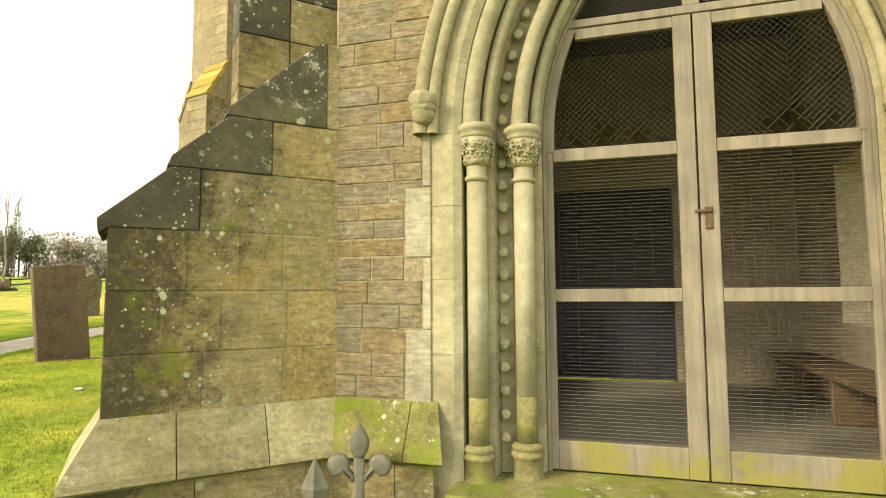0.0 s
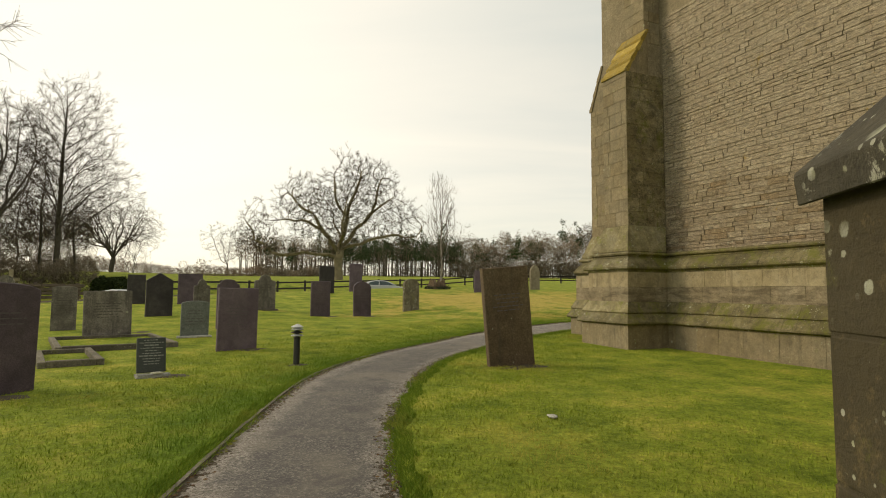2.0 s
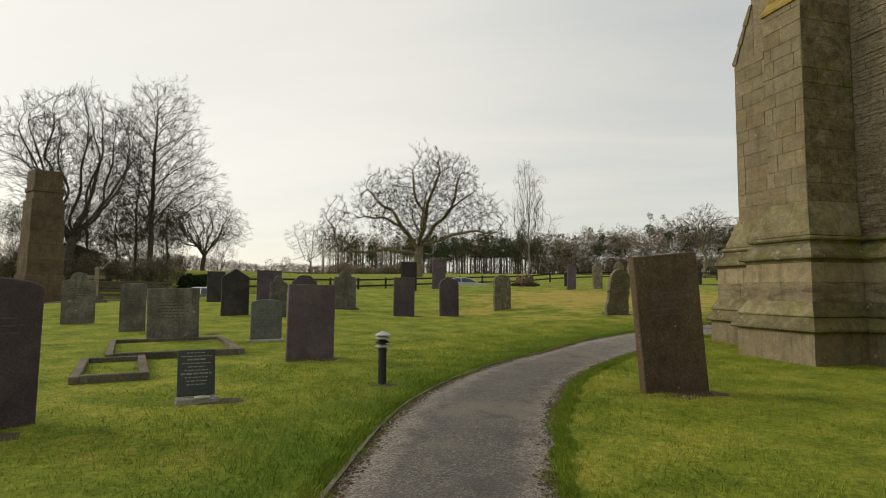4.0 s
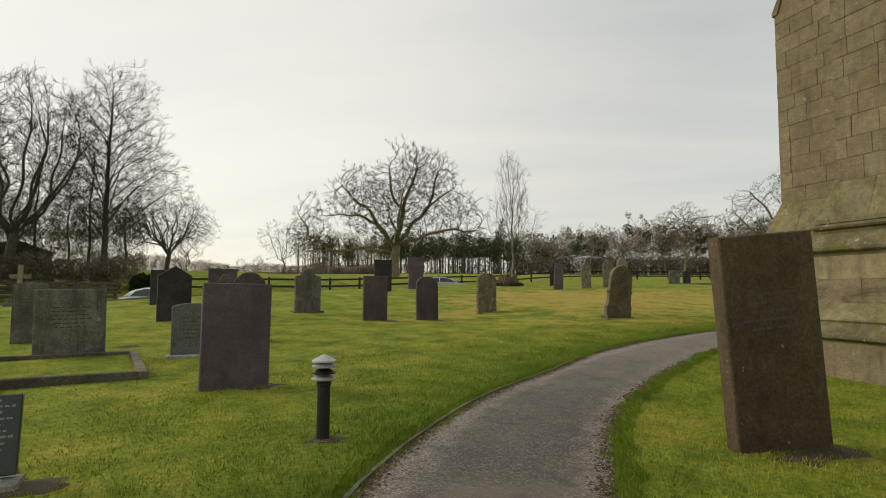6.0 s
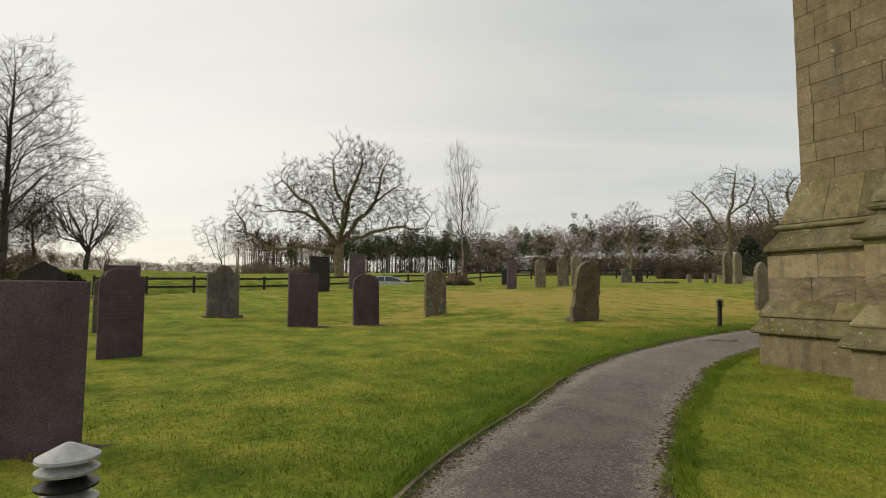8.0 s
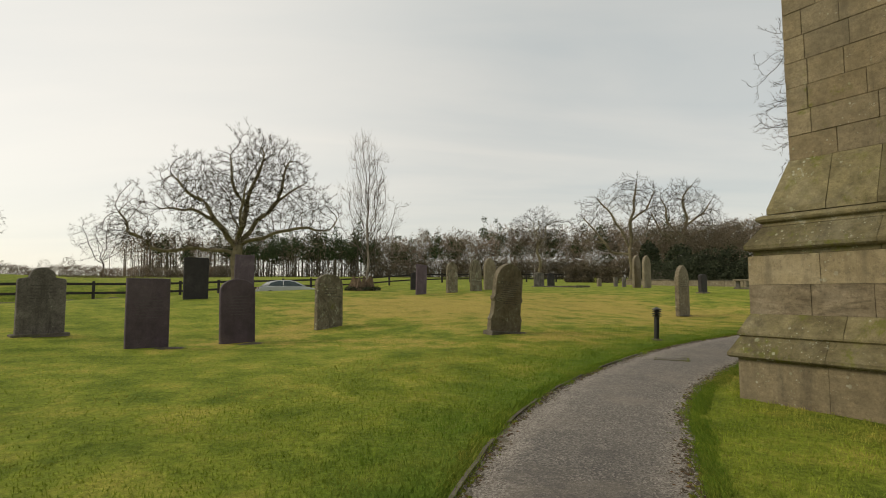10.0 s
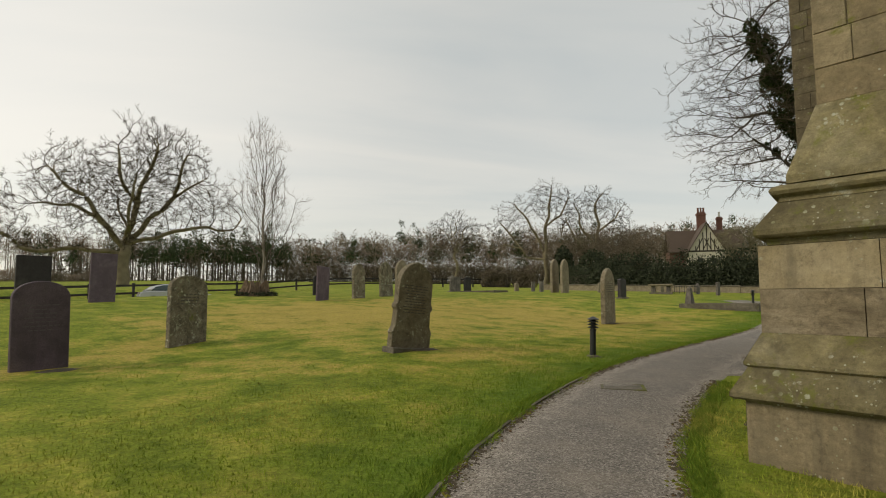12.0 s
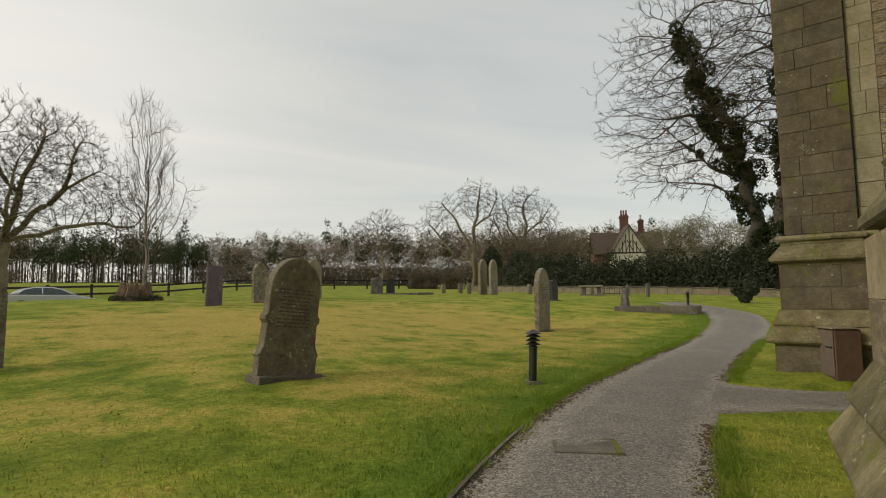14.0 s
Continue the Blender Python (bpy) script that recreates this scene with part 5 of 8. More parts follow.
def interior():
    part("porch_floor", box(IX0, IX1, PY + 0.46, IY1, 0.02, 0.1), M_FLOORTILE, inside)
    # both side walls get an added two-bay opening that lets daylight in
    for x0, x1 in ((IX0 - 0.5, IX0), (IX1, IX1 + 0.5)):
        for y0, y1, z0, z1 in ((PY + 0.46, PY + 1.3, 0, IZ), (PY + 3.3, IY1 + 0.4, 0, IZ), (PY + 1.3, PY + 3.3, 0, 0.95), (PY + 1.3, PY + 3.3, 2.6, IZ)):
            part("side_wall", box(x0, x1, y0, y1, z0, z1), M_INNERWALL, inside)
        part("light_mullion", box(x0 + 0.15, x1 - 0.15, PY + 2.2, PY + 2.4, 0.95, 2.6, 0.03), M_INNERWALL, inside)
    # back wall with the inner doorway
    part("back_wall", box(IX0 - 0.5, XC - 1.45, IY1, IY1 + 0.4, 0, IZ), M_INNERWALL, inside)
    part("back_wall", box(XC + 0.30, IX1 + 0.5, IY1, IY1 + 0.4, 0, IZ), M_INNERWALL, inside)
    part("back_wall", box(XC - 1.45, XC + 0.30, IY1, IY1 + 0.4, 2.7, IZ), M_INNERWALL, inside)
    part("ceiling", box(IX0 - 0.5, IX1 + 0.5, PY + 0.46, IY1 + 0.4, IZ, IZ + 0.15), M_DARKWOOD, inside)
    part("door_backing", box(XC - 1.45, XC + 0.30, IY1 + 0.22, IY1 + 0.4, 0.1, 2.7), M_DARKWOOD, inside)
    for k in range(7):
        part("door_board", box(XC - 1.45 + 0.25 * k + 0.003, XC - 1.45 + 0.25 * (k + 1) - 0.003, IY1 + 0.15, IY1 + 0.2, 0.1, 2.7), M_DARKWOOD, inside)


interior()
for sx in (-1, 1):
    x0, x1 = sorted((XC + sx * 1.75, XC + sx * 1.27))
    b = thing("bench", Matrix.Identity(4), "oak bench along the porch side wall", "bench", "porch benches")
    part("seat", box(x0, x1, PY + 0.7, IY1 - 0.3, 0.50, 0.555, 0.01), M_BENCH, b)
    for y in (PY + 0.9, PY + 2.4, IY1 - 0.5):
        part("leg", box(x0 + 0.04, x1 - 0.06, y - 0.04, y + 0.04, 0.1, 0.5, 0.01), M_BENCH, b)
roof = mesh_ob("porch_roof", box(-0.74, 4.0, PY + 0.02, PY + 5.2, 6.5, 6.7), M_ROOFTILE)
tagged(roof, "dark tiled porch roof", "roof", kind="structure")
# outer side walls, holed to match the openings added for daylight
for x0, x1 in ((-0.74, -0.66), (3.92, 4.0)):
    w = tagged(new("wall_porch_side"), "coursed stone side wall of the porch", "porch wall", kind="structure")
    for y0, y1, z0, z1 in ((PY + 0.02, PY + 1.3, -0.2, 6.5), (PY + 3.3, PY + 5.2, -0.2, 6.5), (PY + 1.3, PY + 3.3, -0.2, 0.95), (PY + 1.3, PY + 3.3, 2.6, 6.5)):
        part("facing", box(x0, x1, y0, y1, z0, z1), M_RUBBLE, w)

# ---------------------------------------------------------------- diagonal porch buttress
buttress = tagged(new("wall_porch_buttress"), "diagonal mossy buttress with blackened sloping coping", "buttress", kind="structure")
B_O, B_A, B_T = Vector((-0.72, 2.115)), Vector((-0.7071, -0.7071)), Vector((-0.7071, 0.7071))
B_LEN, B_THK = 1.335, 0.57


def bp(a, b, z):
    p = B_O + B_A * a + B_T * b
    return (p.x, p.y, z)


def prism(profile, b0, b1, material, bevel=0.005, name="stone", parent=None, label=""):
    """A block of the buttress: an outline in (distance from the wall, height) across its thickness."""
    bm = bmesh.new()
    f0 = [bm.verts.new(bp(a, b0, z)) for a, z in profile]
    f1 = [bm.verts.new(bp(a, b1, z)) for a, z in profile]
    n = len(profile)
    bm.faces.new(f0)
    bm.faces.new(f1[::-1])
    for i in range(n):
        bm.faces.new((f0[i], f0[(i + 1) % n], f1[(i + 1) % n], f1[i]))
    bmesh.ops.recalc_face_normals(bm, faces=bm.faces[:])
    if bevel:
        bmesh.ops.bevel(bm, geom=bm.edges[:], offset=bevel, segments=1, affect="EDGES")
    return part(name, bm, material, parent or buttress, label)


def build_buttress():
    rng = random.Random(9)
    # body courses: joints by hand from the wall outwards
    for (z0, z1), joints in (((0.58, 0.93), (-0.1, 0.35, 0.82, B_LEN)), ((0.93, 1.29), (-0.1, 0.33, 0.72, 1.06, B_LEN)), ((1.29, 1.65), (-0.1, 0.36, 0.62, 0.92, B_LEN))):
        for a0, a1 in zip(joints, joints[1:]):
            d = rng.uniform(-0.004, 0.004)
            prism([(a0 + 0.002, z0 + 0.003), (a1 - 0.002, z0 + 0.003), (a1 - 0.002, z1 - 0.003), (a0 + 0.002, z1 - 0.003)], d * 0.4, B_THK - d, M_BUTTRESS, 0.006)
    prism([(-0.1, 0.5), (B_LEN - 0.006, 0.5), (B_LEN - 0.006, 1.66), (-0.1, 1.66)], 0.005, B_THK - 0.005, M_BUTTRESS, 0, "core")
    g = 0.003
    s = 1.0                                # rise of the slope per metre towards the wall
    # sloping coping in three lifts, each with a small drip, and plain stones behind it
    prism([(B_LEN + 0.045, 1.615), (B_LEN + 0.055, 1.70), (1.02, 2.03), (0.86, 2.03), (0.86, 1.653), (B_LEN - 0.01, 1.653)], -0.006, B_THK + 0.03, M_COPING, 0.006)
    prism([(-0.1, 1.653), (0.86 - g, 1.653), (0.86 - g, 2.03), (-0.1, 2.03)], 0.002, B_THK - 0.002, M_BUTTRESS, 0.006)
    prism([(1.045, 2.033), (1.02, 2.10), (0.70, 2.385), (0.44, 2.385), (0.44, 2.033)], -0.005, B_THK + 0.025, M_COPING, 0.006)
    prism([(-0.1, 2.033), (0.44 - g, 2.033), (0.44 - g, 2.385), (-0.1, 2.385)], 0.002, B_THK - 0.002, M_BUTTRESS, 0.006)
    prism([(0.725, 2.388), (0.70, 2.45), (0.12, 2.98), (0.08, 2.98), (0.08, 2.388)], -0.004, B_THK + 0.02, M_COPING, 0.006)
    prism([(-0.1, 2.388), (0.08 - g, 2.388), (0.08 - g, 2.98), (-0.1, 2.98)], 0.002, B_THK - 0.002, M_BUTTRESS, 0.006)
    # slim upper stage
    z = 2.3
    while z < 5.6:
        h = rng.uniform(0.3, 0.4)
        for a0, a1 in ((-0.1, 0.3), (0.3, 0.64)):
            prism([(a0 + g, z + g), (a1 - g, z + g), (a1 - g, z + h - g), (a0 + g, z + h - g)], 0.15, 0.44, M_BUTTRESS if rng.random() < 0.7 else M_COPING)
        z += h
    # skirt of the plinth round the three open sides and along the porch wall
    line = [bp(0.0, B_THK, 0)[:2], bp(B_LEN, B_THK, 0)[:2], bp(B_LEN, 0, 0)[:2], bp(0, 0, 0)[:2], (XC - W_WALL + 0.05, PY)]
    mats = [M_SKIRT, M_SKIRT, M_SKIRT, M_GREENLEDGE]
    slab_course(line, buttress, mats, [(-0.05, 0.60), (0.004, 0.592), (0.17, 0.30), (0.175, 0.262), (0.12, 0.232), (-0.05, 0.232)], (0.34, 0.55), 51, end_tilt=0.45)
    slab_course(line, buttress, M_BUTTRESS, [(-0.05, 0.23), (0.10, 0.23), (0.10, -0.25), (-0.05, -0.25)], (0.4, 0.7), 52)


build_buttress()


def fleur_rail():
    """Stout cast finials of a low rail at the foot of the porch wall."""
    t = thing("iron_railing", pose(0, 0, 0), "dark weathered cast iron rail with stout fleur-de-lys finials", "railing")

    def puffed(pts, depth):
        bm = extrude_outline(pts, -depth, depth, 0.0)
        bmesh.ops.bevel(bm, geom=[e for e in bm.edges if e.verts[0].co.y == e.verts[1].co.y], offset=depth * 0.7, segments=3, affect="EDGES", profile=0.5)
        return bm

    m = Matrix.Translation((-0.39, 1.77, 0.19)) @ Matrix.Rotation(radians(16), 4, "Z")
    leaf = [(0.0, 0.33), (0.035, 0.28), (0.06, 0.225), (0.05, 0.17), (0.02, 0.13)]
    for name, pts, d in (("finial_leaf", leaf + [(-a, b) for a, b in leaf[::-1] if a > 0], 0.03), ("upright", [(0.03, -0.4), (0.03, 0.135), (-0.03, 0.135), (-0.03, -0.4)], 0.022)):
        bm = puffed(pts[::-1], d)
        bm.transform(m)
        part(name, bm, M_RAILIRON, t, smooth=True)
    for s in (-1, 1):
        curl = [(0.025, 0.035), (0.06, 0.07), (0.055, 0.105), (0.085, 0.15), (0.135, 0.155), (0.18, 0.125), (0.19, 0.075), (0.165, 0.035), (0.125, 0.025), (0.095, 0.045), (0.07, 0.02), (0.03, -0.01)]
        pts = [(s * a, b) for a, b in curl]
        bm = puffed(pts[::-1] if s > 0 else pts, 0.034)
        bmesh.ops.recalc_face_normals(bm, faces=bm.faces[:])
        bm.transform(m)
        part("finial_curl", bm, M_RAILIRON, t, smooth=True)
    m = Matrix.Translation((-0.606, 1.64, 0.0)) @ Matrix.Rotation(radians(20), 4, "Z")
    bm = bmesh.new()
    mid = [bm.verts.new(v) for v in ((-0.08, 0, 0.17), (0, -0.045, 0.17), (0.08, 0, 0.17), (0, 0.045, 0.17))]
    top, foot = bm.verts.new((0, 0, 0.345)), bm.verts.new((0, 0, -0.06))
    for i in range(4):
        bm.faces.new((mid[i], mid[(i + 1) % 4], top))
        bm.faces.new((mid[(i + 1) % 4], mid[i], foot))
    bm.transform(m)
    part("spear_finial", bm, M_RAILIRON, t)
    bm = box(-0.55, 0.25, -0.015, 0.015, 0.02, 0.055, 0.004)
    bm.transform(Matrix.Translation((-0.45, 1.72, 0)) @ Matrix.Rotation(radians(28), 4, "Z"))
    part("rail", bm, M_RAILIRON, t)


fleur_rail()


# ---------------------------------------------------------------- headstones
def outline(shape, w, h):
    """Half outlines of headstones, mirrored; (x, z)."""
    a = w / 2
    if shape == "flat":
        half = [(a, 0), (a, h)]
    elif shape == "round":
        z = h - a * 0.62
        half = [(a, 0), (a, z)] + [(a * math.cos(t), z + a * 0.62 * math.sin(t)) for t in (radians(15 * k) for k in range(1, 6))] + [(0, h)]
    elif shape == "low":
        z = h - a * 0.22
        half = [(a, 0), (a, z)] + [(a * math.cos(t), z + a * 0.22 * math.sin(t)) for t in (radians(15 * k) for k in range(1, 6))] + [(0, h)]
    elif shape == "gothic":
        z = h - a * 1.25
        r = (a * a + (h - z) ** 2) / (2 * a)
        top = math.acos((r - a) / r)
        half = [(a, 0), (a, z)] + [((a - r) + r * math.cos(top * k / 7), z + r * math.sin(top * k / 7)) for k in range(1, 8)]
    elif shape == "notched":       # pointed head on a body with stepped, moulded shoulders
        z = h - a * 1.15
        r = (a * a + (h - z) ** 2) / (2 * a)
        top = math.acos((r - a) / r)
        half = [(a * 1.14, 0), (a * 1.14, h * 0.17), (a * 1.19, h * 0.19), (a * 1.03, h * 0.27), (a * 1.0, h * 0.44), (a * 1.1, h * 0.47), (a * 1.1, h * 0.5), (a, h * 0.53), (a, z)] + [((a - r) + r * math.cos(top * k / 7), z + r * math.sin(top * k / 7)) for k in range(1, 8)]
    elif shape == "shouldered":    # arched centre between scooped shoulders
        z = h * 0.86
        half = [(a, 0), (a, z), (a * 0.93, z + 0.05 * h), (a * 0.80, z + 0.045 * h), (a * 0.74, z + 0.075 * h), (a * 0.5, h * 0.985), (a * 0.25, h), (0, h)]
    elif shape == "ears":          # square shoulders below a small arch
        z = h * 0.80
        half = [(a, 0), (a, z), (a * 0.94, z + 0.03 * h), (a * 0.55, z + 0.05 * h)] + [(a * 0.55 * math.cos(t), z + 0.05 * h + 0.15 * h * math.sin(t)) for t in (radians(22.5 * k) for k in range(1, 4))] + [(0, h)]
    elif shape == "gable":
        half = [(a, 0), (a, h * 0.82), (0, h)]
    else:
        half = [(a * 1.05, 0), (a, h), (a * 0.9, h)]
    left = [(-x, z) for x, z in half[::-1] if abs(x) > 1e-6]
    return half + left


STYLE = {
    "slate": (M_SLATE, "purple-grey slate headstone"), "dark": (M_DARKSLATE, "near-black slate headstone"),
    "grey": (M_GREYSTONE, "streaked grey stone headstone"), "brown": (M_BROWNSTONE, "brown sandstone headstone"),
    "lichen": (M_LICHENSTONE, "lichen-spotted stone headstone"), "pale": (M_PALESTONE, "pale sandstone headstone"),
    "blotched": (M_BLOTCHED, "stone headstone blotched with pale lichen"),
    "green": (M_GREENSLATE, "smooth green-grey slate headstone"),
}
TOPS = {"flat": "with a square top", "round": "with a rounded top", "low": "with a slightly arched top", "gothic": "with a pointed top", "notched": "with a pointed head and moulded shoulders",
        "shouldered": "with scooped shoulders", "ears": "with a small arched head", "gable": "with a gabled top"}


def headstone(x, y, w, h, shape, style, thick=0.10, turn=0.0, lean=0.0, tip=0.0, plinth=False, text=0, extra=""):
    """A headstone facing east (+x) before it is turned; lean: to its side, tip: backwards; degrees."""
    mat, words = STYLE[style]
    z = gz(x, y)
    m = pose(x, y, z, tip, lean, 90 + turn)
    t = thing("headstone", m, f"{words} {TOPS[shape]}{extra}", "headstone", "headstones in the churchyard")
    bm = extrude_outline([(a, b - (0.12 if b == 0 else 0)) for a, b in outline(shape, w, h)], -thick / 2, thick / 2, 0.012)
    part("slab", bm, mat, t)
    if plinth:
        part("base_stone", box(-w * 0.6, w * 0.6, -thick * 1.2, thick * 1.2, -0.1, 0.05, 0.015), M_CONCRETE if style == "green" else M_KERB, t)
    rng = random.Random(int(x * 100 + y * 10))
    if text:
        zt = h * 0.72
        for k in range(text):
            hw = w * rng.uniform(0.22, 0.36)
            s = -hw
            while s < hw - 0.02:
                l = rng.uniform(0.05, 0.14)
                bm = bmesh.new()
                add_box(bm, s, min(s + l, hw), -thick / 2 - 0.002, -thick / 2 + 0.002, zt, zt + 0.018)
                part("lettering", bm, M_LETTERDARK if style in ("lichen", "grey", "blotched") else M_FAINT, t, "worn cut lettering")
                s += l + 0.025
            zt -= 0.055 if text > 9 else 0.075
    return t


def soil_patch(x, y, r, seed, label="bare soil worn round the foot of a headstone"):
    bm = bmesh.new()
    rng = random.Random(seed)
    c = bm.verts.new((x, y, gz(x, y) + 0.035))
    ring = []
    for k in range(14):
        a = 2 * math.pi * k / 14
        rr = r * rng.uniform(0.6, 1.1)
        ring.append(bm.verts.new((x + 0.6 * rr * math.cos(a), y + rr * math.sin(a), gz(x, y) - 0.004)))
    for k in range(14):
        bm.faces.new((c, ring[k], ring[(k + 1) % 14]))
    ob = mesh_ob("soil", bm, M_SOIL, smooth=True)
    tagged(ob, label, "soil", "bare soil patches", "stuff")


# the tall leaning brown stone between path and church
headstone(-9.5, 7.58, 0.92, 1.90, "flat", "brown", 0.17, turn=-22, lean=-5.5, tip=1.5, extra=", leaning beside the path", text=5)
soil_patch(-9.28, 7.76, 0.6, 1)
headstone(-11.07, -0.29, 1.04, 1.49, "low", "slate", 0.09, turn=30, lean=0.8, text=3)
headstone(-18.6, -2.15, 0.9, 1.5, "ears", "grey", 0.1, text=5)
headstone(-25.6, -0.43, 0.92, 1.64, "ears", "grey", 0.12, turn=-4, text=5)
headstone(-22.45, 1.08, 0.66, 1.36, "low", "grey", 0.1, text=6)
headstone(-19.7, 1.96, 1.17, 1.28, "flat", "grey", 0.11, turn=2, lean=-1.0, text=6)
headstone(-26.3, 4.42, 0.98, 1.72, "gable", "dark", 0.14, turn=3)
headstone(-18.5, 3.95, 0.74, 1.02, "low", "green", 0.09, plinth=True, text=6)
headstone(-14.91, 4.03, 0.92, 1.43, "flat", "slate", 0.09, turn=3, lean=0.6, text=7)
headstone(-20.65, 5.46, 0.72, 1.60, "shouldered", "slate", 0.09, text=7)
headstone(-25.0, 5.7, 0.6, 1.5, "ears", "grey", 0.12)
headstone(-33.1, 4.6, 0.8, 1.45, "flat", "dark", 0.1)
headstone(-32.0, 6.85, 1.15, 1.5, "flat", "slate", 0.1)
headstone(-27.7, 9.15, 1.0, 1.64, "ears", "grey", 0.14, turn=4, plinth=True, text=5)
headstone(-24.7, 10.58, 0.92, 1.54, "flat", "slate", 0.09, turn=3, text=7)
headstone(-24.85, 12.74, 0.94, 1.60, "round", "slate", 0.09, lean=-1.0, turn=4, text=7)
headstone(-36.05, 16.2, 1.06, 1.8, "flat", "dark", 0.11)
headstone(-37.2, 18.94, 0.98, 1.95, "flat", "slate", 0.1, lean=1.0)
headstone(-25.5, 15.88, 0.96, 1.60, "round", "blotched", 0.15, turn=5, lean=1.5, tip=-2, text=4)
headstone(-20.4, 17.78, 0.86, 1.82, "notched", "lichen", 0.17, turn=-14, lean=5.5, tip=2.0, plinth=True, text=11, extra="")
headstone(-32.75, 26.5, 0.90, 1.55, "flat", "slate", 0.09, lean=2.5, turn=12)
headstone(-36.5, 29.5, 0.6, 1.05, "round", "dark", 0.1)
headstone(-32.8, 28.9, 0.8, 1.72, "gothic", "blotched", 0.15)
headstone(-33.2, 31.4, 0.95, 1.85, "gothic", "blotched", 0.15, lean=-3)
headstone(-33.9, 33.5, 1.05, 2.0, "gothic", "pale", 0.15)
headstone(-20.3, 29.2, 0.97, 2.02, "gothic", "lichen", 0.17, turn=-2, text=5)
soil_patch(-20.24, 29.2, 0.6, 3)
soil_patch(-13.72, 15.75, 0.45, 4, "dark dug soil in the grass beside the plinth")
for k, (px, py, pr) in enumerate(((-11.79, 4.22, 0.26), (-11.62, 1.98, 0.42), (-14.85, 4.4, 0.45), (-17.1, 19.5, 0.22), (-20.2, 18.1, 0.4), (-24.5, 10.9, 0.5), (-24.5, 12.95, 0.45), (-20.7, 3.0, 0.4), (-10.8, -0.2, 0.5), (-27.5, 9.35, 0.5))):
    soil_patch(px, py, pr, 20 + k)
headstone(-23.7, 40.9, 0.9, 1.12, "low", "dark", 0.2, plinth=True)
headstone(-30.72, 47.05, 1.1, 2.45, "gothic", "pale", 0.18)
headstone(-29.8, 46.75, 1.1, 2.4, "gothic", "pale", 0.18)
headstone(-37.5, 44.0, 1.3, 1.15, "low", "grey", 0.14, plinth=True)
headstone(-37.3, 45.4, 0.9, 1.1, "low", "dark", 0.14)
for x, y, w, h, s, c in ((-33.0, 49.5, 0.5, 0.8, "low", "grey"), (-28.6, 50.5, 0.7, 0.75, "round", "pale"), (-35.5, 50.0, 0.6, 0.7, "round", "pale"), (-24.5, 52.0, 0.8, 0.6, "low", "pale"), (-22.0, 52.0, 0.7, 0.75, "round", "grey"), (-34.3, 50.6, 0.5, 0.8, "flat", "grey"), (-20.5, 51.0, 0.8, 0.9, "low", "grey")):
    headstone(x, y, w, h, s, c, 0.14)


def plaque():
    x, y = -11.8, 1.73
    t = thing("memorial_tablet", pose(x, y, gz(x, y), -12, 0, 90 - 2), "small polished dark granite tablet on a grey concrete foot", "memorial")
    part("tablet", box(-0.215, 0.215, -0.04, 0.04, 0.06, 0.62, 0.008), M_POLISHED, t)
    bm = extrude_outline([(-0.25, -0.08), (0.27, -0.08), (0.25, 0.055), (-0.23, 0.06)], -0.24, 0.12, 0.02)
    for v in bm.verts:
        if v.co.y < -0.1 and v.co.z > 0:
            v.co.z -= 0.035
    part("foot", bm, M_FOOT, t, "grey weathered concrete foot")
    rng = random.Random(4)
    for k in range(10):
        hw, tall = rng.uniform(0.09, 0.185), (0.019 if k in (2, 6) else 0.013)
        s = -hw
        while s < hw - 0.01:
            l = rng.uniform(0.02, 0.07)
            bm = bmesh.new()
            add_box(bm, s, min(s + l, hw), -0.0415, -0.039, 0.575 - k * 0.043, 0.575 + tall - k * 0.043)
            part("lettering", bm, M_LETTER, t, "dull painted lettering")
            s += l + 0.012
    at = Matrix.Translation((0.06, -0.17, 0.02)) @ Matrix.Rotation(radians(8), 4, "X")
    bm = lathe([(0.085, 0.0), (0.092, 0.012), (0.085, 0.026), (0.05, 0.034), (0.01, 0.036)], 20)
    bm.transform(at)
    holder = part("flower_holder", bm, M_HOLDER, t, "cream perforated flower holder", smooth=True)
    for ring, count in ((0.027, 5), (0.06, 11)):
        for k in range(count):
            a = 2 * math.pi * k / count
            bm = lathe([(0.0095, 0.0), (0.0095, 0.037 - 0.1 * max(0.0, ring - 0.04)), (0.001, 0.037 - 0.1 * max(0.0, ring - 0.04))], 8)
            bm.transform(at @ Matrix.Translation((ring * math.cos(a), ring * math.sin(a), 0)))
            part("hole", bm, M_BLACKPLASTIC, holder)


plaque()


def stone_chip():
    x, y = -5.97, 4.84
    bm = bmesh.new()
    bmesh.ops.create_icosphere(bm, subdivisions=2, radius=0.06, matrix=Matrix.Diagonal((1.3, 0.8, 0.35, 1)))
    for v in bm.verts:
        v.co += v.co.normalized() * 0.025 * noise.noise(v.co * 14.0)
    bm.transform(Matrix.Translation((x, y, gz(x, y) + 0.025)))
    tagged(mesh_ob("stone", bm, M_CONCRETE, smooth=False), "small pale stone lying in the grass", "stone")


stone_chip()


def kerb_set(x0, x1, y0, y1, label, gap=None, h=0.1):
    cx, cy = (x0 + x1) / 2, (y0 + y1) / 2
    t = thing("grave_kerb", pose(cx, cy, gz(cx, cy)), label, "grave kerb", "kerbed graves")
    a, b = (x1 - x0) / 2, (y1 - y0) / 2
    for k, (u0, u1, v0, v1) in enumerate(((-a, a, -b, -b + 0.13), (-a, a, b - 0.13, b), (-a, -a + 0.13, -b + 0.13, b - 0.13), (a - 0.13, a, -b + 0.13, b - 0.13))):
        if k != gap:
            bm = box(u0, u1, v0, v1, -0.12, h + 0.012 * (k % 2), 0.012)
            part("kerb", bm, M_KERB, t)


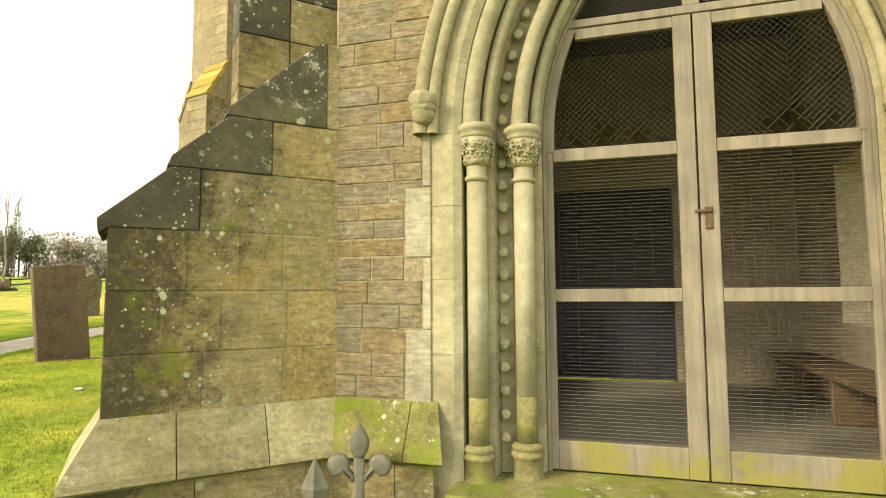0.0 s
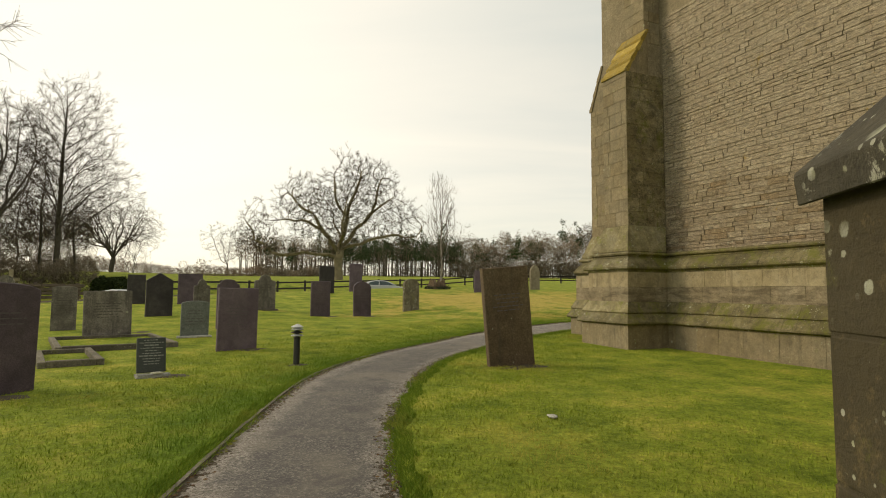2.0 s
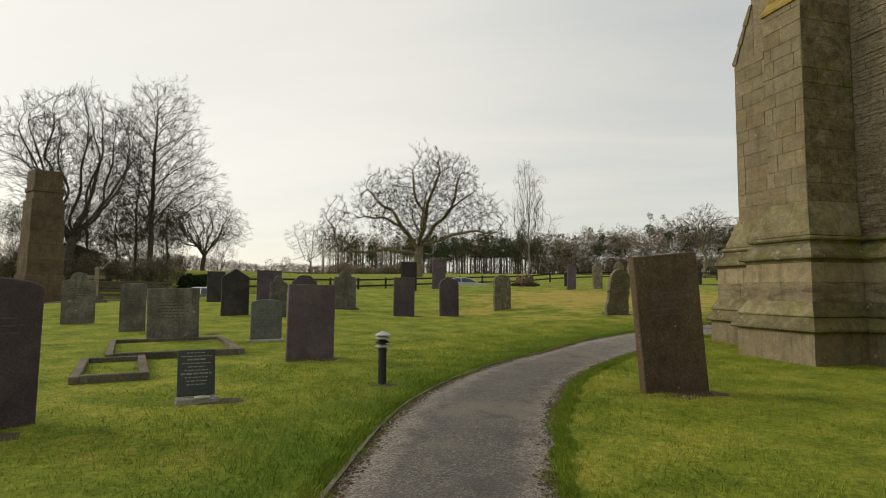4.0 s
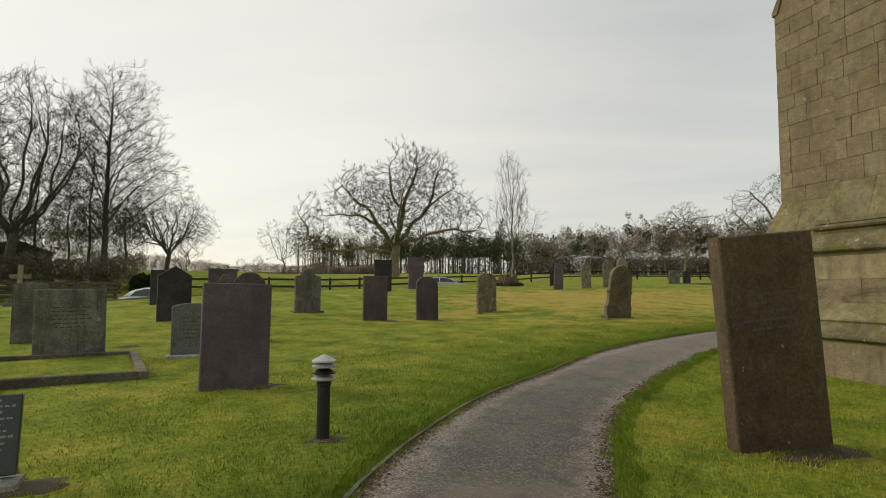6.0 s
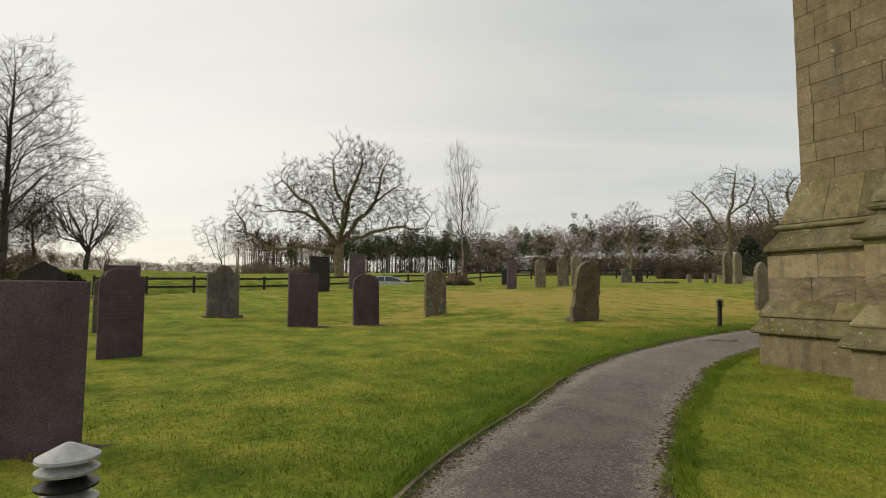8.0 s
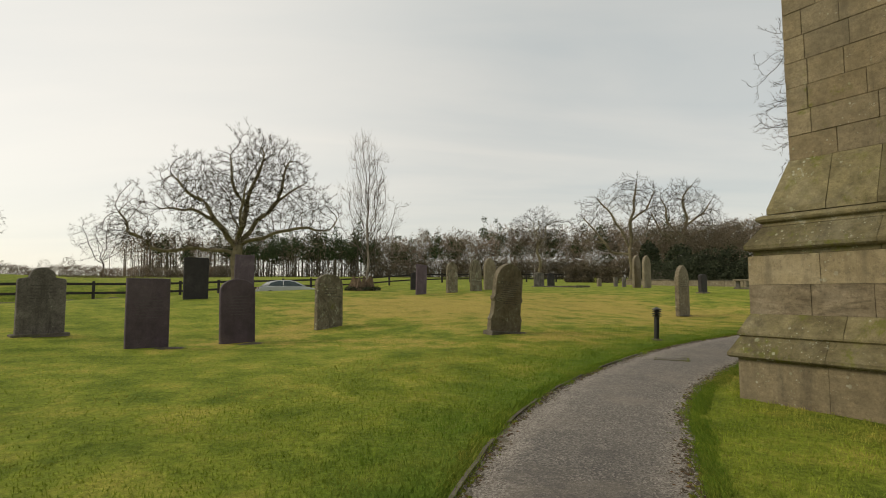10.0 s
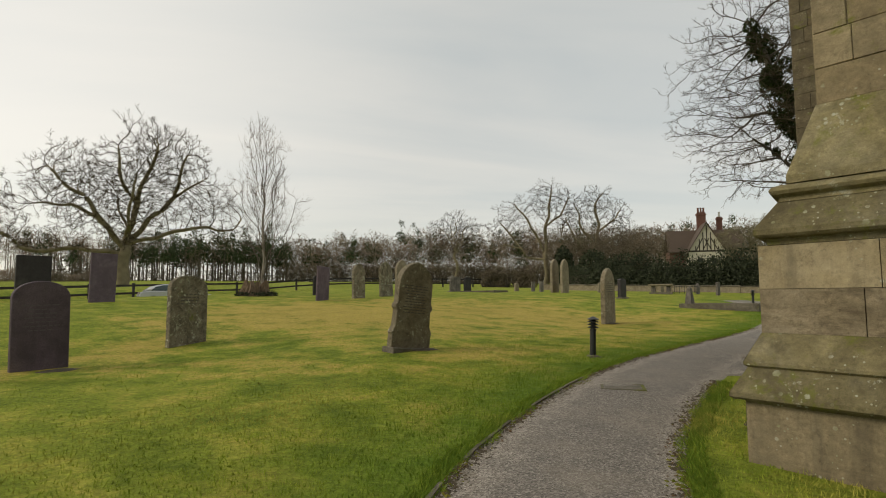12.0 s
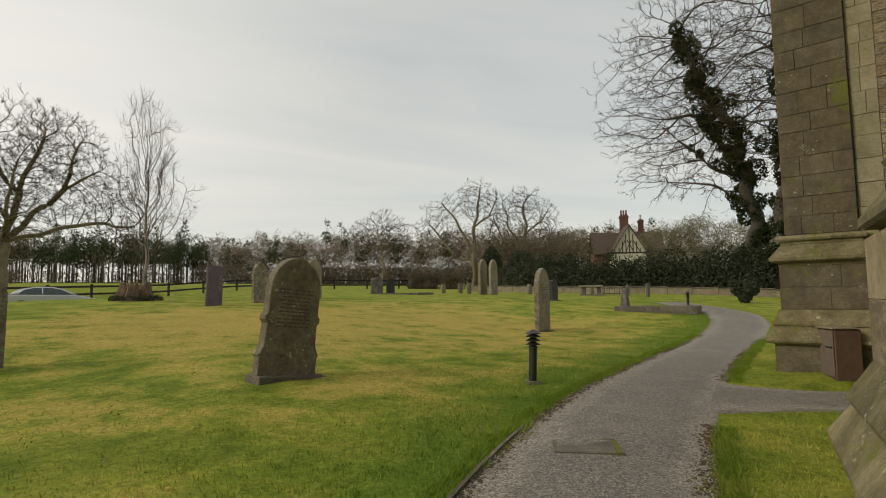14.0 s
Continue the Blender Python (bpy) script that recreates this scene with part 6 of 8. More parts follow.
kerb_set(-19.6, -16.25, 0.62, 3.07, "low stone kerb round a grassed grave")
kerb_set(-16.25, -13.75, 0.26, 1.28, "low broken stone kerb round a grave")
kerb_set(-19.6, -16.3, 36.6, 38.6, "low dark stone kerb round a grave beside the path", h=0.22)
kerb_set(-36.5, -33.6, 43.2, 45.2, "low stone kerb round a grave")


def small_cross(x, y, h, w):
    t = thing("cross_memorial", pose(x, y, gz(x, y), 0, 0, 90), "pale stone cross on a stepped base", "cross")
    part("shaft", box(-0.09, 0.09, -0.07, 0.07, 0.3, h, 0.01), M_PALESTONE, t)
    part("arm", box(-w / 2, w / 2, -0.065, 0.065, h * 0.66, h * 0.66 + 0.17, 0.01), M_PALESTONE, t)
    part("step", box(-0.32, 0.32, -0.25, 0.25, 0.12, 0.32, 0.02), M_KERB, t)
    part("step", box(-0.48, 0.48, -0.4, 0.4, -0.1, 0.125, 0.02), M_KERB, t)


small_cross(-35.6, -0.4, 1.68, 0.72)


def stub(x, y):
    t = thing("small_obelisk", pose(x, y, gz(x, y), 0, 0, 80), "short weathered obelisk at the head of a kerbed grave", "memorial")
    bm = bmesh.new()
    lo = [bm.verts.new((a, b, 0.1)) for a, b in ((-0.2, -0.16), (0.2, -0.16), (0.2, 0.16), (-0.2, 0.16))]
    hi = [bm.verts.new((a * 0.55, b * 0.55, 0.85)) for a, b in ((-0.2, -0.16), (0.2, -0.16), (0.2, 0.16), (-0.2, 0.16))]
    tip = bm.verts.new((0, 0, 0.98))
    for i in range(4):
        k = (i + 1) % 4
        bm.faces.new((lo[i], lo[k], hi[k], hi[i]))
        bm.faces.new((hi[i], hi[k], tip))
    bm.faces.new(lo[::-1])
    part("needle", bm, M_GREYSTONE, t)
    part("base_stone", box(-0.3, 0.3, -0.24, 0.24, -0.05, 0.12, 0.015), M_KERB, t)


stub(-19.3, 37.4)


def pillar():
    """A tall square memorial pillar in stages."""
    x, y = -46.5, -3.85
    t = thing("memorial_pillar", pose(x, y, gz(x, y), 0, 0, 22) @ Matrix.Diagonal((0.72, 0.72, 1.06, 1.0)), "tall square brown stone memorial pillar in stages", "memorial pillar")
    zs = [(-0.3, 1.6, 1.45), (1.6, 3.3, 1.33), (3.3, 4.9, 1.24), (4.9, 5.9, 1.20), (5.9, 6.35, 1.06)]
    for z0, z1, a in zs:
        n = max(1, round((z1 - z0) / 0.8))
        for k in range(n):
            za, zb = z0 + (z1 - z0) * k / n, z0 + (z1 - z0) * (k + 1) / n
            for u0, u1 in ((-a, -0.05), (-0.05, a)):
                part("block", box(u0 + 0.008, u1 - 0.008, -a, a, za, zb - 0.008, 0.015), M_BROWNSTONE, t)
    part("cornice", box(-1.16, 1.16, -1.16, 1.16, 6.35, 6.62, 0.04), M_BROWNSTONE, t)
    part("cap", box(-1.04, 1.04, -1.04, 1.04, 6.62, 7.6, 0.03), M_BROWNSTONE, t)


pillar()


# ---------------------------------------------------------------- path lights
def bollard():
    t = thing("bollard_light", pose(-11.79, 4.2, gz(-11.79, 4.2) - 0.01) @ Matrix.Scale(0.96, 4), "black post light with louvred fins beside the path", "bollard light", "path lights")
    part("post", lathe([(0.062, -0.02), (0.062, 0.52), (0.07, 0.53), (0.07, 0.56), (0.05, 0.565)], 18), M_BLACKPLASTIC, t, smooth=False)
    part("foot", lathe([(0.13, -0.03), (0.125, 0.02), (0.075, 0.03)], 14), M_KERB, t)
    for k, z in enumerate((0.575, 0.635, 0.695)):
        part("fin", lathe([(0.05, z), (0.115, z + 0.006), (0.118, z + 0.018), (0.06, z + 0.045), (0.05, z + 0.05)], 20), M_WHITECAP if k != 1 else M_BLACKPLASTIC, t, "pale grey louvre" if k != 1 else "")
    part("lamp_core", lathe([(0.046, 0.56), (0.046, 0.75)], 14), M_BLACKPLASTIC, t)
    part("cap", lathe([(0.05, 0.745), (0.12, 0.752), (0.118, 0.765), (0.02, 0.815), (0.001, 0.82)], 20), M_WHITECAP, t, "pale grey conical cap")
    return t


bol = bollard()
for x, y in ((-17.15, 19.57), (-17.0, 40.2)):
    c = copy_thing(bol, pose(x, y, gz(x, y), 0, 2 if y < 30 else 0, 40))
    c["label"] = "dark louvred post light in the grass by the path"
    for ob in c.children:
        if ob.name.split(".")[0] in ("fin", "cap"):
            ob.data = ob.data.copy()
            ob.data.materials[0] = M_BLACKPLASTIC
            ob["label"] = "dark louvre"


CAB_H = 0.76


def cabinet():
    m = Matrix.Translation((-13.19, 21.66, gz(-13.19, 21.66))) @ Matrix.Rotation(radians(18), 4, "Z")
    t = thing("meter_cabinet", m, "brown metal meter cabinet with a pale lid standing by the wall", "cabinet")
    part("body", box(0.0, 0.36, 0.0, 0.47, -0.15, CAB_H, 0.01), M_BOXBROWN, t)
    part("door", box(-0.022, -0.002, 0.02, 0.45, 0.06, CAB_H - 0.02, 0.006), M_BOXGREY, t, "weathered grey-brown door")
    part("lid", box(-0.05, 0.30, -0.03, 0.49, CAB_H + 0.002, CAB_H + 0.03, 0.008), M_PALESTONE, t, "pale lid")
    part("latch", box(-0.042, -0.022, 0.04, 0.22, 0.48, 0.505, 0.004), M_IRON, t)


cabinet()


def table_tomb(x, y):
    """A low chest tomb: a slab on end walls over a plinth."""
    t = thing("table_tomb", pose(x, y, gz(x, y), 0, 0, 12), "low grey table tomb near the boundary wall", "tomb")
    part("plinth", box(-0.75, 0.75, -0.4, 0.4, -0.2, 0.12, 0.02), M_KERB, t)
    for a in (-0.5, 0.5):
        part("support", box(a - 0.13, a + 0.13, -0.28, 0.28, 0.122, 0.55, 0.02), M_GREYSTONE, t)
    part("top_slab", box(-0.8, 0.8, -0.45, 0.45, 0.552, 0.68, 0.03), M_PALESTONE, t, "pale lichened top slab")


table_tomb(-23.98, 49.93)


def grave_gate(x, y):
    """A short run of dark iron bars by the wall."""
    t = thing("grave_railing", pose(x, y, gz(x, y), 0, 0, 5), "low dark iron grave railing", "railing")
    for z in (0.12, 0.48):
        part("rail", box(-0.85, 0.85, -0.015, 0.015, z, z + 0.04), M_IRON, t)
    for k in range(11):
        part("bar", box(-0.83 + k * 0.166 - 0.014, -0.83 + k * 0.166 + 0.014, -0.012, 0.012, -0.1, 0.56), M_IRON, t)


grave_gate(-22.7, 51.15)


# ---------------------------------------------------------------- fence, lane, cars
def fence():
    t = thing("post_and_rail_fence", pose(0, 0, 0), "dark stained post and rail fence along the lane", "fence")
    line = smooth_line([(-50.5, 7.6), (-50.9, 11.5), (-52.4, 19.0), (-56.0, 29.0), (-59.5, 40.0), (-60.8, 52.0), (-58.0, 64.0), (-52.5, 74.5)], 6)
    run, keep = 0.0, [line[0]]
    for a, b in zip(line, line[1:]):
        run += (b - a).length
        if run >= 2.5:
            keep.append(b)
            run = 0.0
    post = box(-0.085, 0.085, -0.075, 0.075, -0.3, 1.2, 0.012)
    me = None
    for p in keep:
        if me is None:
            ob = part("post", post, M_FENCE, t)
            me = ob.data
        else:
            ob = new("post", me)
            ob.parent = t
        ob.matrix_world = Matrix.Translation((p.x, p.y, gz(p.x, p.y)))
    for a, b in zip(keep, keep[1:]):
        for z in (0.46, 1.02):
            pa, pb = Vector((a.x, a.y, gz(a.x, a.y) + z)), Vector((b.x, b.y, gz(b.x, b.y) + z))
            d = pb - pa
            bm = box(-0.03, 0.03, 0.0, d.length, -0.078, 0.078, 0.0)
            bm.transform(Matrix.Translation(pa) @ d.to_track_quat("Y", "Z").to_matrix().to_4x4())
            part("rail", bm, M_FENCE, t)


fence()


def lane_bank():
    """The raw edge of earth where the lawn drops to the lane."""
    bm = bmesh.new()
    prev = None
    for k in range(90):
        y = -3.0 + 0.3 * k
        x = -50 + (2.6 - 0.305 * (y - 29)) / 0.952
        up = 0.13 + 0.07 * noise.noise((x * 0.9, y * 0.9, 4.0)) + 0.05 * noise.noise((x * 3.1, y * 3.1, 4.0))
        row = [bm.verts.new((x + a, y, gz(x + a, y) + b)) for a, b in ((0.45, -0.05), (0.2, up * 0.7), (-0.05, up), (-0.4, up * 0.5), (-0.7, -0.1))]
        if prev:
            for i in range(4):
                bm.faces.new((prev[i], prev[i + 1], row[i + 1], row[i]))
        prev = row
    tagged(mesh_ob("lane_bank", bm, M_SOIL, smooth=True), "low bank of bare dark earth along the lane", "earth bank", kind="stuff")


lane_bank()


def log_wall():
    t = thing("sleeper_wall", pose(0, 0, 0), "low wall of stacked brown timber sleepers", "timber wall")
    a, b = Vector((-46.7, -6.6)), Vector((-48.4, 3.6))
    d = (b - a).normalized()
    for k in range(4):
        for s in range(4):
            p = a + d * (s * 2.55 + 0.2 * (k % 2))
            m = Matrix.Translation((p.x, p.y, 0.72 + k * 0.27)) @ Matrix.Rotation(math.atan2(d.y, d.x), 4, "Z")
            bm = box(0.0, 2.5, -0.1, 0.1, 0.0, 0.19, 0.02)
            bm.transform(m)
            part("sleeper", bm, M_LOG, t)
    for s in range(5):
        bm = box(-0.09, 0.09, -0.09, 0.09, -0.3, 1.12, 0.02)
        bm.transform(Matrix.Translation((*(a + d * (s * 2.5) - Vector((0.2, 0))), 0.7)))
        part("stake", bm, M_LOG, t)


log_wall()


def car(x, y, z, heading, paint, label, stretch=1.0):
    t = thing("car", pose(x, y, z, 0, 0, heading) @ Matrix.Diagonal((stretch, 1.0, 1.04, 1.0)), label, "car", "cars parked in the lane")
    # side view outlines, length along x
    body = [(-2.1, 0.32), (-2.12, 0.6), (-2.02, 0.88), (-1.5, 0.95), (1.0, 0.93), (1.75, 0.80), (2.08, 0.62), (2.12, 0.36), (1.9, 0.25), (-1.9, 0.25)]
    bm = extrude_outline(body, -0.86, 0.86, 0.05)
    part("body", bm, paint, t, smooth=False)
    roof = [(-1.85, 0.93), (-1.35, 1.30), (-0.7, 1.44), (0.1, 1.43), (0.55, 1.30), (1.25, 0.92)]
    bm = bmesh.new()
    l = [bm.verts.new((a, -0.84 + 0.42 * max(0, b - 0.93), b)) for a, b in roof]
    r = [bm.verts.new((a, 0.84 - 0.42 * max(0, b - 0.93), b)) for a, b in roof]
    bm.faces.new(l[::-1])
    bm.faces.new(r)
    for i in range(len(roof)):
        k = (i + 1) % len(roof)
        bm.faces.new((l[i], l[k], r[k], r[i]))
    bmesh.ops.recalc_face_normals(bm, faces=bm.faces[:])
    bmesh.ops.bevel(bm, geom=bm.edges[:], offset=0.04, segments=2, affect="EDGES")
    part("cabin", bm, paint, t, smooth=True)

    def pane(name, pts):
        for s in (-1, 1):
            bm = bmesh.new()
            vs = [bm.verts.new((a, s * (0.848 - 0.42 * max(0, b - 0.93)), b)) for a, b in pts]
            f = bm.faces.new(vs if s < 0 else vs[::-1])
            e = bmesh.ops.extrude_face_region(bm, geom=[f])
            for v in e["geom"]:
                if isinstance(v, bmesh.types.BMVert):
                    v.co.y -= s * 0.02
            bmesh.ops.recalc_face_normals(bm, faces=bm.faces[:])
            part(name, bm, M_CARGLASS, t, "dark tinted side window")

    pane("window", [(-1.45, 0.98), (-0.42, 0.97), (-0.42, 1.36), (-0.75, 1.36), (-1.2, 1.24)])
    pane("window", [(-0.36, 0.97), (0.95, 0.96), (0.45, 1.26), (0.05, 1.36), (-0.36, 1.37)])
    for wx in (-1.3, 1.3):
        for s in (-1, 1):
            bm = lathe([(0.2, -0.1), (0.31, -0.1), (0.32, -0.05), (0.32, 0.06), (0.3, 0.1), (0.2, 0.1)], 18)
            bm.transform(Matrix.Translation((wx, s * 0.78, 0.32)) @ Matrix.Rotation(radians(90), 4, "X"))
            wh = part("tyre", bm, M_TYRE, t)
            bm = lathe([(0.02, -0.08), (0.19, -0.105), (0.2, 0.0), (0.19, 0.105), (0.02, 0.08)], 14)
            bm.transform(Matrix.Translation((wx, s * 0.78, 0.32)) @ Matrix.Rotation(radians(90), 4, "X"))
            part("rim", bm, M_CARPAINT, t)
    for s in (-1, 1):
        part("headlight", box(1.86, 2.07, s * 0.6 - 0.16, s * 0.6 + 0.16, 0.60, 0.72, 0.03), M_WHITECAP, t)
        part("tail_light", box(-2.09, -1.98, s * 0.62 - 0.12, s * 0.62 + 0.12, 0.66, 0.86, 0.03), M_BRICKRED, t)


car(-54.2, 31.2, 0.25 + gz(-53.0, 30.3), 70, M_CARPAINT, "silver hatchback half hidden in the sunken lane", 1.18)
car(-43.4, 5.5, -0.10, 74, M_CARWHITE, "white car mostly hidden behind the rise")


# ---------------------------------------------------------------- bare trees
class Wood:
    """Collects tapered limbs as tubes."""

    def __init__(self):
        self.big, self.fine = ([], []), ([], [])

    def tube(self, pts, radii, sides, store):
        vs, fs = store
        k0 = len(vs)
        for i, (p, r) in enumerate(zip(pts, radii)):
            d = (pts[min(i + 1, len(pts) - 1)] - pts[max(i - 1, 0)]).normalized()
            a = d.orthogonal().normalized()
            b = d.cross(a)
            for k in range(sides):
                t = 2 * math.pi * k / sides
                vs.append(tuple(p + (a * math.cos(t) + b * math.sin(t)) * r))
        for i in range(len(pts) - 1):
            for k in range(sides):
                n = (k + 1) % sides
                fs.append((k0 + i * sides + k, k0 + i * sides + n, k0 + (i + 1) * sides + n, k0 + (i + 1) * sides + k))


def lobe_points(lobes, n, rng):
    """Points through a crown made of egg shapes (x, y, z, rx, ry, rz), thicker towards the skin."""
    e = np.array(lobes, float)
    vol = e[:, 3] * e[:, 4] * e[:, 5]
    pick = rng.choice(len(e), n, p=vol / vol.sum())
    d = rng.normal(size=(n, 3))
    d /= np.linalg.norm(d, axis=1, keepdims=True)
    lump = np.array([0.86 + 0.42 * noise.noise((v[0] * 2.6 + k, v[1] * 2.6, v[2] * 2.6)) for v, k in zip(d, pick)])
    return e[pick, :3] + d * e[pick, 3:] * (lump * rng.uniform(0.04, 1.0, n) ** 0.45 * 1.08)[:, None]


def grow(goals, stems, step_len, reach, near, rng, lift=0.0, rounds=220):
    """Branches that reach for the goals: each round every goal pulls the nearest twig end. Returns places and parents."""
    pos, par = [], []
    for stem in stems:
        last = -1
        if pos:
            d = [np.linalg.norm(q - np.array(stem[0])) for q in pos]
            last = int(np.argmin(d)) if min(d) < 1.2 * step_len else -1
        for p in stem:
            pos.append(np.array(p, float))
            par.append(last)
            last = len(pos) - 1
    cap = 24000
    P = np.zeros((cap, 3))
    n = len(pos)
    P[:n] = pos
    kids = [0] * n
    goals = goals.copy()
    best = np.full(len(goals), 1e9)
    who = np.zeros(len(goals), int)

    def update(a, b):
        for k in range(a, b):
            d = np.linalg.norm(goals - P[k], axis=1)
            m = d < best
            best[m] = d[m]
            who[m] = k

    update(0, n)
    for _ in range(rounds):
        act = best < reach
        if not act.any():
            act = best <= best.min() * 1.05
        v = goals[act] - P[who[act]]
        v /= np.linalg.norm(v, axis=1, keepdims=True) + 1e-9
        pull = {}
        for k, w in zip(who[act], v):
            pull[k] = pull.get(k, 0) + w
        a = n
        for k, w in pull.items():
            if kids[k] > 3 or n >= cap:
                continue
            back = P[k] - P[par[k]] if par[k] >= 0 else np.zeros(3)
            w = w / (np.linalg.norm(w) + 1e-9) + 0.75 * back / (np.linalg.norm(back) + 1e-9) + rng.normal(size=3) * 0.15 + np.array((0, 0, lift))
            P[n] = P[k] + w / np.linalg.norm(w) * step_len * rng.uniform(0.8, 1.2)
            par.append(int(k))
            kids[k] += 1
            kids.append(0)
            n += 1
        if n == a:
            break
        update(a, n)
        keep = best > near
        if keep.sum() < 3:
            break
        goals, best, who = goals[keep], best[keep], who[keep]
    return P[:n], par


def quad_mesh(name, verts, quads, material):
    """A mesh of quads from arrays."""
    me = bpy.data.meshes.new(name)
    n = len(quads)
    me.vertices.add(len(verts))
    me.vertices.foreach_set("co", np.asarray(verts, np.float32).ravel())
    me.loops.add(n * 4)
    me.loops.foreach_set("vertex_index", np.asarray(quads, np.int32).ravel())
    me.polygons.add(n)
    me.polygons.foreach_set("loop_start", np.arange(0, n * 4, 4, dtype=np.int32))
    me.update(calc_edges=True)
    me.materials.append(material)
    return me


def unit(v):
    return v / (np.linalg.norm(v, axis=1, keepdims=True) + 1e-9)


def twigs(base, way, length, radius, rng, rise=0.0, crook=0.35, bent=True):
    """Bent three-sided twigs in arrays. Returns their verts, quads, middles, tips and last directions."""
    n = len(base)
    way = unit(way)
    mid = base + way * length[:, None] * 0.5
    way2 = unit(way + rng.normal(size=(n, 3)) * crook + np.array((0, 0, rise)))
    tip = mid + way2 * length[:, None] * 0.5
    a = unit(np.cross(way, rng.normal(size=(n, 3))))
    c = np.cross(way, a)
    rings = []
    for p, k in ((base, 1.0), (mid, 0.75), (tip, 0.35)) if bent else ((base, 1.0), (tip, 0.35)):
        r = (radius * k)[:, None]
        rings.append(np.stack([p + (a * math.cos(t) + c * math.sin(t)) * r for t in (0.0, 2.094, 4.189)], 1))
    v = np.stack(rings, 1).reshape(-1, 3)
    q = np.array([(i * 3 + k, i * 3 + (k + 1) % 3, i * 3 + 3 + (k + 1) % 3, i * 3 + 3 + k) for i in range(len(rings) - 1) for k in range(3)])
    return v, (np.arange(n)[:, None, None] * 3 * len(rings) + q[None]).reshape(-1, 4), mid, tip, way2


def spray(ends, ways, length, radius, rng, shoots, kids, rise=0.0, spread=0.6):
    """Sprays of shoots at the ends of branches, each shoot with side twigs in turn."""
    vs, qs, k = [], [], 0
    base, way = np.repeat(ends, shoots, 0), np.repeat(unit(ways), shoots, 0)
    for level, count in enumerate((0,) + tuple(kids)):
        if level:
            f = rng.uniform(0.15, 1.0, (len(mid), count))[..., None]
            base = np.where(f < 0.5, base[:, None] + (mid - base)[:, None] * f * 2, mid[:, None] + (tip - mid)[:, None] * (f * 2 - 1)).reshape(-1, 3)
            way = np.repeat(way2, count, 0)
        n = len(base)
        way = unit(way + unit(rng.normal(size=(n, 3))) * spread * (1.0 if level == 0 else 1.25) + np.array((0, 0, rise)))
        l = length * 0.6 ** level * rng.uniform(0.45, 1.15, n)
        v, q, mid, tip, way2 = twigs(base, way, l, np.full(n, radius * 0.8 ** level), rng, rise, bent=level < len(kids))
        vs.append(v)
        qs.append(q + k)
        k += len(v)
    return np.concatenate(vs), np.concatenate(qs)


def grown_tree(name, m, goals, stems, step_len, label, bark, twig, seed, reach=None, near=None, thin=0.016, power=2.35, lift=0.0, stout=1.0, sprays=3, group="", spray_len=1.5, droop=0.0, kids=(3,), sway=0.0, inner=1):
    """A bare tree: swaying stems, branches grown towards the goals, and sprays of fine twigs at their ends."""
    rng = np.random.default_rng(seed)
    if sway:
        stems = [[q + noise.noise_vector(q * (0.16 / step_len) + Vector((seed, 0, 0))) * sway * min(1.0, max(q.z, 0) / (6 * step_len)) for q in (Vector(v) for v in line)] for line in stems]
    P, par = grow(goals, stems, step_len, reach or step_len * 6, near or step_len * 1.6, rng, lift)
    n = len(P)
    acc = np.zeros(n)
    ends = np.ones(n, bool)
    for i in range(n - 1, -1, -1):
        if acc[i] == 0:
            acc[i] = thin ** power
        if par[i] >= 0:
            acc[par[i]] += acc[i]
            ends[par[i]] = False
    r = acc ** (1 / power)
    r = thin + (r - thin) * stout
    w = Wood()
    main = {}
    for i in range(n):
        p = par[i]
        if p >= 0 and (p not in main or acc[i] > acc[main[p]]):
            main[p] = i
    cut = thin * 4.5
    heart = goals.mean(axis=0) - np.array((0, 0, 2.0 * step_len))
    vec = [Vector(p) for p in P]
    for i in range(n):
        p = par[i]
        if p >= 0 and main[p] == i:
            continue
        chain, rad = ([vec[p]], [min(r[p], r[i] * 1.15)]) if p >= 0 else ([], [])
        k = i
        while k is not None:
            chain.append(vec[k])
            rad.append(r[k])
            k = main.get(k)
        if len(chain) < 2:
            continue
        c = next((q for q, x in enumerate(rad) if x < cut), len(rad))
        if c > 1:
            w.tube(chain[:c + 1], rad[:c + 1], 9 if rad[0] > thin * 14 else 6, w.big)
        if c < len(chain):
            a = max(c - 1, 0) if c > 1 else 0
            if len(chain) - a > 1:
                w.tube(chain[a:], rad[a:], 3, w.fine)
    up = np.array(par)
    slim = (up >= 0) & (r < thin * 2.6)
    vs, qs = [np.array(w.fine[0]).reshape(-1, 3)], [np.array(w.fine[1], int).reshape(-1, 4)]
    for mask, count, size in ((slim & ends, sprays, 1.0), (slim & ~ends, inner, 0.8)):
        idx = np.nonzero(mask)[0]
        if len(idx) == 0 or count == 0:
            continue
        way = unit(P[idx] - P[up[idx]]) * 0.8 + unit(P[idx] - heart) * 0.6
        v, q = spray(P[idx], way, step_len * spray_len * size, thin * 0.85, rng, count, kids, 0.1 - droop)
        qs.append(q + sum(len(x) for x in vs))
        vs.append(v)
    t = thing(name, m, label, "tree", group)
    me = bpy.data.meshes.new("trunk")
    me.from_pydata(w.big[0], [], w.big[1])
    me.materials.append(bark)
    me.shade_smooth()
    for nm, data in (("trunk", me), ("crown", quad_mesh("crown", np.concatenate(vs), np.concatenate(qs), twig))):
        new(nm, data).parent = t
    return t


def clump_points(lobes, clumps, per, sigma, rng):
    """Goals gathered in clumps near the skin of the lobes, with gaps between."""
    c = lobe_points(lobes, clumps, rng)
    return (c[:, None] + rng.normal(size=(clumps, per, 3)) * np.array((sigma, sigma, sigma * 0.8))).reshape(-1, 3)


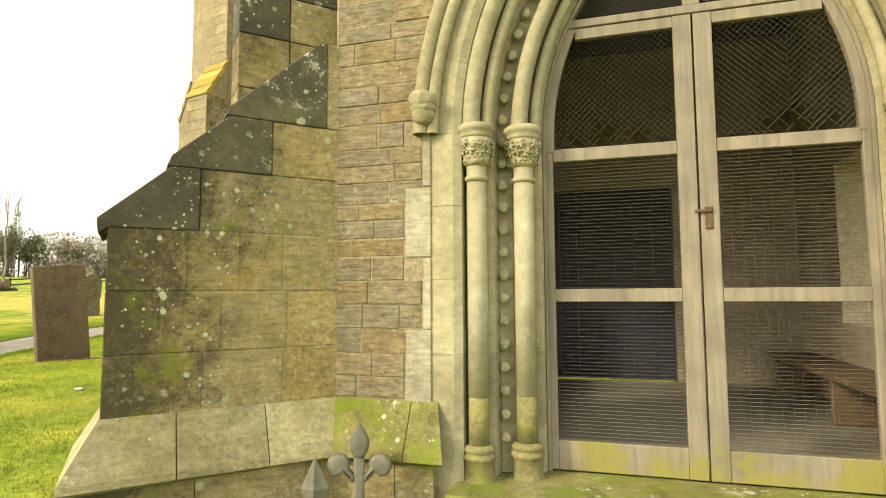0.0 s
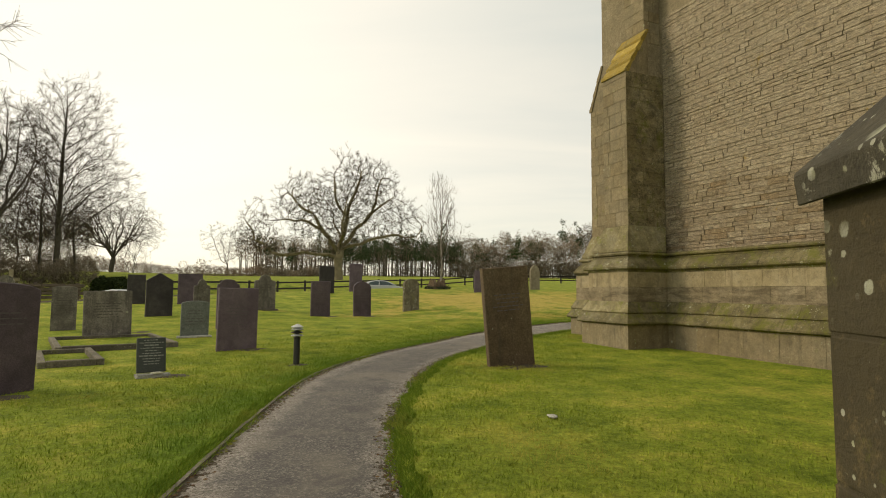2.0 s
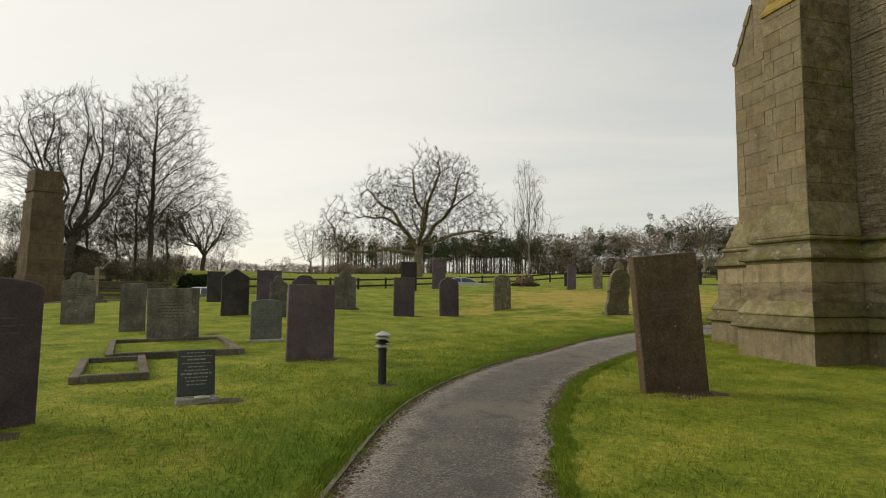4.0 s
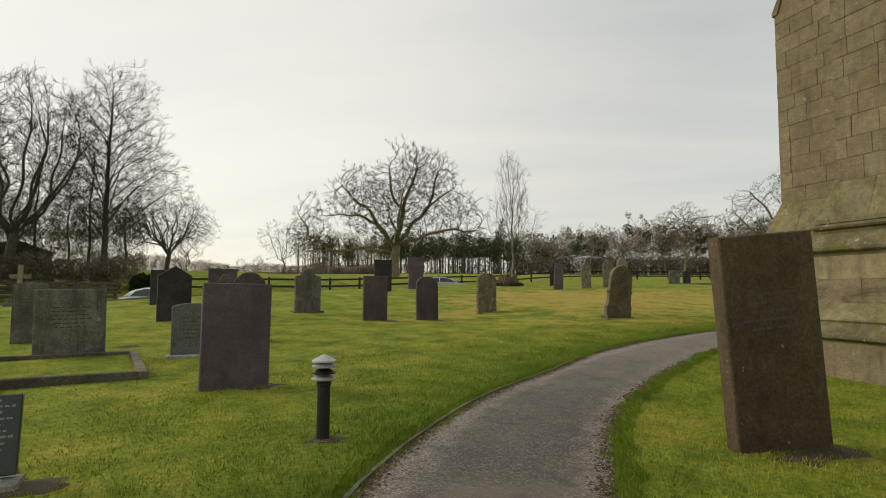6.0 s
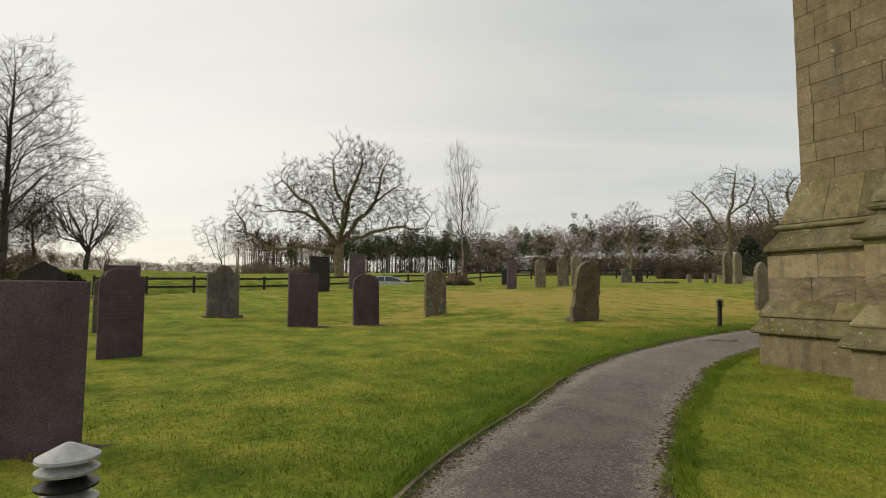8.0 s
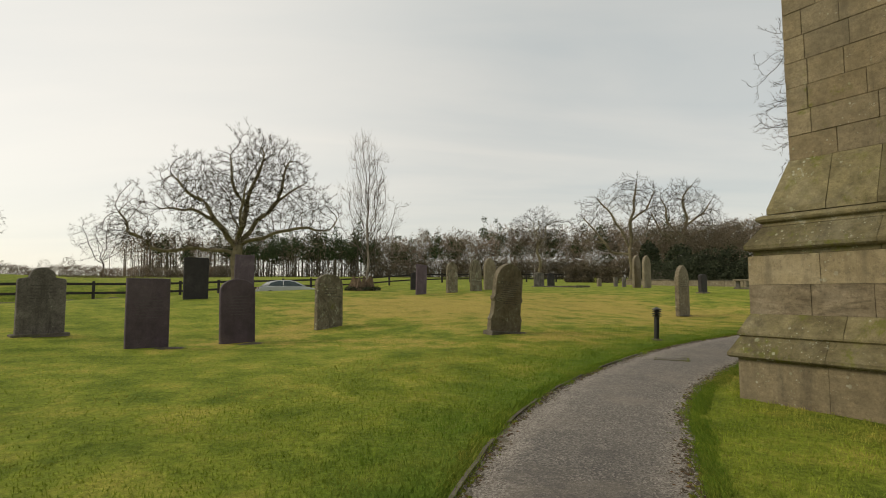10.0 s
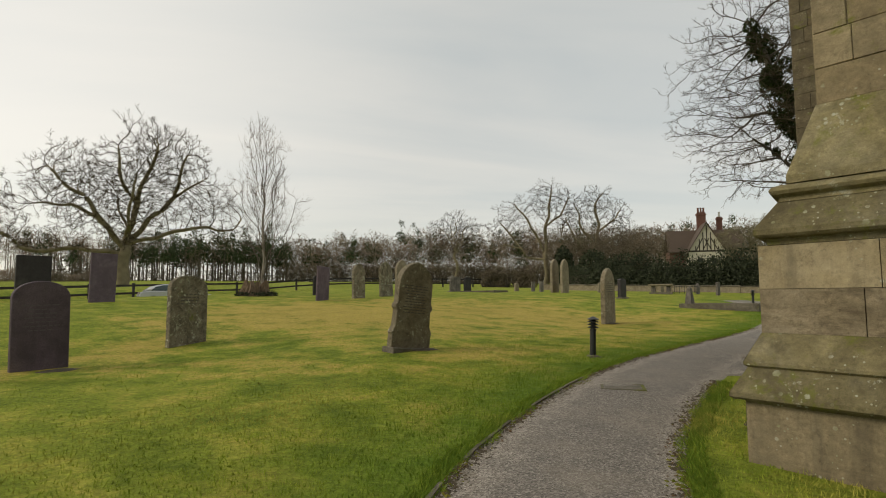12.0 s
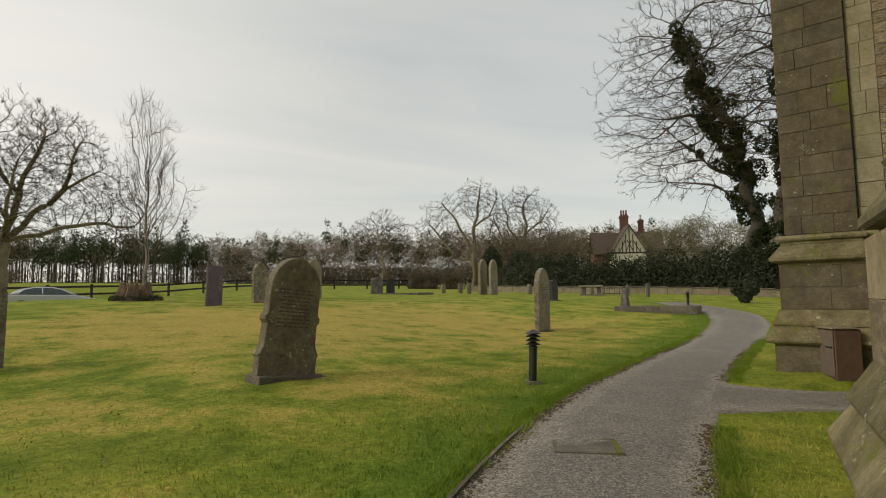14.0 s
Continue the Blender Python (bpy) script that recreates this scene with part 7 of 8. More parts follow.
def stem_line(points, step_len):
    """Nodes every step along a bent line."""
    out = [Vector(points[0])]
    for a, b in zip(points, points[1:]):
        a, b = Vector(a), Vector(b)
        k = max(1, int((b - a).length / step_len))
        out += [a.lerp(b, (i + 1) / k) for i in range(k)]
    return out


def oak():
    rng = np.random.default_rng(4)
    # local x runs to the right as seen from the churchyard
    lobes = [(3.6, 0, 15.4, 6.6, 6.5, 5.8), (-4.8, 0, 12.6, 5.8, 6.0, 5.4), (0, 0, 9.6, 8.5, 7.0, 4.8), (9.6, 0, 10.6, 4.6, 4.5, 4.4), (-13.2, 0, 8.4, 3.9, 4.0, 4.3), (-8.2, 0, 5.6, 5.0, 3.0, 1.4), (11.0, 0, 7.2, 3.6, 3.0, 1.6)]
    goals = np.concatenate([clump_points(lobes, 260, 10, 0.7, rng), lobe_points(lobes, 4200, rng)])
    goals = goals[goals[:, 2] > 3.4]
    stems = [stem_line(p, 0.55) for p in (
        [(0, 0, -0.4), (0.1, 0, 1.5), (-0.1, 0.1, 3.4), (0.3, 0.1, 4.8)],
        [(0.3, 0.1, 4.8), (2.4, -0.4, 6.0), (4.9, -0.8, 6.9), (9.4, -1.0, 7.7), (12.4, -0.8, 7.4), (14.0, -0.5, 9.4)],
        [(-0.1, 0.1, 3.6), (-3.0, 0.4, 4.6), (-6.5, 0.8, 4.5), (-11.2, 0.6, 4.3), (-13.6, 0.4, 6.4), (-15.0, 0.4, 9.6)],
        [(0.1, 0.1, 4.2), (-1.6, -0.5, 6.4), (-3.2, -0.8, 8.6), (-5.8, -1.0, 12.0), (-8.6, -1.4, 15.0)],
        [(0.3, 0.1, 4.8), (1.2, 0.6, 8.0), (1.5, 0.8, 11.4), (3.2, 0.6, 16.0), (3.8, 0.8, 18.6)],
        [(1.4, 0.7, 10.8), (-0.4, 0.2, 14.0), (-1.4, 0.0, 17.6)],
        [(0.3, 0.1, 4.8), (2.8, 1.2, 8.4), (5.6, 1.8, 12.0), (9.4, 2.2, 14.8)],
        [(5.4, 1.7, 11.8), (6.4, 0.6, 15.0), (7.0, 0.0, 18.0)],
        [(-3.0, -0.8, 8.4), (-6.4, 1.0, 9.8), (-10.4, 1.6, 10.2)],
        [(0.3, 0.1, 4.8), (0.6, -3.2, 8.4), (1.5, -5.6, 12.0)],
        [(0.3, 0.1, 4.8), (-0.5, 3.6, 8.4), (-1.5, 5.8, 12.0)])]
    x, y = -87.3, 42.4
    grown_tree("oak_tree", pose(x, y, gz(x, y), 0, 0, 62), goals, stems, 0.5, "great spreading bare oak standing in the field", M_OAKBARK, M_OAKTWIG, 6, reach=2.6, near=0.58, thin=0.018, power=2.2, sprays=3, spray_len=1.5, stout=1.45, kids=(4,), sway=0.9, inner=1)


oak()


def birch():
    rng = np.random.default_rng(8)
    stems = [stem_line([(0, 0, -0.3), (0.03, 0.04, 1.3), (-0.06, 0, 3.4), (0.08, 0.02, 6.2), (0.0, 0.0, 8.6)], 0.25)]
    goals = []
    for k in range(34):
        b, z0 = 2.4 * k, 0.7 + 0.15 * k
        o = (1.95 - 0.33 * abs(z0 - 1.6)) * rng.uniform(0.55, 1.0)
        rise = rng.uniform(2.0, 3.4)
        pts = [(0, 0.02, z0), (o * 0.45 * math.cos(b), o * 0.45 * math.sin(b), z0 + rise * 0.28), (o * 0.85 * math.cos(b), o * 0.85 * math.sin(b), z0 + rise * 0.66), (o * math.cos(b), o * math.sin(b), z0 + rise)]
        if z0 + rise > 9.1:
            continue
        stems.append(stem_line(pts, 0.25))
        for q in stems[-1][2:]:
            goals += [(q.x + v[0], q.y + v[1], q.z + 0.25 + v[2]) for v in rng.normal(size=(2, 3)) * 0.2]
    x, y = -37.9, 27.0
    grown_tree("birch_tree", pose(x, y, gz(x, y)), np.array(goals), stems, 0.2, "slender bare birch with upright twigs behind a stump", M_BIRCHBARK, M_BIRCHTWIG, 9, reach=0.6, near=0.2, thin=0.0048, power=2.35, lift=0.7, sprays=1, spray_len=2.6, droop=-0.35, kids=(2,), sway=0.25)


birch()


def tall_tree(x, y, h, seed, label, bark=M_DARKBARK, width=0.3, n=5000, lean=0.0, kids=(3,), sprays=3):
    """A straight-stemmed bare tree with many rising side limbs in a tall pointed crown."""
    rng = np.random.default_rng(seed)
    s = h / 22.0
    goals = lobe_points([(lean, 0, h * 0.44, h * width, h * width, h * 0.24), (lean * 0.6, 0, h * 0.66, h * width * 0.72, h * width * 0.72, h * 0.30)], n, rng)
    stems = [stem_line([(0, 0, -0.4), (0.1, 0, h * 0.2), (-0.1, 0.1, h * 0.45), (0.1, 0, h * 0.68), (0.0, 0, h * 0.93)], 0.6 * s)]
    for k in range(34):
        a, z0 = 2.4 * k, h * (0.16 + 0.0207 * k)
        l = h * width * (1.0 - 0.024 * k)
        stems.append(stem_line([(0, 0, z0), (l * 0.5 * math.cos(a), l * 0.5 * math.sin(a), z0 + l * 0.5), (l * 0.92 * math.cos(a), l * 0.92 * math.sin(a), z0 + l * 0.85)], 0.5 * s))
    return grown_tree("bare_tree", pose(x, y, gz(x, y), 0, 0, 95), goals, stems, 0.5 * s, label, bark, M_TWIG, seed, reach=2.6 * s, near=0.6 * s, thin=0.0098 * s + 0.0025, lift=0.35, group="bare trees", sprays=sprays, spray_len=1.7, power=2.3, kids=kids, sway=0.22 * s, stout=1.1)


def round_tree(x, y, h, seed, label, wide=0.5, low=0.2, bark=M_DARKBARK, n=2600, stems=1, lift=0.05, twig=None, lobes=(), clumps=0, kids=(3,), sprays=3, limbs=7, reach_out=1.6, off=(0.0, 0.0)):
    """A bare tree with a domed crown over a short stem, or over several."""
    rng = np.random.default_rng(seed)
    s = h / 14.0
    mid = h * (0.5 + low / 2)
    shape = [(0, 0, mid, h * wide, h * wide, h - mid)] + [tuple(v * h for v in e) for e in lobes]
    shape[0] = (off[0], off[1]) + shape[0][2:]
    goals = clump_points(shape, clumps, max(4, n // clumps), 0.6 * s, rng) if clumps else lobe_points(shape, n, rng)
    goals = goals[goals[:, 2] > h * low]
    lines = []
    for k in range(stems):
        a = 2.4 * k
        o = 0.0 if stems == 1 else h * 0.05
        lines.append(stem_line([(o * math.cos(a), o * math.sin(a), -0.4), (o * 1.3 * math.cos(a), o * 1.3 * math.sin(a), h * low * 0.6), (o * 2.6 * math.cos(a), o * 2.6 * math.sin(a), h * low * 1.5)], 0.5 * s))
    for k in range(limbs if stems == 1 else 0):
        a, f = 2.4 * k + 0.4 * rng.normal(), rng.uniform(0.55, 0.95)
        e = h * wide * f
        lines.append(stem_line([(0, 0, h * low * rng.uniform(0.9, 1.45)), (e * 0.45 * math.cos(a), e * 0.45 * math.sin(a), h * (low * 1.4 + 0.16 * rng.uniform(0.6, 1.4))), (e * 0.9 * math.cos(a), e * 0.9 * math.sin(a), mid + (h - mid) * 0.8 * math.sqrt(max(0.05, 1 - f * f)))], 0.5 * s))
    return grown_tree("bare_tree", pose(x, y, gz(x, y)), goals, lines, 0.42 * s, label, bark, twig or M_TWIG, seed, reach=2.4 * s, near=0.5 * s, thin=0.0098 * s + 0.0025, lift=lift, group="bare trees", sprays=sprays, spray_len=reach_out, power=2.25, kids=kids, sway=0.8 * s, stout=1.3)


def crooked_tree(x, y, seed, label, limbs, lobes):
    """A field tree with a few stout bending limbs; local x runs to the right as seen from the churchyard."""
    rng = np.random.default_rng(seed)
    goals = np.concatenate([clump_points(lobes, 110, 9, 0.55, rng), lobe_points(lobes, 900, rng)])
    stems = [stem_line(p, 0.5) for p in limbs]
    return grown_tree("bare_tree", pose(x, y, gz(x, y), 0, 0, 26), goals, stems, 0.5, label, M_OAKBARK, M_OAKTWIG, seed, reach=2.4, near=0.58, thin=0.02, power=2.3, lift=0.05, group="bare trees", sprays=2, spray_len=1.5, kids=(4,), sway=0.7, stout=1.8)


tall_tree(-66.5, 2.6, 20.3, 21, "tall straight bare tree with fine rising branches", lean=0.6, width=0.285, n=5600, kids=(3,), sprays=3)
tall_tree(-72.0, -3.0, 13.0, 22, "tall thin bare tree beside a taller one", width=0.17, n=1100, sprays=2)
tall_tree(-75.0, -0.5, 10.5, 23, "thin ivy-hung bare tree", width=0.17, n=900, sprays=2)
tall_tree(-70.0, -6.0, 13.0, 25, "thin bare tree in the far hedge", width=0.17, n=900, sprays=2)
round_tree(-61.5, -3.6, 16.2, 24, "many-limbed dark bare tree", wide=0.37, low=0.15, n=4600, lift=0.4, kids=(3,), limbs=14)
DOME = tuple((0.43 * math.cos(0.7 * k), 0.43 * math.sin(0.7 * k) - 0.06, 0.52, 0.25, 0.25, 0.24) for k in range(9))
round_tree(-96.9, 10.6, 11.8, 26, "low domed bare tree", wide=0.60, low=0.2, n=4600, limbs=24, sprays=2, reach_out=1.35, off=(0.0, -0.8), lobes=DOME)
tall_tree(-71.0, 1.4, 14.0, 34, "slim bare tree in the thicket", width=0.2, n=1200, sprays=2)
tall_tree(-77.0, 4.6, 11.0, 35, "slim bare tree at the edge of the thicket", width=0.22, n=1000, sprays=2)
round_tree(-82.0, 11.2, 5.4, 32, "scrubby bare thorn in the field hedge", wide=0.5, low=0.12, stems=3, n=400)


def overhanging_tree():
    """A tree beside the porch path whose low outer twigs reach over the graves."""
    rng = np.random.default_rng(27)
    goals = np.concatenate([lobe_points([(0, 0, 6.6, 3.4, 3.4, 2.6)], 500, rng), lobe_points([(1.3, 5.6, 4.7, 1.3, 1.9, 1.2)], 150, rng)])
    stems = [stem_line(p, 0.3) for p in ([(0, 0, -0.4), (0.1, 0, 2.0), (0, 0.1, 4.2)], [(0.05, 0, 3.2), (0.6, 2.0, 4.6), (1.2, 4.2, 5.2)])]
    x, y = -12.0, -7.9
    grown_tree("bare_tree", pose(x, y, gz(x, y)), goals, stems, 0.28, "bare tree whose outer twigs hang over the graves", M_DARKBARK, M_TWIG, 27, reach=1.8, near=0.34, thin=0.0055, group="bare trees", sprays=2, spray_len=1.6, droop=0.25)


overhanging_tree()
round_tree(-72.5, 94.5, 13.5, 28, "bare tree standing before the wood", wide=0.40, low=0.42, bark=M_OAKBARK, n=2200, clumps=110)
crooked_tree(-61.0, 108.0, 29, "big crooked bare tree above the hedge", [
    [(0, 0, -0.4), (0.2, 0, 3.0), (-0.1, 0.1, 6.4)],
    [(0.1, 0, 4.6), (-3.6, 0.3, 5.6), (-6.2, 0.5, 9.2), (-9.2, 0.4, 13.0)],
    [(-0.1, 0.1, 6.4), (-1.0, -0.4, 8.4), (-3.0, -0.8, 12.2), (-5.8, -1.0, 16.0)],
    [(-0.1, 0.1, 6.4), (0.8, 0.4, 13.0), (1.7, 0.5, 20.0)],
    [(0.6, 0.3, 11.4), (3.2, 0.6, 14.0), (4.8, 0.8, 18.0)],
    [(0.1, 0.1, 7.2), (3.0, 1.4, 9.6), (4.6, 2.4, 13.0)],
    [(-4.6, 0.4, 6.8), (-8.0, 0.8, 8.6), (-9.6, 1.0, 8.2)]], [(0.6, 0, 16.0, 4.4, 3.4, 4.2), (-5.4, 0, 13.6, 3.6, 3.0, 3.6), (-8.4, 0, 10.4, 2.4, 2.4, 3.2), (3.8, 0, 14.0, 3.0, 3.0, 4.4), (-1.6, 0, 9.6, 4.2, 3.0, 2.2)])
crooked_tree(-52.5, 110.0, 30, "upright bare tree above the hedge", [
    [(0, 0, -0.4), (-0.2, 0, 4.0), (0.3, 0.1, 7.6)],
    [(0.3, 0.1, 7.6), (-1.4, 0.2, 11.0), (-2.6, 0.4, 16.0)],
    [(0.3, 0.1, 7.6), (1.4, 0.3, 11.6), (1.0, 0.2, 15.4), (3.4, 0.2, 18.2)],
    [(0.9, 0.2, 9.8), (4.2, 0.6, 12.4), (6.4, 0.8, 15.4)],
    [(0.0, 0.1, 6.0), (-3.0, 0.4, 9.0), (-4.6, 0.6, 13.0)],
    [(0.1, 0.1, 6.6), (3.4, -0.6, 8.6), (6.2, -0.8, 10.0)]], [(0.6, 0, 14.6, 4.2, 3.4, 3.8), (-3.2, 0, 12.0, 2.8, 2.6, 3.6), (4.8, 0, 12.2, 3.0, 2.8, 3.6), (5.0, 0, 9.0, 2.6, 2.0, 1.8)])
round_tree(-46.5, 112.0, 11.0, 33, "bare tree among the garden shrubs", wide=0.5, low=0.2, bark=M_OAKBARK, n=1800, clumps=80)
round_tree(-150.0, 42.0, 14.0, 31, "bare tree far across the field", n=400)


# ---------------------------------------------------------------- foliage masses
def leaf_cloud(name, spots, count, size, material, label, category, kind="", seed=1, flat=0.4, m=None, upright=0.0):
    """Many small leaves or twig sprays filling lumps (x, y, z, rx, ry, rz), thicker towards the skin."""
    rng = np.random.default_rng(seed)
    spots = np.array(spots, float)
    vol = spots[:, 3] * spots[:, 4] + spots[:, 4] * spots[:, 5] + spots[:, 3] * spots[:, 5]
    pick = rng.choice(len(spots), count, p=vol / vol.sum())
    d = rng.normal(size=(count, 3))
    d /= np.linalg.norm(d, axis=1, keepdims=True)
    rad = rng.uniform(0.45, 1.0, count) ** 0.5 * rng.uniform(0.86, 1.1, count)
    c = spots[pick, :3] + d * spots[pick, 3:] * rad[:, None]
    a = rng.normal(size=(count, 3)) + np.array((0.0, 0.0, upright))
    a /= np.linalg.norm(a, axis=1, keepdims=True)
    b = np.cross(a, rng.normal(size=(count, 3)))
    b /= np.linalg.norm(b, axis=1, keepdims=True)
    s = size * rng.uniform(0.5, 1.3, count)[:, None]
    v = np.stack([c - a * s, c + b * s * flat, c + a * s, c - b * s * flat], 1).reshape(-1, 3)
    me = bpy.data.meshes.new(name)
    me.vertices.add(count * 4)
    me.vertices.foreach_set("co", v.ravel())
    me.loops.add(count * 4)
    me.loops.foreach_set("vertex_index", np.arange(count * 4, dtype=np.int32))
    me.polygons.add(count)
    me.polygons.foreach_set("loop_start", np.arange(0, count * 4, 4, dtype=np.int32))
    me.update(calc_edges=True)
    me.materials.append(material)
    ob = new(name, me)
    if m is not None:
        ob.matrix_world = m
    if label:
        tagged(ob, label, category, kind=kind)
    return ob


def stump():
    x, y = -37.68, 26.5
    t = thing("tree_stump", pose(x, y, gz(x, y)), "broad splintered tree stump sprouting at its foot", "tree stump")
    rng = np.random.default_rng(61)
    bm = lathe([(0.86, -0.1), (0.68, 0.14), (0.58, 0.42), (0.54, 0.62), (0.34, 0.5), (0.02, 0.42)], 36)
    for v in bm.verts:
        a = math.atan2(v.co.y, v.co.x)
        k = 1 + 0.16 * math.sin(5 * a) + 0.10 * math.sin(11 * a + 1) + 0.07 * math.sin(17 * a + 2)
        v.co.x *= k
        v.co.y *= k
        v.co.z += 0.16 * noise.noise(v.co * 4.0) + (0.16 * math.sin(9 * a + 0.5) + 0.1 * math.sin(23 * a) if 0.55 < v.co.z else 0)
    part("bole", bm, M_STUMP, t)
    n = 420
    a, f = rng.uniform(0, 2 * math.pi, n), rng.uniform(0.45, 1.15, n)
    base = np.stack([np.cos(a) * f * 0.7, np.sin(a) * f * 0.7, np.full(n, -0.02)], 1)
    way = np.stack([np.cos(a) * 0.5, np.sin(a) * 0.5, np.full(n, 1.0)], 1) + rng.normal(size=(n, 3)) * 0.3
    v, q, mid, tip, w2 = twigs(base, way, rng.uniform(0.15, 0.55, n), np.full(n, 0.006), rng)
    ob = new("sprouts", quad_mesh("sprouts", v, q, M_OAKTWIG))
    ob.parent = t
    ob.matrix_world = t.matrix_world.copy()
    tufts = [(math.cos(k) * 0.8, math.sin(k) * 0.8, 0.05, 0.3, 0.3, 0.16) for k in np.linspace(0, 6.0, 11)]
    ob = leaf_cloud("foot_growth", tufts, 1500, 0.06, M_HEDGE, "", "", seed=3)
    ob.parent = t
    ob.matrix_world = t.matrix_world.copy()


stump()


def along(pts, step_len, h, w, rng, top=0.25):
    out = []
    line = smooth_line(pts, 10)
    acc = 0.0
    for a, b in zip(line, line[1:]):
        acc += (b - a).length
        if acc >= step_len:
            acc = 0.0
            g = gz(b.x, b.y)
            n = max(1, int(h / (w * 1.1)))
            for k in range(n):
                out.append((b.x + rng.uniform(-0.3, 0.3) * w, b.y + rng.uniform(-0.3, 0.3) * w, g + h * (k + 0.5) / n * 0.92, w * rng.uniform(0.8, 1.15), w * rng.uniform(0.8, 1.15), h / n * rng.uniform(0.6, 0.75 + top)))
    return out


def field_lumps(rng):
    """Uneven lumps of scrub along the field's far side."""
    out = []
    line = smooth_line([(-150.0, -30.0), (-140.0, 10.0), (-150.0, 50.0), (-160.0, 75.0)], 70)
    for p in line:
        h = 1.5 + 1.1 * noise.noise((p.x * 0.09, p.y * 0.09, 5.0)) + rng.uniform(0, 0.5)
        if rng.random() < 0.05:
            h += rng.uniform(0.6, 1.8)
        out.append((p.x + rng.uniform(-1, 1), p.y + rng.uniform(-1, 1), gz(p.x, p.y) + h * 0.6, rng.uniform(1.3, 2.2), rng.uniform(1.3, 2.2), max(0.6, h * 0.8)))
    return out


rngp = random.Random(77)
HEDGE_LINE = [(-41.0, 72.5), (-36.0, 68.0), (-31.0, 66.0), (-24.0, 65.5), (-17.0, 66.0), (-9.0, 67.0)]
laurel = leaf_cloud("laurel_hedge", along(HEDGE_LINE[1:], 0.5, 2.75, 1.5, rngp, 0.35) + along(HEDGE_LINE[:2], 0.25, 2.1, 1.1, rngp, 0.2) + along([(a, b - 0.9) for a, b in HEDGE_LINE[1:]], 0.5, 1.7, 1.2, rngp, 0.6) + along([(-25.0, 66.6), (-18.0, 66.2), (-9.0, 67.0)], 1.9, 3.7, 1.3, rngp, 0.3), 72000, 0.145, M_HEDGE, "thick dark evergreen hedge behind the graves", "hedge", "stuff", 3)


def hedge_heart(parent, pts, h, w):
    """The dense twiggy heart that keeps light from passing through a hedge."""
    bm = bmesh.new()
    line = smooth_line(pts, 6)
    prev = None
    for k, p in enumerate(line):
        d = (line[min(k + 1, len(line) - 1)] - line[max(k - 1, 0)]).normalized()
        s = Vector((-d.y, d.x)) * w
        g, top = gz(p.x, p.y), h * (0.9 + 0.12 * noise.noise((p.x * 0.4, p.y * 0.4, 2.0)))
        row = [bm.verts.new(v) for v in ((p.x - s.x, p.y - s.y, g - 0.2), (p.x - s.x * 0.7, p.y - s.y * 0.7, g + top), (p.x + s.x * 0.7, p.y + s.y * 0.7, g + top), (p.x + s.x, p.y + s.y, g - 0.2))]
        if prev:
            for i in range(3):
                bm.faces.new((prev[i], row[i], row[i + 1], prev[i + 1]))
        prev = row
    part("hedge_heart", bm, M_DARKBARK, parent)


hedge_heart(laurel, [(a, b + 0.5) for a, b in HEDGE_LINE[1:]], 2.35, 0.5)
hedge_heart(laurel, HEDGE_LINE[:2], 1.7, 0.5)
CLIPPED = ([(-53.0, 72.6), (-51.4, 73.2), (-49.6, 73.7)], [(-48.7, 73.9), (-47.6, 74.0), (-46.4, 74.1)])
clipped = leaf_cloud("clipped_hedge", along(CLIPPED[0], 0.35, 2.1, 0.8, rngp, 0.02) + along(CLIPPED[1], 0.35, 2.2, 0.8, rngp, 0.02), 16000, 0.10, M_FIELDTWIG, "clipped brown beech hedge beyond the fence", "hedge", "stuff", 4)
for run in CLIPPED:
    hedge_heart(clipped, run, 1.7, 0.45)
leaf_cloud("shrubbery", along([(-60.0, 108.0), (-52.0, 107.0), (-45.0, 106.0), (-40.0, 104.0)], 2.2, 10.0, 2.8, rngp, 0.5), 26000, 0.5, M_FIELDTWIG, "tangle of bare brown shrubs and saplings", "shrubbery", "stuff", 5, flat=0.045, upright=0.6)
leaf_cloud("shrubbery", along([(-26.0, 92.0), (-20.0, 90.0), (-11.0, 92.0)], 1.4, 8.6, 2.6, rngp, 0.5), 34000, 0.48, M_CATKIN, "olive-brown twiggy shrubs behind the hedge", "shrubbery", "stuff", 6, flat=0.05, upright=0.5)
leaf_cloud("round_bush", [(-14.75 + a, 47.5 + b, gz(-14.75, 47.5) + c, d, d, e) for a, b, c, d, e in ((0, 0, 0.35, 0.38, 0.35), (-0.28, 0.1, 0.75, 0.42, 0.4), (0.3, -0.1, 0.8, 0.45, 0.4), (0, 0.2, 1.0, 0.4, 0.3), (-0.5, 0, 1.1, 0.26, 0.22), (0.55, 0.1, 1.15, 0.22, 0.22))], 6500, 0.08, M_HEDGE, "small dark spreading bush on the lawn", "bush", "", 7)
leaf_cloud("evergreen_shrub", [(-50.0, 92.0, gz(-50, 92) + 3.2, 1.6, 1.6, 3.2)], 2500, 0.25, M_HEDGE, "dark conical evergreen shrub", "shrub", "", 8)
leaf_cloud("evergreen_shrub", [(-44.5, 90.0, gz(-45, 90) + 3.0, 2.2, 2.2, 2.6)], 2500, 0.25, M_HEDGE, "dark rounded evergreen shrub", "shrub", "", 9)
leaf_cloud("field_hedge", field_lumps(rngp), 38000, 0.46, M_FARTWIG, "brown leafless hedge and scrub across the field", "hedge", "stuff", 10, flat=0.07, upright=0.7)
leaf_cloud("ivy_bush", [(-50.4, 6.0, gz(-50.4, 6.0) + 0.55, 1.1, 1.2, 0.8), (-50.2, 5.0, gz(-50.2, 5.0) + 0.6, 0.8, 0.9, 0.8)], 6000, 0.12, M_IVY, "dark ivy mound beside the lane", "bush", "", 12)
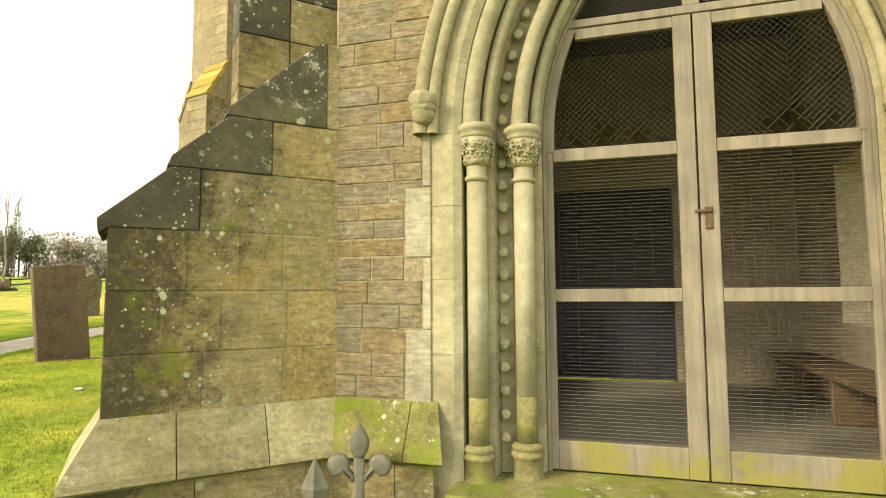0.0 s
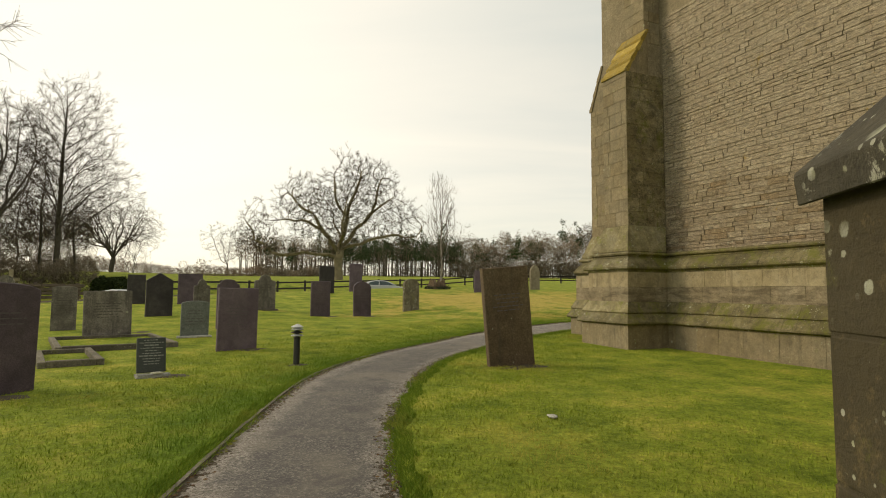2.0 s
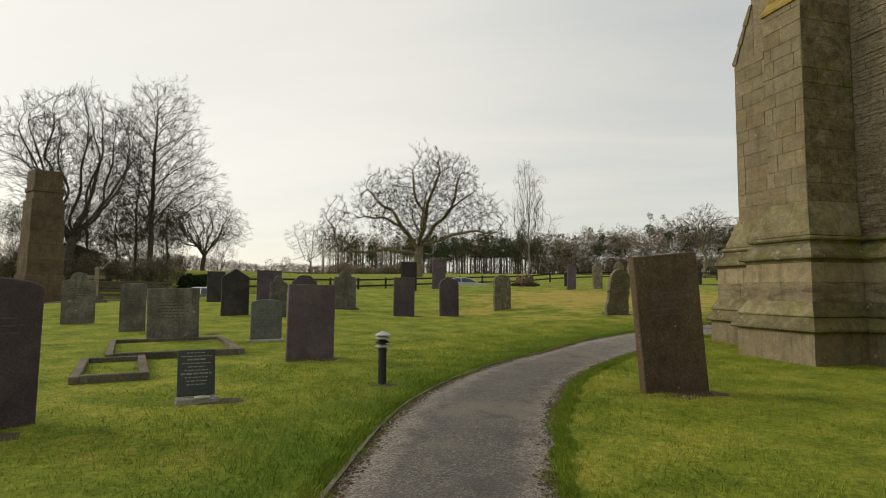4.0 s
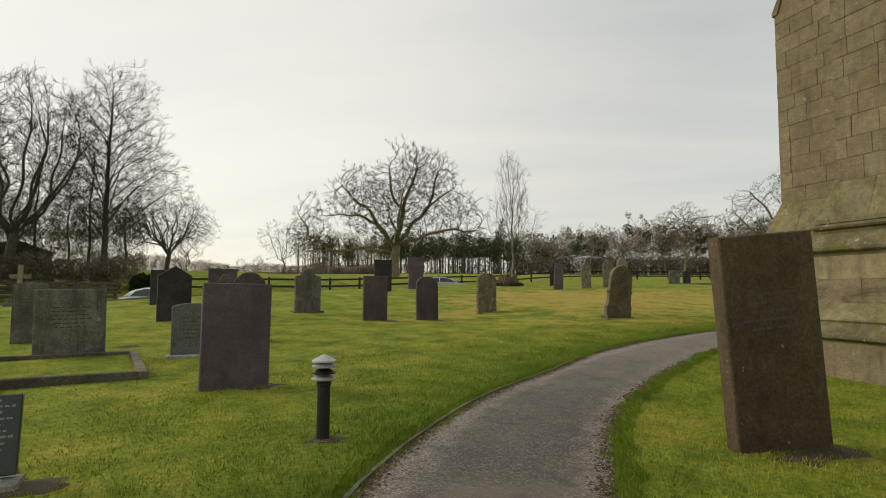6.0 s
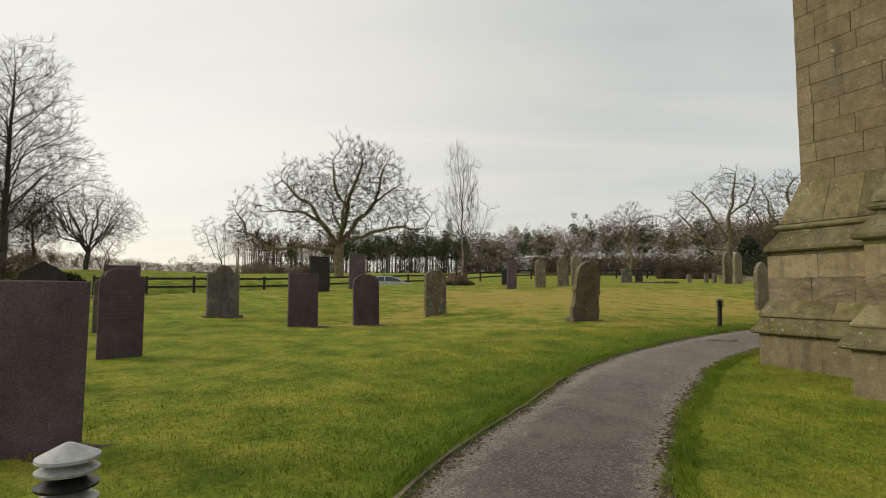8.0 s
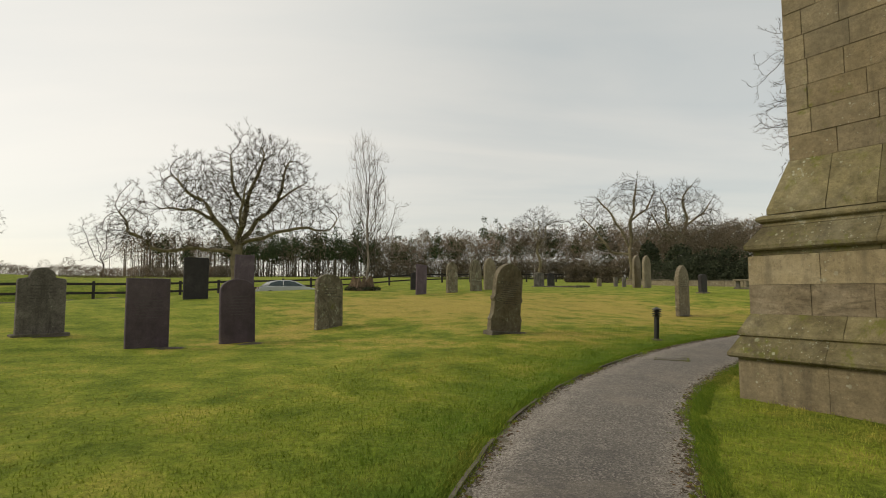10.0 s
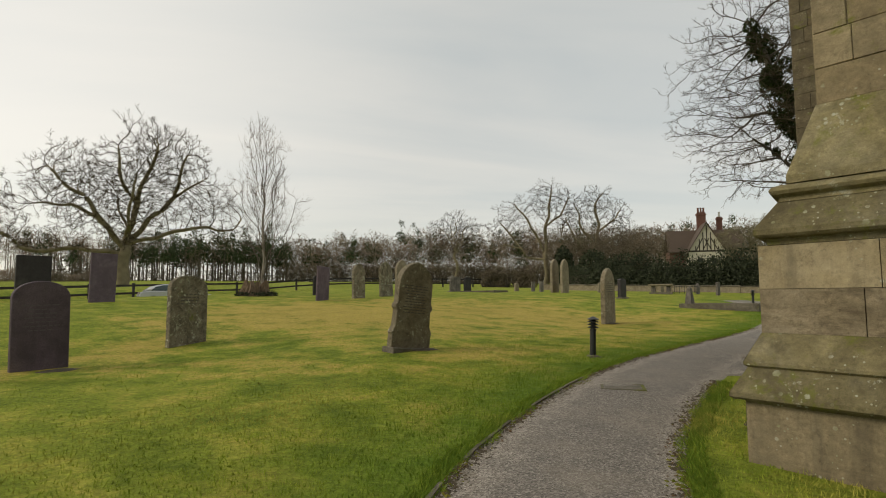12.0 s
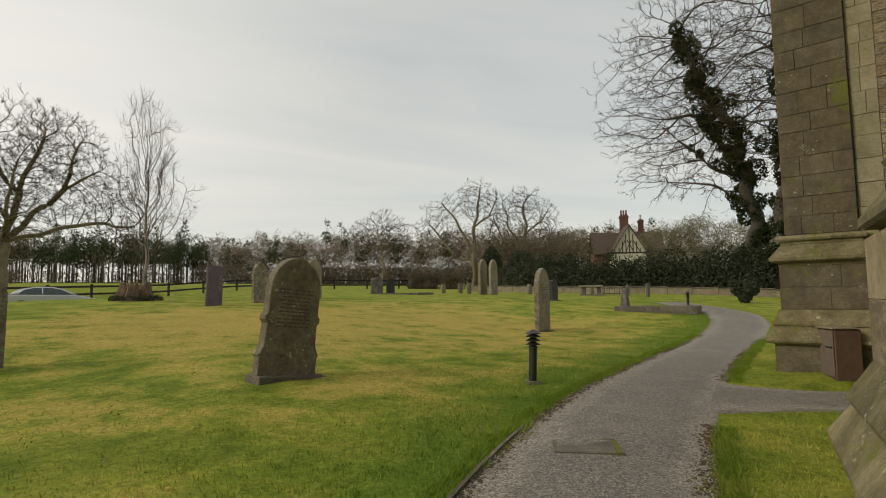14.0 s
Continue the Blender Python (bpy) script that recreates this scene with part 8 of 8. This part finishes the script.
leaf_cloud("thicket", along([(-72.0, -22.0), (-71.0, -10.0), (-74.0, -1.0), (-79.0, 5.5)], 1.6, 7.0, 1.9, rngp, 0.6), 32000, 0.55, M_FIELDTWIG, "thicket of bare olive-brown saplings below the trees", "thicket", "stuff", 15, flat=0.03, upright=0.7)
leaf_cloud("lane_hedge", along([(-49.5, -16.0), (-50.5, -4.0), (-51.8, 4.5)], 0.8, 2.0, 0.9, rngp, 0.4), 20000, 0.3, M_FIELDTWIG, "brown overgrown hedge under the tall trees", "hedge", "stuff", 13, flat=0.06, upright=0.6)


def ivy_tree(x, y, h, seed, label, side=-1.0, wide=0.36):
    """A big tree choked with ivy up its stem and along its lower limbs, with bare outer twigs."""
    rng = np.random.default_rng(seed)
    goals = lobe_points([(side * 4.6, 0, h * 0.63, h * wide * 0.9, h * 0.26, h * 0.36), (side * 5.6, 0, h * 0.46, h * wide * 0.6, h * 0.2, h * 0.17)], 3400, rng)
    bend = [(0, 0, -0.4), (side * 0.1, 0, h * 0.18), (side * 0.4, 0.2, h * 0.34), (side * 1.5, 0.1, h * 0.50), (side * 4.0, 0, h * 0.66), (side * 5.6, 0, h * 0.84)]
    fork = [(side * 0.6, 0.1, h * 0.38), (side * 2.6, 0.5, h * 0.47), (side * 4.6, 0.5, h * 0.58)]
    low = [(side * 0.3, 0, h * 0.25), (side * 2.0, 0.3, h * 0.31), (side * 3.6, 0.1, h * 0.345)]
    arm = [(side * 0.5, 0.1, h * 0.36), (side * 4.6, -0.6, h * 0.43)]
    t = grown_tree("ivy_clad_tree", pose(x, y, gz(x, y)), goals, [stem_line(p, 0.6) for p in (bend, fork, arm, low)], 0.5, label, M_DARKBARK, M_OAKTWIG, seed, reach=2.6, near=0.58, thin=0.016, power=2.1, group="ivy-clad trees", sprays=2, spray_len=1.45, droop=0.05, kids=(3,), sway=1.0, stout=1.3)
    lumps = []
    for line, thick in ((bend, 1.0), (fork, 0.6), (arm[:2], 0.4), (low[:2], 0.5)):
        for p in stem_line(line, 0.7):
            if p.z < 0.2:
                continue
            for k in range(2):
                q = thick * rng.uniform(0.45, 1.0)
                lumps.append((p.x + rng.normal() * thick * 0.55, p.y + rng.normal() * thick * 0.5, p.z + rng.normal() * 0.5, q, q, q * 1.15))
    c = leaf_cloud("ivy", lumps, 26000, 0.17, M_IVY, "", "", seed=seed)
    c.parent = t
    c.matrix_world = t.matrix_world.copy()
    c["label"] = "dense dark ivy round the stem"
    return t


ivy_tree(-13.9, 69.0, 30.0, 41, "tall bare tree with a dark coat of ivy")
ivy_tree(-11.6, 65.0, 31.0, 42, "tall ivy-choked tree close to the church", 0.3)


def far_wood():
    """The belt of trees across the fields: bare broadleaves and pines, with light between their stems."""
    rng = random.Random(99)
    bare, scrub, needles = [], [], []
    wd = Wood()
    line = smooth_line([(-205.0, 60.0), (-185.0, 95.0), (-160.0, 125.0), (-135.0, 148.0), (-108.0, 165.0), (-80.0, 172.0), (-55.0, 175.0), (-30.0, 172.0)], 24)
    for i, p in enumerate(line):
        for row in range(5):
            x, y = p.x + rng.uniform(-3, 3) - row * 4.5, p.y + rng.uniform(-3, 3) + row * 4.5
            g = gz(x, y)
            h = rng.uniform(11.0, 16.0) * (1 + 0.2 * noise.noise((i * 0.21, 2.0, 0.0))) * (1.0 + 0.16 * min(max((i - 50) / 30, 0), 1))
            pine = rng.random() < (0.0 if i < 6 else 0.6 if 16 < i < 48 else 0.13)
            dense = i > 46
            wd.tube([Vector((x, y, g - 0.5)), Vector((x + rng.uniform(-0.5, 0.5), y, g + h * (0.25 if dense else 0.8)))], [rng.uniform(0.10, 0.22), 0.06], 4, wd.big)
            if pine:
                h *= rng.uniform(0.86, 1.24)
                for k in range(9):
                    f = rng.uniform(0.50, 0.97)
                    w = 2.0 * (1.2 - f) / 0.5
                    needles.append((x + rng.uniform(-1, 1) * w * 0.6, y + rng.uniform(-1, 1) * w * 0.6, g + h * f, w * rng.uniform(0.6, 1.0), w * rng.uniform(0.6, 1.0), rng.uniform(0.7, 1.4)))
            else:
                w = rng.uniform(2.2, 3.4)
                low = 0.02 if dense else 0.30
                w *= 1.25 if dense else 1.0
                bare.append((x, y, g + h * (1 + low) / 2, w, w, h * (1 - low) / 2))
                bare.append((x + rng.uniform(-1, 1), y, g + h * 0.8, w * 0.7, w * 0.7, h * 0.22))
            if (row > 1 and rng.random() < 0.93) or (dense and rng.random() < 0.9):
                tall = 3.4 if dense else 4.2 if row > 2 else 2.2
                scrub.append((x, y, g + tall * 0.8, 2.6, 2.6, tall))
    t = thing("far_wood", pose(0, 0, 0), "belt of bare trees and dark pines across the fields", "wood", kind="stuff")
    me = bpy.data.meshes.new("stems")
    me.from_pydata(wd.big[0], [], wd.big[1])
    me.materials.append(M_BARK)
    ob = new("stems", me)
    ob.parent = t
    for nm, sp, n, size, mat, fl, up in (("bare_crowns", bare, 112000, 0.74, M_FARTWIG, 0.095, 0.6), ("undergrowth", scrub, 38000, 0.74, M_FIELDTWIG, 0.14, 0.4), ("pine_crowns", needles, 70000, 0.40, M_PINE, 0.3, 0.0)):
        c = leaf_cloud(nm, sp, n, size, mat, "", "", seed=8, flat=fl, upright=up)
        c.parent = t


far_wood()


# ---------------------------------------------------------------- boundary wall and house
def boundary_wall():
    wl_ = tagged(new("wall_boundary"), "low pale stone churchyard wall below the hedge", "boundary wall", kind="structure")
    pts = smooth_line([(-38.0, 60.0), (-30.0, 59.5), (-22.0, 59.0), (-13.0, 58.5), (-4.0, 58.0)], 5)
    for a, b in zip(pts, pts[1:]):
        d = (b - a).normalized()
        m = Matrix.Translation((a.x, a.y, gz(a.x, a.y))) @ Matrix.Rotation(math.atan2(d.y, d.x), 4, "Z")
        l = (b - a).length
        bm = box(0.01, l - 0.01, -0.15, 0.15, -0.3, 0.45, 0.01)
        bm.transform(m)
        part("stone", bm, M_PALESTONE, wl_)
        bm = box(0.005, l - 0.005, -0.2, 0.2, 0.452, 0.55, 0.03)
        bm.transform(m)
        part("coping", bm, M_KERB, wl_)


boundary_wall()


def house():
    x, y = -38.1, 132.1
    m = pose(x, y, gz(x, y), 0, 0, 22) @ Matrix.Diagonal((0.82, 0.85, 1.0, 1.0))
    t = thing("house", m, "half-timbered house with brown tiled gables and brick chimneys", "house")
    # main range along x with a gabled wing towards -y
    part("wall", box(-7.6, 9.0, -3.5, 3.5, 0, 7.0), M_BRICKRED, t, "red brick walls")
    part("wing_wall", box(-4.0, 4.0, -8.0, -3.5, 0, 6.6), M_RENDER, t, "cream rendered wall")
    bm = extrude_outline([(-4.0, 6.6), (4.0, 6.6), (0.0, 12.0)], -8.0, -7.8)
    part("gable", bm, M_RENDER, t, "cream gable with dark timbers")
    for k in range(-4, 5):
        hgt = 12.0 - abs(k) * 0.82 * 1.62
        part("timber", box(k * 0.82 - 0.11, k * 0.82 + 0.11, -8.06, -8.0, 6.6, max(hgt - 0.4, 6.8)), M_TIMBER, t)
    for s in (-1, 1):
        for j in range(2):
            bm = box(-0.1, 0.1, -8.05, -8.0, 0, 2.6)
            bm.transform(Matrix.Translation((s * (0.9 + j * 1.4), 0, 6.9)) @ Matrix.Rotation(radians(-s * 32), 4, "Y"))
            part("brace", bm, M_TIMBER, t)
    part("tie_beam", box(-4.0, 4.0, -8.07, -8.0, 6.5, 6.8), M_TIMBER, t)

    def pitched(name, pts3):
        bm = bmesh.new()
        bm.faces.new([bm.verts.new(p) for p in pts3])
        e = bmesh.ops.extrude_face_region(bm, geom=bm.faces[:])
        for v in e["geom"]:
            if isinstance(v, bmesh.types.BMVert):
                v.co.z += 0.22
        bmesh.ops.recalc_face_normals(bm, faces=bm.faces[:])
        part(name, bm, M_ROOFTILE, t, "brown tiled slope")

    pitched("roof", [(-8.0, -4.1, 6.6), (9.4, -4.1, 6.6), (9.4, 0, 11.2), (-8.0, 0, 11.2)])
    pitched("roof", [(-8.0, 4.1, 6.6), (9.4, 4.1, 6.6), (9.4, 0, 11.2), (-8.0, 0, 11.2)])
    pitched("roof", [(-4.6, -8.5, 5.9), (0, -8.5, 12.1), (0, -1.0, 12.1), (-4.6, -1.0, 5.9)])
    pitched("roof", [(4.6, -8.5, 5.9), (0, -8.5, 12.1), (0, -1.0, 12.1), (4.6, -1.0, 5.9)])
    for cx, cy, top, half, pots, pot_mat in ((0.3, -1.0, 15.2, 1.0, (-0.62, 0.0, 0.62), M_BRICKRED), (4.8, 0.8, 14.4, 0.6, (0.0,), M_CONCRETE)):
        part("chimney_stack", box(cx - half, cx + half, cy - 0.5, cy + 0.5, 9.0, top - 0.9), M_BRICKRED, t)
        part("chimney_band", box(cx - half - 0.14, cx + half + 0.14, cy - 0.64, cy + 0.64, top - 0.9, top - 0.55), M_BRICKRED, t)
        part("chimney_cap", box(cx - half + 0.05, cx + half - 0.05, cy - 0.45, cy + 0.45, top - 0.55, top - 0.3), M_BRICKRED, t)
        for dx in pots:
            bm = lathe([(0.27, top - 0.3), (0.2, top + 0.5), (0.27, top + 0.58), (0.27, top + 0.7), (0.2, top + 0.7)], 10)
            bm.transform(Matrix.Translation((cx + dx, cy, 0)))
            part("chimney_pot", bm, pot_mat, t)
    for wx in (-1.5, 1.5):
        win = part("window", box(wx - 0.7, wx + 0.7, -8.05, -7.98, 3.6, 5.4), M_RENDER, t, "white framed window")
        part("pane", box(wx - 0.6, wx + 0.6, -8.08, -8.04, 3.7, 5.3), M_PANE, win)


house()

shed = thing("field_shed", pose(-78.0, -6.0, gz(-78, -6), 0, 0, 20), "low dark timber shed beyond the trees", "shed")
part("wall", box(-4, 4, -3, 3, -0.5, 2.2), M_TIMBER, shed)
bm = extrude_outline([(-3.3, 2.15), (3.3, 2.15), (0, 3.3)], -4.2, 4.2)
bm.transform(Matrix.Rotation(radians(90), 4, "Z"))
part("roof", bm, M_ROOFTILE, shed)


# ---------------------------------------------------------------- grass blades by the path
def inside_path(x, y):
    """Whether points lie on the paths (numpy arrays)."""
    out = np.zeros(len(x), bool)
    for left, right in ((EDGE_L, EDGE_R), (BRANCH_A, BRANCH_B)):
        poly = np.array([tuple(p) for p in left] + [tuple(p) for p in right[::-1]])
        k = np.zeros(len(x), bool)
        for (x1, y1), (x2, y2) in zip(poly, np.roll(poly, -1, 0)):
            cross = (y1 > y) != (y2 > y)
            with np.errstate(divide="ignore", invalid="ignore"):
                k ^= cross & (x < (x2 - x1) * (y - y1) / (y2 - y1 + 1e-12) + x1)
        out |= k
    return out


def grass(n, near, far_, h0, w0, seed):
    rng = np.random.default_rng(seed)
    mid = np.array([tuple((a + b) / 2) for a, b in zip(EDGE_L, EDGE_R)])[12:135]
    pick = rng.integers(0, len(mid), n)
    ang, rad = rng.uniform(0, 2 * math.pi, n), near + (far_ - near) * rng.uniform(0, 1, n) ** 0.8
    x, y = mid[pick, 0] + rad * np.cos(ang), mid[pick, 1] + rad * np.sin(ang)
    keep = ~inside_path(x, y)
    tp, tq = (x - T_O.x) * E1.x + (y - T_O.y) * E1.y, (x - T_O.x) * E2.x + (y - T_O.y) * E2.y
    keep &= ~((tq > 0.85) & (tp < 3.75) & (tp > -14)) & ~((tp > -0.5) & (tp < 1.4) & (tq > -0.5) & (tq < 2))
    wp, wq = (x - W_O.x) * E1.x + (y - W_O.y) * E1.y, (x - W_O.x) * E2.x + (y - W_O.y) * E2.y
    keep &= ~((wp < 0.2) & (wq > -0.2)) & ~((x > -2.0) & (y > 0.8))
    # thin on the sun-bleached rise
    dry = np.exp(-((x + 23.5) / 9.0) ** 2 - ((y - 28.0) / 10.0) ** 2)
    keep &= rng.uniform(0, 1, n) > 0.85 * dry
    x, y = x[keep], y[keep]
    n = len(x)
    z = np.array([gz(a, b) for a, b in zip(x, y)])
    clump = np.array([noise.noise((a * 1.7, b * 1.7, 3.0)) for a, b in zip(x, y)])
    fine = np.array([noise.noise((a * 6.0, b * 6.0, 9.0)) for a, b in zip(x, y)])
    rich = lush(x, y)
    h = h0 * rng.uniform(0.45, 1.15, n) * np.clip(1 + 0.5 * clump + 0.9 * fine, 0.25, 2.2) * (1 + 0.5 * rich)
    w = w0 * rng.uniform(0.6, 1.2, n)
    t = rng.uniform(0, 2 * math.pi, n)
    lean = rng.uniform(0.1, 0.9, n) * h
    t2 = rng.uniform(0, 2 * math.pi, n)
    dx, dy = np.cos(t) * w / 2, np.sin(t) * w / 2
    v = np.stack([np.stack([x - dx, y - dy, z], 1), np.stack([x + dx, y + dy, z], 1), np.stack([x + lean * np.cos(t2), y + lean * np.sin(t2), z + h], 1)], 1).reshape(-1, 3)
    me = bpy.data.meshes.new("grass")
    me.vertices.add(n * 3)
    me.vertices.foreach_set("co", v.ravel())
    me.loops.add(n * 3)
    me.loops.foreach_set("vertex_index", np.arange(n * 3, dtype=np.int32))
    me.polygons.add(n)
    me.polygons.foreach_set("loop_start", np.arange(0, n * 3, 3, dtype=np.int32))
    me.update(calc_edges=True)
    me.materials.append(M_BLADE)
    set_lush(me, np.repeat(rich, 3))
    tagged(new("grass", me), "short uneven green and yellow-green grass", "grass", kind="stuff")


grass(320000, 0.8, 5.0, 0.038, 0.008, 1)
grass(150000, 4.0, 13.0, 0.02, 0.016, 2)


def edge_grass(n, seed):
    """Longer grass that hangs over both edges of the path."""
    rng = np.random.default_rng(seed)
    pts, dirs = [], []
    for line, sgn in ((EDGE_L, 1.0), (EDGE_R, -1.0)):
        for a, b in zip(line[8:118], line[9:119]):
            d = (b - a).normalized()
            k = max(1, int((b - a).length * n))
            for t in rng.uniform(0, 1, k):
                p = a.lerp(b, t)
                side = Vector((-d.y, d.x)) * sgn
                ragged = 0.10 * noise.noise((p.x * 2.2, p.y * 2.2, sgn)) + 0.05 * noise.noise((p.x * 7.0, p.y * 7.0, sgn))
                q = p + side * (rng.uniform(0.0, 0.22) - 0.03 + ragged)
                if sgn < 0 and 18.2 < p.y < 21.3:
                    continue
                pts.append((q.x, q.y, gz(q.x, q.y)))
                dirs.append((side.x, side.y))
    p, s = np.array(pts), np.array(dirs)
    m = len(p)
    h = 0.062 * rng.uniform(0.35, 1.2, m)
    w = 0.008 * rng.uniform(0.6, 1.3, m)
    t = rng.uniform(0, 2 * math.pi, m)
    lean = rng.uniform(-0.2, 1.0, m) * h
    off = rng.normal(size=(m, 2)) * 0.02
    dx, dy = np.cos(t) * w / 2, np.sin(t) * w / 2
    z = p[:, 2] - 0.005
    tip = np.stack([p[:, 0] - s[:, 0] * lean + off[:, 0], p[:, 1] - s[:, 1] * lean + off[:, 1], z + h], 1)
    v = np.stack([np.stack([p[:, 0] - dx, p[:, 1] - dy, z], 1), np.stack([p[:, 0] + dx, p[:, 1] + dy, z], 1), tip], 1).reshape(-1, 3)
    me = bpy.data.meshes.new("edge_grass")
    me.from_pydata(v.tolist(), [], np.arange(m * 3).reshape(-1, 3).tolist())
    me.materials.append(M_BLADE)
    set_lush(me, np.repeat(np.where(rng.uniform(0, 1, m) < 0.75, 1.0, 0.2), 3))
    tagged(new("edge_grass", me), "longer grass hanging over the edges of the path", "grass", kind="stuff")


edge_grass(1300, 5)


def litter(name, material, label, n, spread, size, flat, seed, lift):
    """Small angular bits along both edges of the path."""
    rng = np.random.default_rng(seed)
    vs, fs = [], []
    for line, sgn in ((EDGE_L, 1.0), (EDGE_R, -1.0)):
        for a, b in zip(line[8:118], line[9:119]):
            d = (b - a).normalized()
            for t in rng.uniform(0, 1, max(1, int((b - a).length * n))):
                p = a.lerp(b, t)
                patch = noise.noise((p.x * 0.8, p.y * 0.8, sgn * 3 + seed))
                if patch < -0.15 or (sgn < 0 and 18.2 < p.y < 21.3):
                    continue
                q = p - Vector((-d.y, d.x)) * sgn * (abs(rng.normal()) * spread * (0.7 + patch))
                r = size * rng.uniform(0.4, 1.3)
                k = len(vs)
                z = gz(q.x, q.y) + lift
                ang = rng.uniform(0, 6.28)
                for i in range(4):
                    c = ang + i * 1.57 + rng.uniform(-0.3, 0.3)
                    vs.append((q.x + r * math.cos(c), q.y + r * math.sin(c), z - 0.003))
                vs.append((q.x, q.y, z + r * flat))
                fs += [(k + i, k + (i + 1) % 4, k + 4) for i in range(4)]
    me = bpy.data.meshes.new(name)
    me.from_pydata(vs, [], fs)
    me.materials.append(material)
    tagged(new(name, me), label, name.replace("_", " "), kind="stuff")


litter("loose_grit", M_GRITBITS, "loose stone grit along the edges of the path", 260, 0.2, 0.013, 0.7, 11, 0.014)
litter("soil_crumbs", M_SOIL, "dark soil crumbs washed over the edges of the path", 110, 0.13, 0.032, 0.35, 14, 0.01)
litter("dead_leaves", M_LEAFBITS, "scattered brown leaf scraps on the verge", 30, 0.12, 0.02, 0.25, 12, 0.018)
litter("verge_moss", M_MOSSBITS, "cushions of moss along the edges of the path", 60, 0.08, 0.03, 0.5, 13, 0.008)
